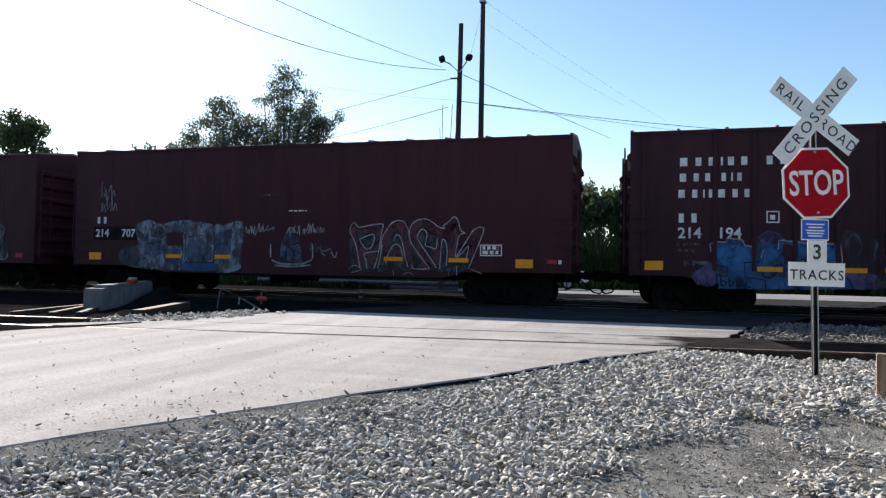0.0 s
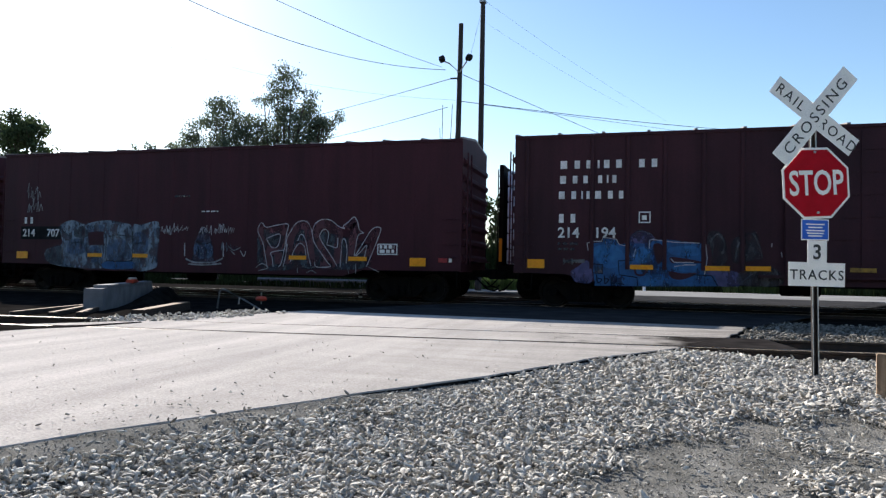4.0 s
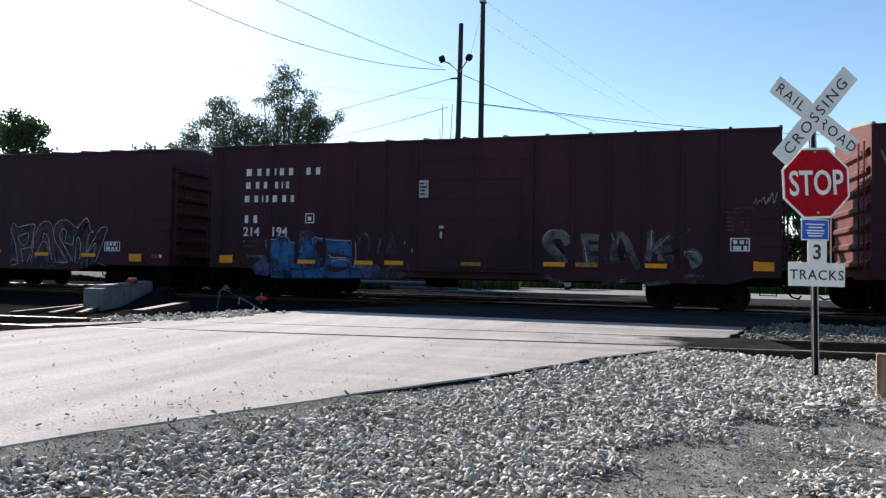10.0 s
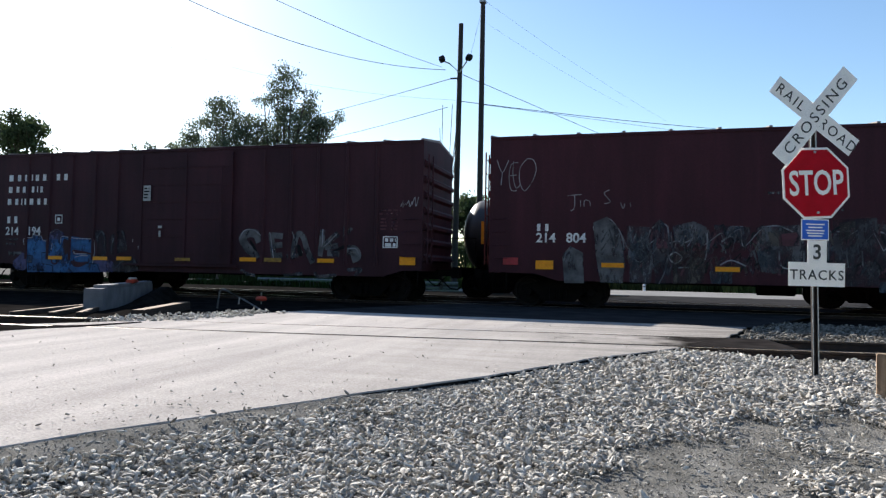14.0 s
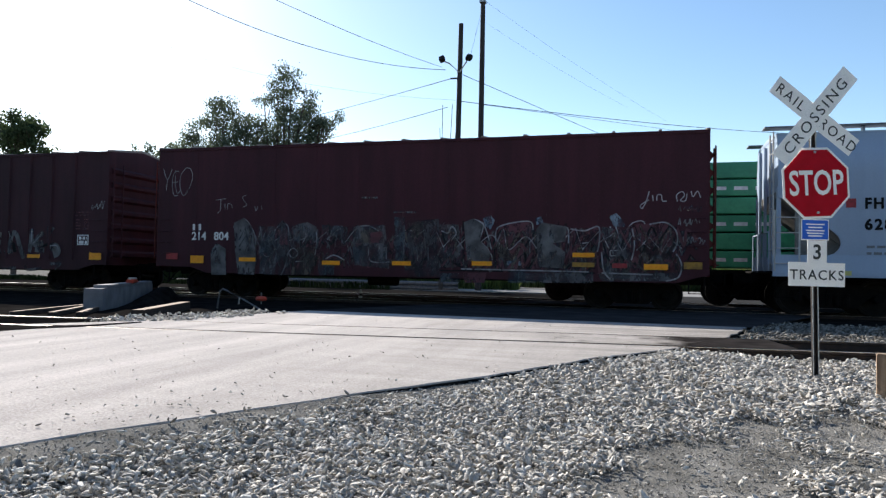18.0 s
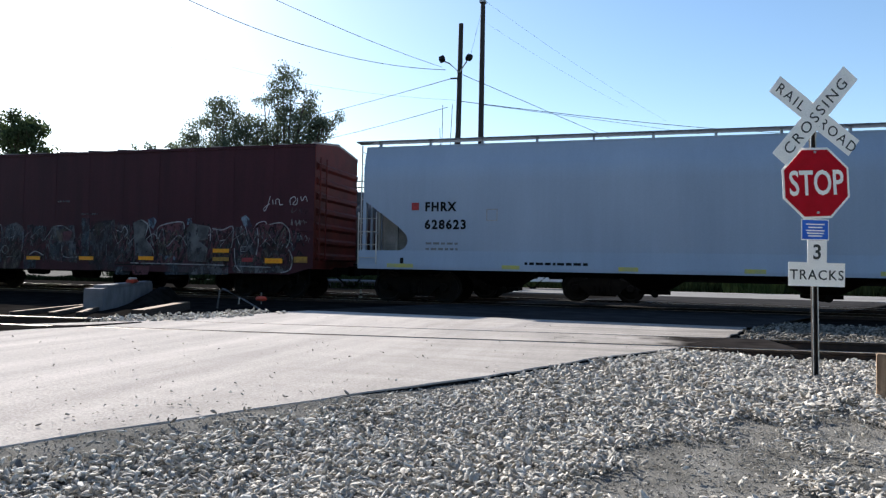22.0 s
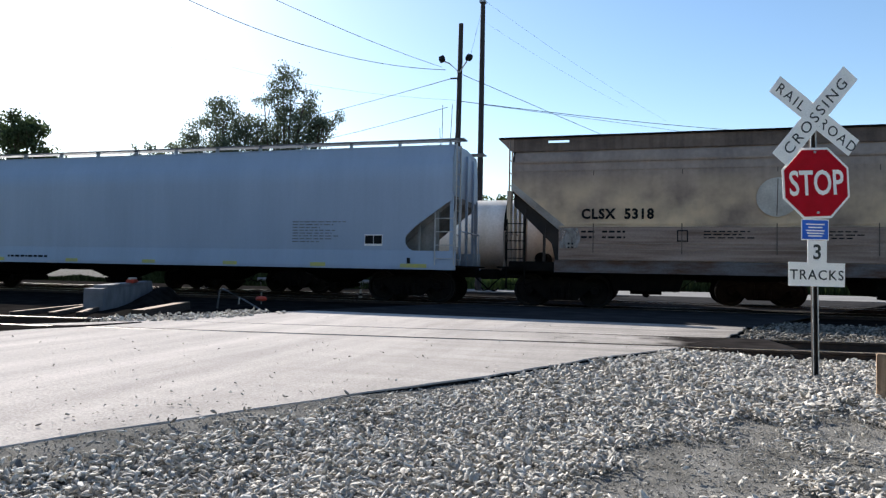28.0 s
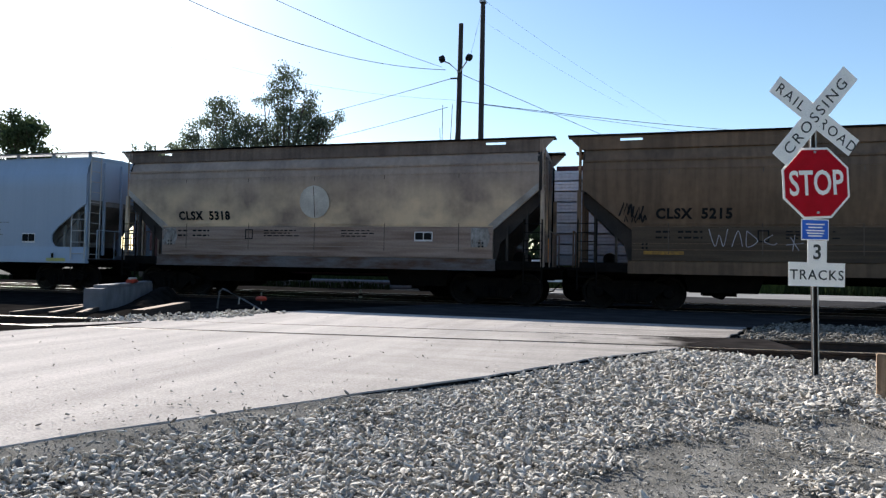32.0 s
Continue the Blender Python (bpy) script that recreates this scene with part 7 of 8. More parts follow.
def cross_sign():
    t = thing("railroad_crossing_sign", "white crossbuck over a red stop sign on a steel post", "road sign", pose(1.93, 8.42, -0.20, 0, 0.0, 22))
    # post's dark hollow and lit edges painted as separate colours
    post = part("post", boxes((-0.030, -0.022, 0.0, 0.03, -0.2, 3.0), (0.022, 0.030, 0.0, 0.03, -0.2, 3.0), (-0.030, 0.030, 0.03, 0.036, -0.2, 3.0)), POLE, t, "channel post in a dark shaded colour", pose(-0.005, 0, 0, 0, -0.9, 0))
    for x0, x1 in ((-0.036, -0.026), (0.022, 0.036)):
        part("post_flange", boxes((x0, x1, -0.004, -0.0005, -0.2, 3.0)), GALV, post, "flange in a bright lit-edge colour")
    y = -0.02
    stop = part("stop_sign", made(prism, octagon(0.430), y - 0.004, y), SIGN_WHITE, t, "red octagonal stop sign with white border", pose(-0.03, 0, 2.206, 0, -3.4, 0))
    part("stop_face", made(prism, octagon(0.402), y - 0.0075, y - 0.0045), SIGN_RED, stop, "red stop face")
    part("word", lettering("STOP", 0.37, SIGN_WHITE, 0.006, 0.001, "CENTER"), SIGN_WHITE, stop, "white word", Matrix.Translation((0, y - 0.010, -0.128)) @ Matrix.Diagonal((0.735, 1, 1.05, 1)))
    for z in (0.35, -0.33):
        bm = bmesh.new()
        cyl(bm, (0, y - 0.02, z), (0, y - 0.006, z), 0.014, None, 8)
        part("bolt", bm, GALV, stop)
    for ang, text, dy, tx in ((50.2, ("CROSSING",), -0.045, (0,)), (-36.0, ("RAIL", "ROAD"), -0.030, (-0.35, 0.345))):
        half = 0.66 if len(text) == 1 else 0.585
        b = part("crossbuck_blade", rounded(boxes((-half, half, dy - 0.003, dy, -0.112, 0.112)), 0.001, 1), SIGN_WHITE, t, "white crossbuck blade with black letters", pose(-0.055, 0, 2.955, 0, -ang, 0))
        for w, x in zip(text, tx):
            part("word", lettering(w, 0.172, SIGN_BLACK, 0.0, 0.001, "CENTER", 1.28), SIGN_BLACK, b, "black word", Matrix.Translation((x, dy - 0.005, -0.060)) @ Matrix.Diagonal((1.10 if w == "CROSSING" else 0.92, 1, 1, 1)))
    bl = part("blue_sign", rounded(boxes((-0.165, 0.165, y - 0.003, y, -0.118, 0.118)), 0.001, 1), SIGN_WHITE, t, "small blue notice with white print", pose(-0.04, 0, 1.685))
    part("blue_face", boxes((-0.153, 0.153, y - 0.006, y - 0.0035, -0.106, 0.106)), SIGN_BLUE, bl)
    for k, (w, z) in enumerate(((0.22, 0.06), (0.17, 0.025), (0.22, -0.01), (0.20, -0.04), (0.17, -0.07))):
        part("print_line", boxes((-w / 2, w / 2, y - 0.008, y - 0.0065, z - 0.007, z + 0.007)), SIGN_WHITE, bl)
    tr = part("tracks_sign", boxes((-0.115, 0.115, y - 0.004, y, 1.32, 1.565), (-0.335, 0.335, y - 0.003, y, 1.055, 1.3199)), SIGN_WHITE, t, "white track-count sign with black letters", pose(-0.03, 0, 0, 0, 0.6, 0))
    part("word", lettering("3", 0.23, SIGN_BLACK, 0.004, 0.001, "CENTER"), SIGN_BLACK, tr, "", pose(0, y - 0.006, 1.36))
    part("word", lettering("TRACKS", 0.155, SIGN_BLACK, 0.001, 0.001, "CENTER", 1.15), SIGN_BLACK, tr, "", Matrix.Translation((0, y - 0.006, 1.13)) @ Matrix.Diagonal((1.02, 1, 1, 1)))
    return t


cross_sign()


# ---- poles and wires ----
def pole(x, y, h, lean, label, lamps=False):
    t = thing("utility_pole", label, "utility pole", pose(x, y, 0, 0, lean, 0))
    bm = bmesh.new()
    cyl(bm, (0, 0, -0.5), (0, 0, h), 0.175, 0.125, 12)
    part("shaft", bm, POLE, t, smooth=True)
    return t


p1 = pole(-9.12, 34.0, 13.9, 0.55, "dark timber pole with two floodlights")
for s, dz in ((-1, 0.0), (1, 0.0)):
    bm = bmesh.new()
    tube(bm, [(0, -0.1, 11.3), (s * 0.45 - 0.05, -0.3, 11.75), (s * 0.62 - 0.15, -0.35, 11.85)], 0.035, 6)
    a = part("lamp_arm", bm, GALV, p1)
    bm = boxes((-0.15, 0.15, -0.12, 0.12, -0.15, 0.20))
    part("floodlight", rounded(bm, 0.04), WHEEL, p1, "dark floodlight head", pose(s * 0.72 - 0.15, -0.4, 11.95, -35, s * 20, 0))
part("insulator_bracket", boxes((-0.5, 0.1, -0.05, 0.05, 11.0, 11.06)), IRON, p1)
p2 = pole(-7.83, 34.0, 14.9, 0.0, "tall dark timber pole carrying cables")
part("insulator", boxes((-0.16, 0.16, -0.16, 0.16, 14.9, 15.02)), GALV, p2)


def wire(a, b, sag, r=0.03, n=14):
    bm = bmesh.new()
    a, b = Vector(a), Vector(b)
    pts = [a.lerp(b, k / n) - Vector((0, 0, sag * 4 * (k / n) * (1 - k / n))) for k in range(n + 1)]
    tube(bm, pts, r, 5)
    ob = part("overhead_wire", bm, WIRE, None)
    return tagged(ob, "thin dark overhead cable between poles", "cable", "overhead cables")


for a, b, sag, r in (
        ((-9.81, 34.0, 11.52), (-19.13, 24.0, 12.57), 0.75, 0.024), ((-10.00, 34.0, 11.68), (-12.56, 20.0, 10.34), 0.14, 0.015),
        ((-9.55, 34.0, 11.02), (-34.74, 58.0, 14.49), 0.12, 0.024), ((-9.64, 34.0, 9.53), (-29.28, 58.0, 12.98), 0.10, 0.024),
        ((-9.16, 34.0, 9.87), (-39.27, 46.0, 19.80), 1.00, 0.009), ((-9.04, 34.0, 9.83), (18.56, 70.0, 14.14), 0.37, 0.042),
        ((-7.70, 34.0, 9.56), (5.84, 70.0, 14.71), -0.04, 0.018), ((-8.88, 34.0, 11.22), (-2.26, 58.0, 12.29), 0.01, 0.022),
        ((-7.72, 34.0, 13.90), (-0.66, 42.0, 11.01), 0.16, 0.006), ((-7.80, 34.0, 15.07), (1.84, 48.0, 11.36), 0.21, 0.006),
        ((-7.95, 34.0, 14.3), (-8.45, 34.0, 12.2), 0.0, 0.010)):
    wire(a, b, sag, r * (0.45 if r > 0.04 else 0.75))


# ---- trees ----
def tree(x, y, clumps, label, leaf=0.26, material=None, density=230, seed=1, lean=0.0):
    """A tree whose limbs reach to clumps of leaves (dx, dy, z, radius) from the trunk at x, y."""
    rnd = random.Random(seed)
    t = thing("tree", label, "tree", pose(x, y, -0.12))
    top = max(c[2] for c in clumps)
    low = min(c[2] - c[3] for c in clumps)
    bm = bmesh.new()
    r0 = 0.016 * top + 0.03
    fork = Vector((lean, 0, max(1.2, low * 0.55)))
    tube(bm, [(0, 0, -0.3), (lean * 0.4, 0.05, fork.z * 0.5), fork], r0, 9)
    vs, fs = [], []
    for dx, dy, z, r in clumps:
        c = Vector((dx, dy, z))
        base = fork.lerp(Vector((lean, 0, fork.z)), 0.5)
        mid = base.lerp(c, 0.5) + Vector((rnd.uniform(-0.4, 0.4), rnd.uniform(-0.4, 0.4), 0.15 * (c - base).length * 0.3))
        cyl(bm, base, mid, r0 * 0.62, r0 * 0.36, 7)
        cyl(bm, mid, c, r0 * 0.36, 0.03, 6)
        ends = []
        for _ in range(max(4, int(6 * r))):
            d = Vector((rnd.gauss(0, 1), rnd.gauss(0, 1), rnd.gauss(0.15, 0.8))).normalized() * r * rnd.uniform(0.55, 1.12)
            cyl(bm, mid.lerp(c, rnd.uniform(0.4, 1.0)), c + d, 0.03, 0.008, 4)
            ends.append(c + d), ends.append(c + d * 0.6)
        for _ in range(int(density * r ** 2)):
            e = ends[rnd.randrange(len(ends))]
            p = e + Vector((rnd.gauss(0, 1), rnd.gauss(0, 1), rnd.gauss(0, 0.8))) * 0.22 * (r + 0.25)
            q = Euler((rnd.uniform(0, 6.3), rnd.uniform(0, 6.3), rnd.uniform(0, 6.3))).to_matrix()
            s = leaf * rnd.uniform(0.55, 1.3)
            n0 = len(vs)
            for u, v in ((-0.5, 0), (0, -0.3), (0.6, 0), (0, 0.3)):
                vs.append(p + q @ Vector((u * s, v * s, 0.0)))
            fs.append((n0, n0 + 1, n0 + 2, n0 + 3))
    part("trunk", bm, BARK, t, "grey-brown trunk and limbs", smooth=True)
    me = bpy.data.meshes.new("crown")
    me.from_pydata(vs, [], fs)
    me.materials.append(material or LEAF)
    tagged(part("crown", me, None, t, "loose crown of small leaves"), kind="stuff")
    return t


tree(-32.6, 48.0, [(-2.6, 0, 11.6, 1.1), (-1.2, 0.5, 13.1, 1.3), (0.3, -0.5, 13.6, 1.35), (1.7, 0.4, 12.3, 1.5), (3.2, 0, 11.6, 1.3), (-0.3, 0.8, 11.3, 1.8), (-3.6, 0, 10.8, 0.9), (1.5, -0.8, 10.4, 1.6), (-1.8, 0, 9.6, 1.5), (2.9, 0.5, 9.8, 1.4)], "broad leafy tree behind the tracks", 0.20, density=640, seed=3)
tree(-27.3, 48.9, [(-0.5, 0, 16.5, 1.12), (-1.1, 0.3, 15.2, 1.18), (-2.2, 0, 14.7, 0.89), (0.4, -0.3, 15.2, 0.94), (1.2, 0.3, 13.7, 1.42), (2.2, 0, 12.8, 1.30), (-0.4, 0.3, 13.3, 1.36), (-1.3, 0, 12.1, 1.53), (0.8, -0.4, 12.0, 1.65), (3.4, 0, 12.9, 0.65), (-0.5, 0.5, 10.4, 1.77), (1.5, 0, 10.2, 1.77), (2.6, 0.4, 11.4, 1.42), (3.0, 0, 12.4, 0.94), (4.1, 0.2, 13.1, 0.59), (1.7, -0.3, 14.6, 0.83)], "tall airy tree with open branches", 0.19, density=480, seed=8)
tree(-41.0, 49.0, [(-0.8, 0, 10.6, 0.7), (0.5, 0, 10.9, 0.7), (1.6, 0.3, 10.5, 0.7), (0, 0.5, 9.6, 1.2), (2.9, 0, 10.7, 0.8), (4.2, 0, 10.5, 0.7)], "low leafy tree behind the tracks", seed=5)
tree(-55.0, 49.0, [(-0.6, 0, 13.8, 1.3), (1.0, 0.4, 13.6, 1.4), (2.1, -0.3, 12.4, 1.2), (0.2, 0, 12.0, 1.8), (-1.9, 0.5, 12.8, 1.8), (2.9, 0, 10.9, 0.9), (1.5, 0.5, 10.4, 1.6), (-1, 0, 9.6, 2.0)], "dark leafy tree at the edge of the yard", material=LEAF_DARK, density=430, seed=12, leaf=0.30)
rnd_row = random.Random(4)
for k, (x, h) in enumerate(((-22, 8.0), (-15.5, 8.6), (-10.0, 10.4), (-6.3, 9.8), (-2.5, 9.0), (2.0, 10.2), (6.5, 9.4), (10.5, 9.8), (15.0, 9.0), (20, 9.6), (26, 9.4), (33, 10.0), (41, 10.4), (50, 10.0))):
    cl = []
    for j in range(24):
        r = rnd_row.uniform(0.9, 1.7)
        cl.append((rnd_row.uniform(-3.0, 3.0), rnd_row.uniform(-1.2, 1.2), min(h - r * 0.6, rnd_row.uniform(1.2, h)), r))
    cl.append((0, 0, h - 0.9, 1.3))
    tree(x, 69 + rnd_row.uniform(-2, 2), cl, "leafy tree of the distant row", 0.42, LEAF if k % 3 == 0 else LEAF_DARK, 210, 60 + k)
# unseen trees added behind the viewer to block sky light from that side
for k in range(9):
    cl = [(rnd_row.uniform(-4.5, 4.5), rnd_row.uniform(-2, 2), rnd_row.uniform(1.5, 13.0), rnd_row.uniform(2.0, 3.2)) for _ in range(22)]
    tree(-46 + 10 * k, -25 - 4 * (k % 2), cl, "unseen tree added behind the viewer to block sky light", 0.75, LEAF_DARK, 60, 90 + k)
# bare shrub twigs beside the pole
shrub = thing("shrub", "bare leafless shrub beside the pole", "shrub", pose(-9.6, 33.2, -0.1))
rnd_s = random.Random(2)
for k in range(12):
    a = rnd_s.uniform(-0.9, 0.9)
    part("stem", made(tube, [(0.1 * a, 0, 0), (0.5 * a, rnd_s.uniform(-0.3, 0.3), 5.5), (a, rnd_s.uniform(-0.4, 0.4), 7.6 + rnd_s.uniform(-0.8, 2.0))], 0.017, 5), BARK, shrub)

# ---- ballast stones ----
def stone_shape(seed):
    """One angular stone about 1 unit across: vertices and triangles."""
    r = np.random.RandomState(seed)
    bm = bmesh.new()
    bmesh.ops.create_icosphere(bm, subdivisions=1, radius=0.5)
    v = np.array([w.co[:] for w in bm.verts])
    f = np.array([[w.index for w in q.verts] for q in bm.faces])
    bm.free()
    v *= (1 + r.uniform(-0.26, 0.20, (len(v), 1)))
    v *= r.uniform(0.8, 1.2, 3) * np.array([1.9, 0.78, 0.58])
    return v, f


SHAPES = [stone_shape(k) for k in range(14)]


def stone_field(name, label, spots, material, parent=None):
    """Many stones joined in one mesh. spots: rows of x, y, z, size."""
    r = np.random.RandomState(len(spots))
    V, F, n = [], [], 0
    for k, (v, f) in enumerate(SHAPES):
        rows = spots[k::len(SHAPES)]
        m = len(rows)
        if not m:
            continue
        a = r.uniform(0, 6.283, m)
        b, c = r.normal(0, 0.46, (2, m))
        ca, sa, cb, sb, cc, sc = np.cos(a), np.sin(a), np.cos(b), np.sin(b), np.cos(c), np.sin(c)
        R = np.empty((m, 3, 3))
        R[:, 0] = np.stack([ca * cb, ca * sb * sc - sa * cc, ca * sb * cc + sa * sc], 1)
        R[:, 1] = np.stack([sa * cb, sa * sb * sc + ca * cc, sa * sb * cc - ca * sc], 1)
        R[:, 2] = np.stack([-sb, cb * sc, cb * cc], 1)
        P = np.einsum("mij,vj->mvi", R, v) * rows[:, 3][:, None, None] + rows[:, None, :3]
        V.append(P.reshape(-1, 3))
        F.append((f[None] + (np.arange(m) * len(v))[:, None, None] + n).reshape(-1, 3))
        n += m * len(v)
    V, F = np.concatenate(V), np.concatenate(F)
    me = bpy.data.meshes.new(name)
    me.vertices.add(len(V))
    me.vertices.foreach_set("co", V.ravel())
    me.loops.add(F.size)
    me.loops.foreach_set("vertex_index", F.ravel().astype(np.int32))
    me.polygons.add(len(F))
    me.polygons.foreach_set("loop_start", np.arange(0, F.size, 3, dtype=np.int32))
    me.update(calc_edges=True)
    me.shade_flat()
    me.materials.append(material)
    ob = new(name, me)
    ob.parent = parent
    return tagged(ob, label, kind="stuff")


def bare(x, y):
    """How bare of stones the ground is: trodden dirt patches."""
    b = 0.0
    for amp, cx, cy, rx, ry in ((2.2, 0.50, 4.05, 0.50, 0.60), (1.3, 0.80, 5.25, 0.22, 0.42), (1.7, 1.45, 5.15, 0.28, 0.6), (0.7, 1.66, 6.2, 0.24, 0.34), (1.2, 0.0, 3.4, 0.3, 0.3), (-1.2, 0.86, 3.86, 0.20, 0.20), (1.0, 1.2, 4.15, 0.17, 0.3)):
        b += amp * math.exp(-((x - cx) / rx) ** 2 - ((y - cy) / ry) ** 2)
    edge = x - edge_x(ROAD_RIGHT, y)
    if y < 6.0:
        b += 1.5 * math.exp(-((edge - 0.08) / (0.13 + 0.22 * max(0.0, min(1.0, (5.4 - y) / 2.2)))) ** 2)
    return b + 0.34 * noise.noise((x * 3.2, y * 3.2, 1.5)) + 0.22 * noise.noise((x * 9, y * 9, 2.5))


def sow(x0, x1, y0, y1, count, size, keep, seed, lift=0.3):
    r = np.random.RandomState(seed)
    out = []
    for x, y, u, k in zip(r.uniform(x0, x1, count), r.uniform(y0, y1, count), r.uniform(0, 1, count), r.uniform(0, 1, count)):
        if keep(x, y, k):
            s = size * (0.55 + 0.9 * u ** 1.6)
            out.append((x, y, ground_z(x, y) + s * (lift + 1.7 * k), s))
    return np.array(out)


def beside(x, y, k):
    if x < edge_x(ROAD_RIGHT, y) + 0.03:
        return False
    right = x * 0.961 + y * 0.2755
    ahead = y * 0.961 - x * 0.2755
    if abs(right) > ahead * 0.70 + 0.5:
        return False
    lx = (x - 2.5) * 0.990 + (y - 10.75) * 0.139
    ly = -(x - 2.5) * 0.139 + (y - 10.75) * 0.990
    if ly > -0.92:
        return False
    b = bare(x, y)
    return b < 0.42 or k > min(0.992, 0.40 + 0.62 * b)


near = sow(-3.6, 3.6, 2.0, 5.5, 96000, 0.0250, beside, 1, 0.1)
mid = sow(-2.4, 5.0, 5.5, 10.6, 80000, 0.0330, beside, 2, 0.1)
ballast = structure("ballast", boxes((1.9, 16.0, 12.55, 16.2, -0.30, -0.13)), DIRT, "bed of grey crushed stone beside the tracks")
near = near[near[:, 1] * 0.961 - near[:, 0] * 0.2755 > 2.9]
order = np.argsort(near[:, 1] * 0.961 - near[:, 0] * 0.2755)


def around(x, y, k):
    """The same stone bed beside and behind the viewer."""
    right, ahead = x * 0.961 + y * 0.2755, y * 0.961 - x * 0.2755
    ly = -(x - 2.5) * 0.139 + (y - 10.75) * 0.990
    inside = ahead > 2.9 and abs(right) < ahead * 0.70 + 0.5
    return not inside and ly < -0.92 and x > edge_x(ROAD_RIGHT, y) + 0.5 + 0.2 * noise.noise((y, 3, 3)) and noise.noise((x * 0.8, y * 0.8, 6)) < 0.35


stone_field("ballast_stones", "grey crushed stones spread beside the road", sow(-7.5, 8.0, -4.0, 10.6, 60000, 0.040, around, 9, 0.1), STONE)
singles, rest = near[order[:300]], near[order[300:]]
stone_field("ballast_stones", "grey crushed ballast stones heaped beside the road", np.concatenate([rest, mid]), STONE)
single_mesh = []
for k, (v, f) in enumerate(SHAPES):
    me = bpy.data.meshes.new("stone")
    me.from_pydata(v.tolist(), [], f.tolist())
    me.materials.append(STONE_SINGLE)
    single_mesh.append(me)
for k, (x, y, z, s) in enumerate(singles):
    ob = part("stone", single_mesh[k % 14], STONE_SINGLE, ballast)
    ob.matrix_basis = pose(x, y, z, 20 * math.sin(37 * k), 20 * math.sin(71 * k), 113 * k) @ Matrix.Diagonal((s, s, s, 1))


def between(x, y, k):
    ly = -(x - 2.5) * 0.139 + (y - 10.75) * 0.990
    return x > edge_x(ROAD_RIGHT, y) + 0.05 + 0.25 * noise.noise((y * 2, 0, 4)) and ly > 0.92


stone_field("ballast_stones", "grey crushed ballast stones between the tracks", sow(1.4, 10.0, 11.6, 16.3, 26000, 0.044, between, 3, 0.5), STONE_FAR)


def left_bank(x, y, k):
    return x < edge_x(ROAD_LEFT, y) + 0.35 + 0.3 * noise.noise((y * 1.5, 3, 4)) and x > edge_x(ROAD_LEFT, y) - 0.75 and noise.noise((x * 0.9, y * 0.9, 8)) > -0.25


bank = sow(-10.0, -6.6, 9.6, 13.2, 9000, 0.046, left_bank, 4, 0.6)
bank[:, 2] += 0.05
stone_field("ballast_stones", "loose grey stones at the road's broken edge", bank, STONE)


def on_road(x, y, k):
    return edge_x(ROAD_LEFT, y) + 0.3 < x < edge_x(ROAD_RIGHT, y) - 0.05 and k < 0.028 + 0.5 * math.exp(-(edge_x(ROAD_RIGHT, y) - x) / 0.5) * math.exp(-((y - 3.6) / 1.6) ** 2)


grit = sow(-9.5, 1.0, 2.2, 12.5, 17000, 0.015, on_road, 6)
grit[:, 2] = grit[:, 3] * 0.25
stone_field("road_grit", "stray pebbles scattered on the road", grit, STONE)


def dusted(x, y, k):
    return x > edge_x(ROAD_RIGHT, y) + 0.02 and bare(x, y) > 0.30 and k < 0.8


fines = sow(-3.4, 2.4, 2.6, 7.2, 46000, 0.010, dusted, 8, 0.1)
fines[:, 2] = np.maximum(fines[:, 2], [float(np.interp(x - edge_x(ROAD_RIGHT, y), (0.03, 0.12, 0.25, 0.4, 0.6, 0.7), (-0.015, -0.02, -0.036, -0.066, -0.086, -1.0))) - edge_drop(y) for x, y in fines[:, :2]])
stone_field("gravel_fines", "fine grit on the trodden dirt", fines, FINES)

# ---- clutter at the left of the crossing ----
def concrete_block():
    t = thing("concrete_barrier", "grey cast-concrete barrier block beside the track", "barrier", pose(-11.33, 12.36, -0.09, 0, 0, 28.4))
    part("body", rounded(boxes((-0.40, 0.0, 0.0, 5.4, 0.0, 0.50)), 0.015), BLOCK, t)
    part("top_step", rounded(boxes((-0.30, 0.0, 0.35, 5.3, 0.495, 0.57)), 0.012), BLOCK, t)
    return t


concrete_block()


def cinder_heap(bm):
    """A low dark heap against the long side of the barrier."""
    rows = []
    for j in range(30):
        y = 0.6 + 5.6 * j / 29
        row = []
        for i in range(9):
            f = i / 8
            h = 0.46 * math.sin(min(1.0, max(0.0, (y - 0.6) / 4.9)) * 1.35) * max(0.0, math.sin(math.pi * (0.08 + 0.92 * f))) * (1.0 if y < 5.6 else (6.2 - y) / 0.6)
            row.append(bm.verts.new((0.02 + 0.75 * f, y, -0.03 + h + 0.06 * noise.noise((f * 4, y * 3, 5)))))
        rows.append(row)
    for a, b in zip(rows, rows[1:]):
        for i in range(8):
            bm.faces.new((a[i], a[i + 1], b[i + 1], b[i]))


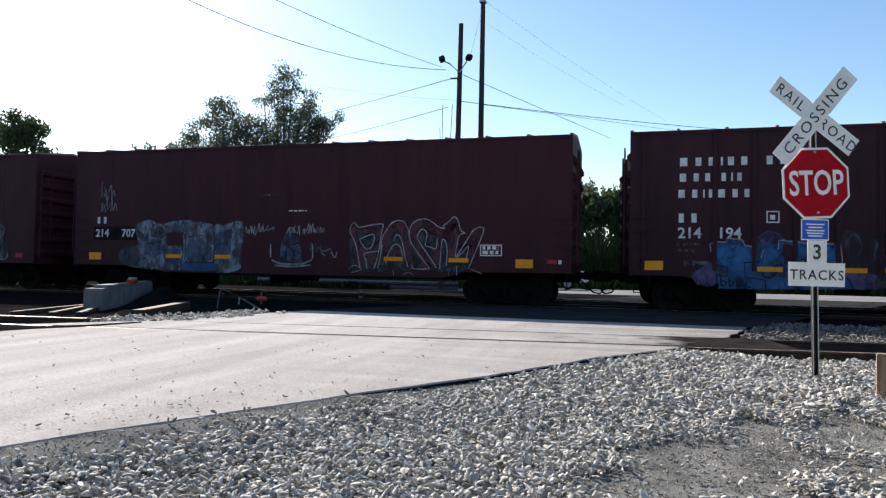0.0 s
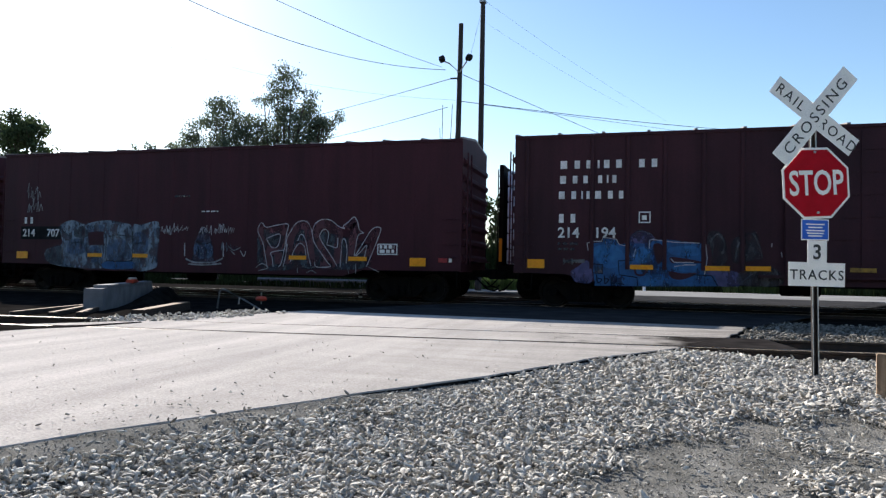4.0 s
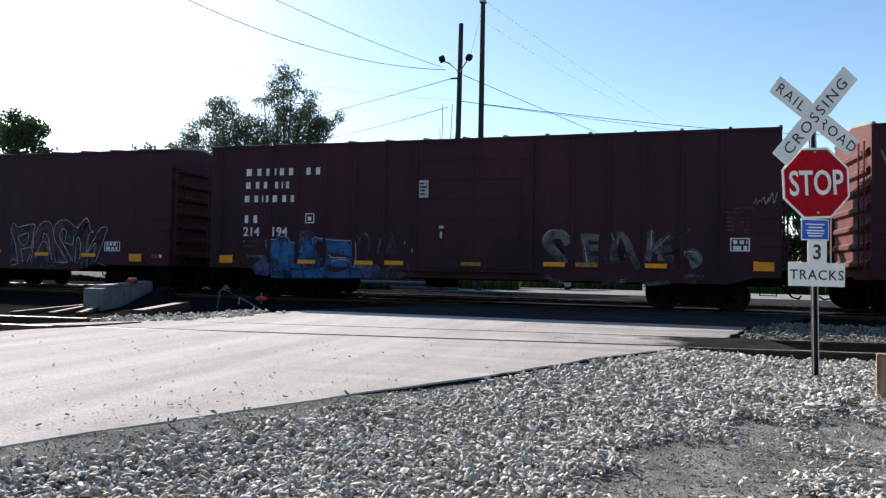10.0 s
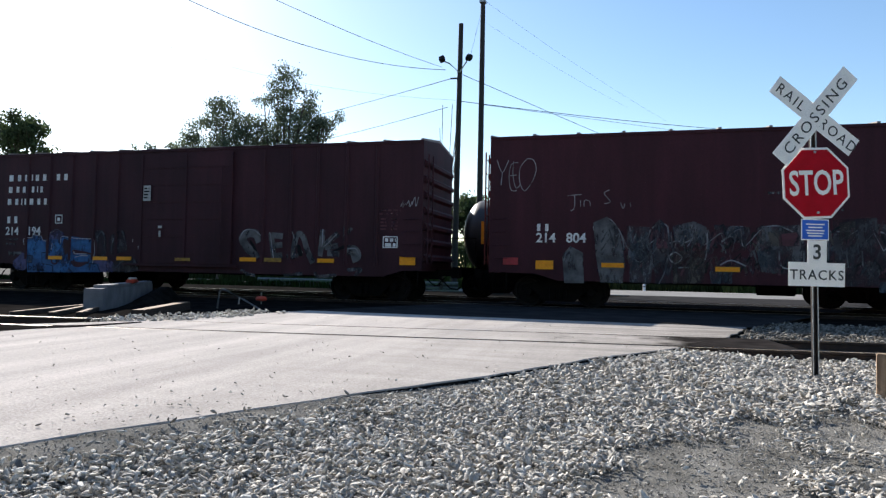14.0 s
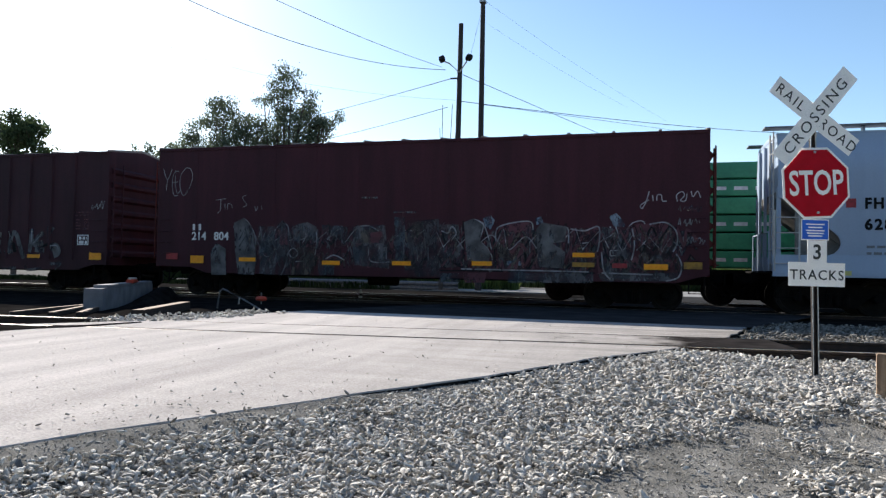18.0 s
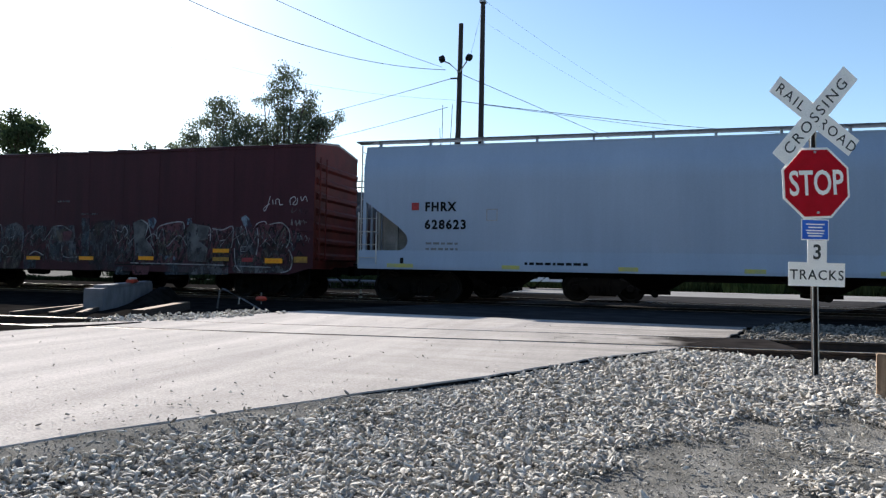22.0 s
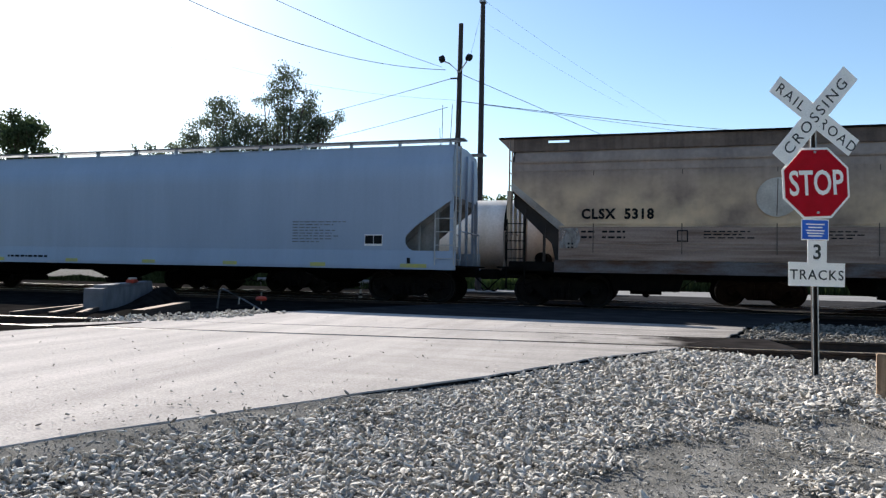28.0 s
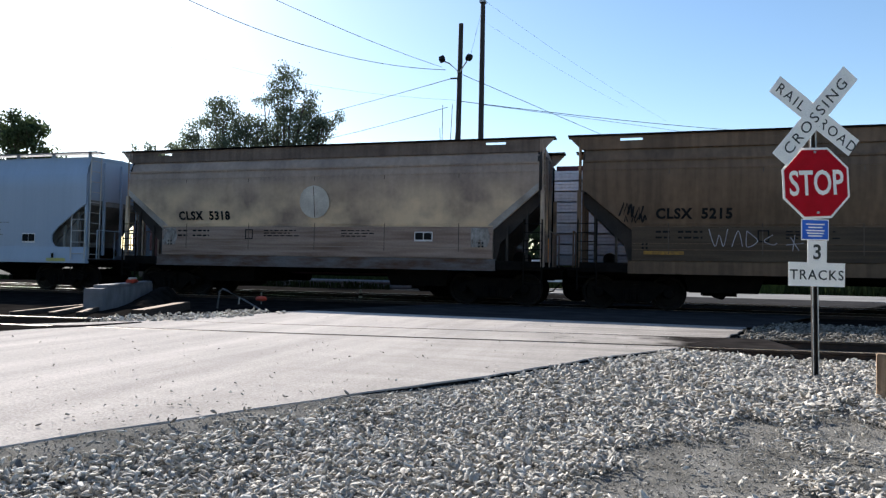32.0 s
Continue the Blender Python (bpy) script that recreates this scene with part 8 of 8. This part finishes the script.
tagged(part("cinder_heap", made(cinder_heap), DARK_GROUND, None, "", pose(-11.33, 12.36, -0.09, 0, 0, 28.4)), "dark cinder heap against the concrete barrier", "heap", kind="stuff")
cover = thing("warning_light", "orange and white warning light lying on the concrete block", "warning light", pose(-12.75, 14.9, 0.475, 0, 0, 118))
part("housing", rounded(boxes((-0.30, 0.30, -0.09, 0.09, 0.0, 0.09)), 0.02), ORANGE, cover)
part("lens", rounded(boxes((-0.20, 0.30, -0.07, 0.07, 0.085, 0.14)), 0.02), PALE, cover, "pale top")
for x, y, a, L in ((-9.05, 10.75, 22, 3.3), (-11.53, 10.27, 17.7, 2.8), (-10.84, 10.51, 28.8, 2.9), (-10.43, 10.78, 33.6, 2.2)):
    hw, h = (0.12, 0.18) if L > 3 else (0.06, 0.09)
    beam = thing("timber_beam", "old rail tie lying beside the track", "timber", pose(x, y, -0.085, 0, 0, a), "loose rail ties")
    # sunlit top and shaded sides of each tie are painted as two colours
    part("body", rounded(boxes((-hw, hw, 0, L, 0.0, h)), 0.012), WOOD, beam)
    part("top_face", rounded(boxes((-hw + 0.012, hw - 0.012, 0.012, L - 0.012, h - 0.002, h + 0.005)), 0.002, 1), WOOD_LIT, beam, "upper face in a sunlit colour")
handle = thing("switch_handle", "bent grey pipe handle standing by the track", "pipe", pose(-9.95, 14.6, -0.1))
part("pipe", made(tube, [(0, 0, 0), (0.05, 0, 0.42), (0.14, 0, 0.50), (0.25, 0, 0.46), (0.75, 0.0, 0.24), (1.25, -0.1, 0.04)], 0.022, 8), POST_STEEL, handle, smooth=True)
part("crossbar", made(tube, [(0.62, 0, 0.30), (0.60, 0.0, 0.14)], 0.018, 6), GALV, handle)
lamp = thing("derail_marker", "small red round marker on a short spike", "marker", pose(-10.05, 16.8, -0.12))
bm = bmesh.new()
lathe(bm, [(0.03, 0.12), (0.15, 0.15), (0.16, 0.20), (0.12, 0.25), (0.03, 0.27)], 16, "z")
part("disc", bm, ORANGE, lamp, "red rounded marker", smooth=True)
part("spike", made(tube, [(0, 0, -0.05), (0, 0, 0.36)], 0.018, 6), GALV, lamp)
cone = thing("track_marker", "small white cone marker between the tracks", "marker", pose(-9.35, 22.2, -0.14))
bm = bmesh.new()
lathe(bm, [(0.11, 0.0), (0.11, 0.03), (0.075, 0.04), (0.03, 0.36), (0.015, 0.37)], 14, "z")
part("cone", bm, PALE, cone, smooth=True)
part("band", made(lathe, [(0.060, 0.15), (0.063, 0.15), (0.050, 0.24), (0.047, 0.24)], 14, "z"), BLACKPAINT, cone)
stub = thing("timber_post", "short raw timber post standing in the gravel", "post", pose(2.15, 6.98, -0.14, 0, 0, -14))
part("post", rounded(boxes((-0.065, 0.065, -0.065, 0.065, -0.1, 0.42)), 0.008), WOOD_POST, stub)

# ---- beyond the tracks ----
rail = thing("guard_rail", "dull grey corrugated steel guard rail beyond the tracks", "guard rail", pose(-20.23, 33.4, -0.19))
bm = bmesh.new()
prism_x(bm, [(0.0, 0.12), (-0.07, 0.20), (-0.07, 0.27), (0.0, 0.34), (-0.07, 0.42), (-0.07, 0.50), (0.0, 0.58), (0.01, 0.58), (-0.05, 0.49), (-0.05, 0.43), (0.02, 0.34), (-0.05, 0.26), (-0.05, 0.21), (0.01, 0.12)], 0, 11.5)
part("beam", bm, POST_STEEL, rail, "corrugated beam")
for k in range(7):
    part("post", boxes((0.2 + 1.85 * k, 0.32 + 1.85 * k, 0.02, 0.14, -0.2, 0.55)), WOOD, rail)


def pickup():
    t = thing("pickup_truck", "white pickup truck parked beyond the tracks", "pickup truck", pose(-8.1, 41.2, -0.03))
    prof = [(0, 0.55), (0.05, 1.0), (0.1, 1.05), (1.35, 1.12), (1.95, 1.72), (3.2, 1.75), (3.45, 1.12), (5.3, 1.1), (5.35, 0.6), (5.2, 0.45), (0.15, 0.42)]
    bm = bmesh.new()
    prism(bm, prof, -0.9, 0.9)
    part("body", rounded(bm, 0.05), CARWHITE, t, smooth=True)
    for a, b in (((1.5, 1.15), (2.35, 1.15)), ((2.45, 1.15), (3.3, 1.15))):
        part("window", made(prism, [(a[0], 1.15), (b[0], 1.15), (b[0] - 0.06, 1.62), (a[0] + (0.42 if a[0] < 2 else 0.02), 1.62)], -0.915, -0.905), GLASS, t)
    for x in (0.95, 4.2):
        w = part("wheel", made(lathe, [(0.12, -0.12), (0.30, -0.12), (0.36, -0.09), (0.36, 0.09), (0.30, 0.12), (0.12, 0.12)], 18), IRON, t, "", pose(x, -0.82, 0.36), True)
        part("rim", made(lathe, [(0.05, -0.135), (0.21, -0.13), (0.22, -0.121), (0.05, -0.121)], 14), GALV, w)
    for x in (0.02, 5.3):
        part("light", boxes((x - 0.03, x + 0.06, -0.88, -0.62, 0.75, 0.92)), ORANGE if x > 1 else PALE, t)
    return t


pickup()


post = thing("marker_post", "short white marker post beside the far street", "post", pose(0.43, 43.2, -0.1))
bm = bmesh.new()
lathe(bm, [(0.11, 0.0), (0.11, 0.04), (0.085, 0.06), (0.085, 0.42), (0.06, 0.50), (0.02, 0.53)], 14, "z")
part("post", bm, CARWHITE, post, smooth=True)
part("band", made(lathe, [(0.086, 0.30), (0.09, 0.30), (0.09, 0.36), (0.086, 0.36)], 14, "z"), POST_STEEL, post, "grey band")


def weeds(x0, x1, y0, y1, n, h, seed, name="weeds", label="tall green weeds beyond the street", material=None):
    r = random.Random(seed)
    vs, fs = [], []
    for _ in range(n):
        x, y = r.uniform(x0, x1), r.uniform(y0, y1)
        k = h * r.uniform(0.4, 1.1) * (0.6 + 0.6 * noise.noise((x * 0.5, y * 0.5, 3)))
        a, w = r.uniform(0, 6.3), 0.05
        dx, dy = math.cos(a) * w, math.sin(a) * w
        lx, ly = r.gauss(0, 0.25) * k, r.gauss(0, 0.25) * k
        i = len(vs)
        vs += [(x - dx, y - dy, -0.1), (x + dx, y + dy, -0.1), (x + lx * 0.5 + dx * 0.7, y + ly * 0.5 + dy * 0.7, k * 0.6), (x + lx, y + ly, k), (x + lx * 0.5 - dx * 0.7, y + ly * 0.5 - dy * 0.7, k * 0.6)]
        fs.append((i, i + 1, i + 2, i + 3, i + 4))
    me = bpy.data.meshes.new(name)
    me.from_pydata(vs, [], fs)
    me.materials.append(material or GRASS)
    return tagged(new(name, me), label, "weeds", kind="stuff")


weeds(-30, 3.0, 44.0, 47.0, 7000, 1.3, 3, "weeds", "dark green weeds beyond the street", BRUSH)
weeds(-12.5, -6.4, 36.5, 38.0, 2600, 1.6, 14)
weeds(3.0, 5.0, 44.0, 47.0, 500, 1.3, 4, "weeds", "dark green weeds beyond the street", BRUSH)
weeds(5.0, 8.3, 44.0, 46.0, 2600, 1.9, 14, "bush", "bright green sunlit bush beyond the street")
weeds(8.3, 48, 44.0, 47.0, 7400, 1.3, 6, "weeds", "dark green weeds beyond the street", BRUSH)
weeds(-45, 60, 49.0, 51.5, 14000, 2.6, 9, "weeds", "dark green brush beyond the street", BRUSH)
weeds(-13.0, 4.0, 49.4, 51.4, 5200, 4.7, 19, "brush", "tall dark brush under the trees beyond the street", BRUSH)
weeds(-60, -12.4, 33.2, 34.0, 9000, 0.4, 5, "grass", "dark grass tufts along the rear track", BRUSH)


# ---- movement ----
TRAVEL = [0.0, -0.52, -1.18, -2.03, -3.07, -4.30, -5.68, -7.20, -8.88, -10.73, -12.74, -14.92, -17.24, -19.64, -22.13, -24.78, -27.53,
          -30.34, -33.08, -35.75, -38.51, -41.32, -44.21, -47.16, -50.09, -53.05, -56.04, -59.09, -62.21, -65.37, -68.57, -71.75, -74.94]
FAST_SPEED = 9.6


def motions():
    for car, s in SLOW:
        walk(car, [(t, pose(s + u, TRACK_Y, 0)) for t, u in enumerate(TRAVEL)])
    for car, q in FAST:
        walk(car, [(t, pose(FAST_SPEED * t - q, BACK_Y, 0)) for t in (0, 8, 16, 24, 32)])
    # wheels of the faster train roll at an even pace
    fast = [c for c, _ in FAST]
    for w, car, k, r in ROLLING:
        if car in fast:
            n = int(32 * FAST_SPEED / r / 1.45) + 1
            walk(w, [(32.0 * i / n, pose(k, 0, r, 0, math.degrees(FAST_SPEED * 32.0 * i / n / r), 0)) for i in range(n + 1)])
    # wheels of the slow train roll along
    times = np.arange(0, 32.01, 0.1)
    way = np.interp(times, range(33), TRAVEL)
    slow = [c for c, _ in SLOW]
    for w, car, k, r in ROLLING:
        if car in slow:
            rows, last = [], None
            for t, u in zip(times, way):
                if last is None or abs(u - last) / r > 1.1 or t > 31.95:
                    rows.append((float(t), pose(k, 0, r, 0, math.degrees(u / r), 0)))
                    last = u
            walk(w, rows)


motions()
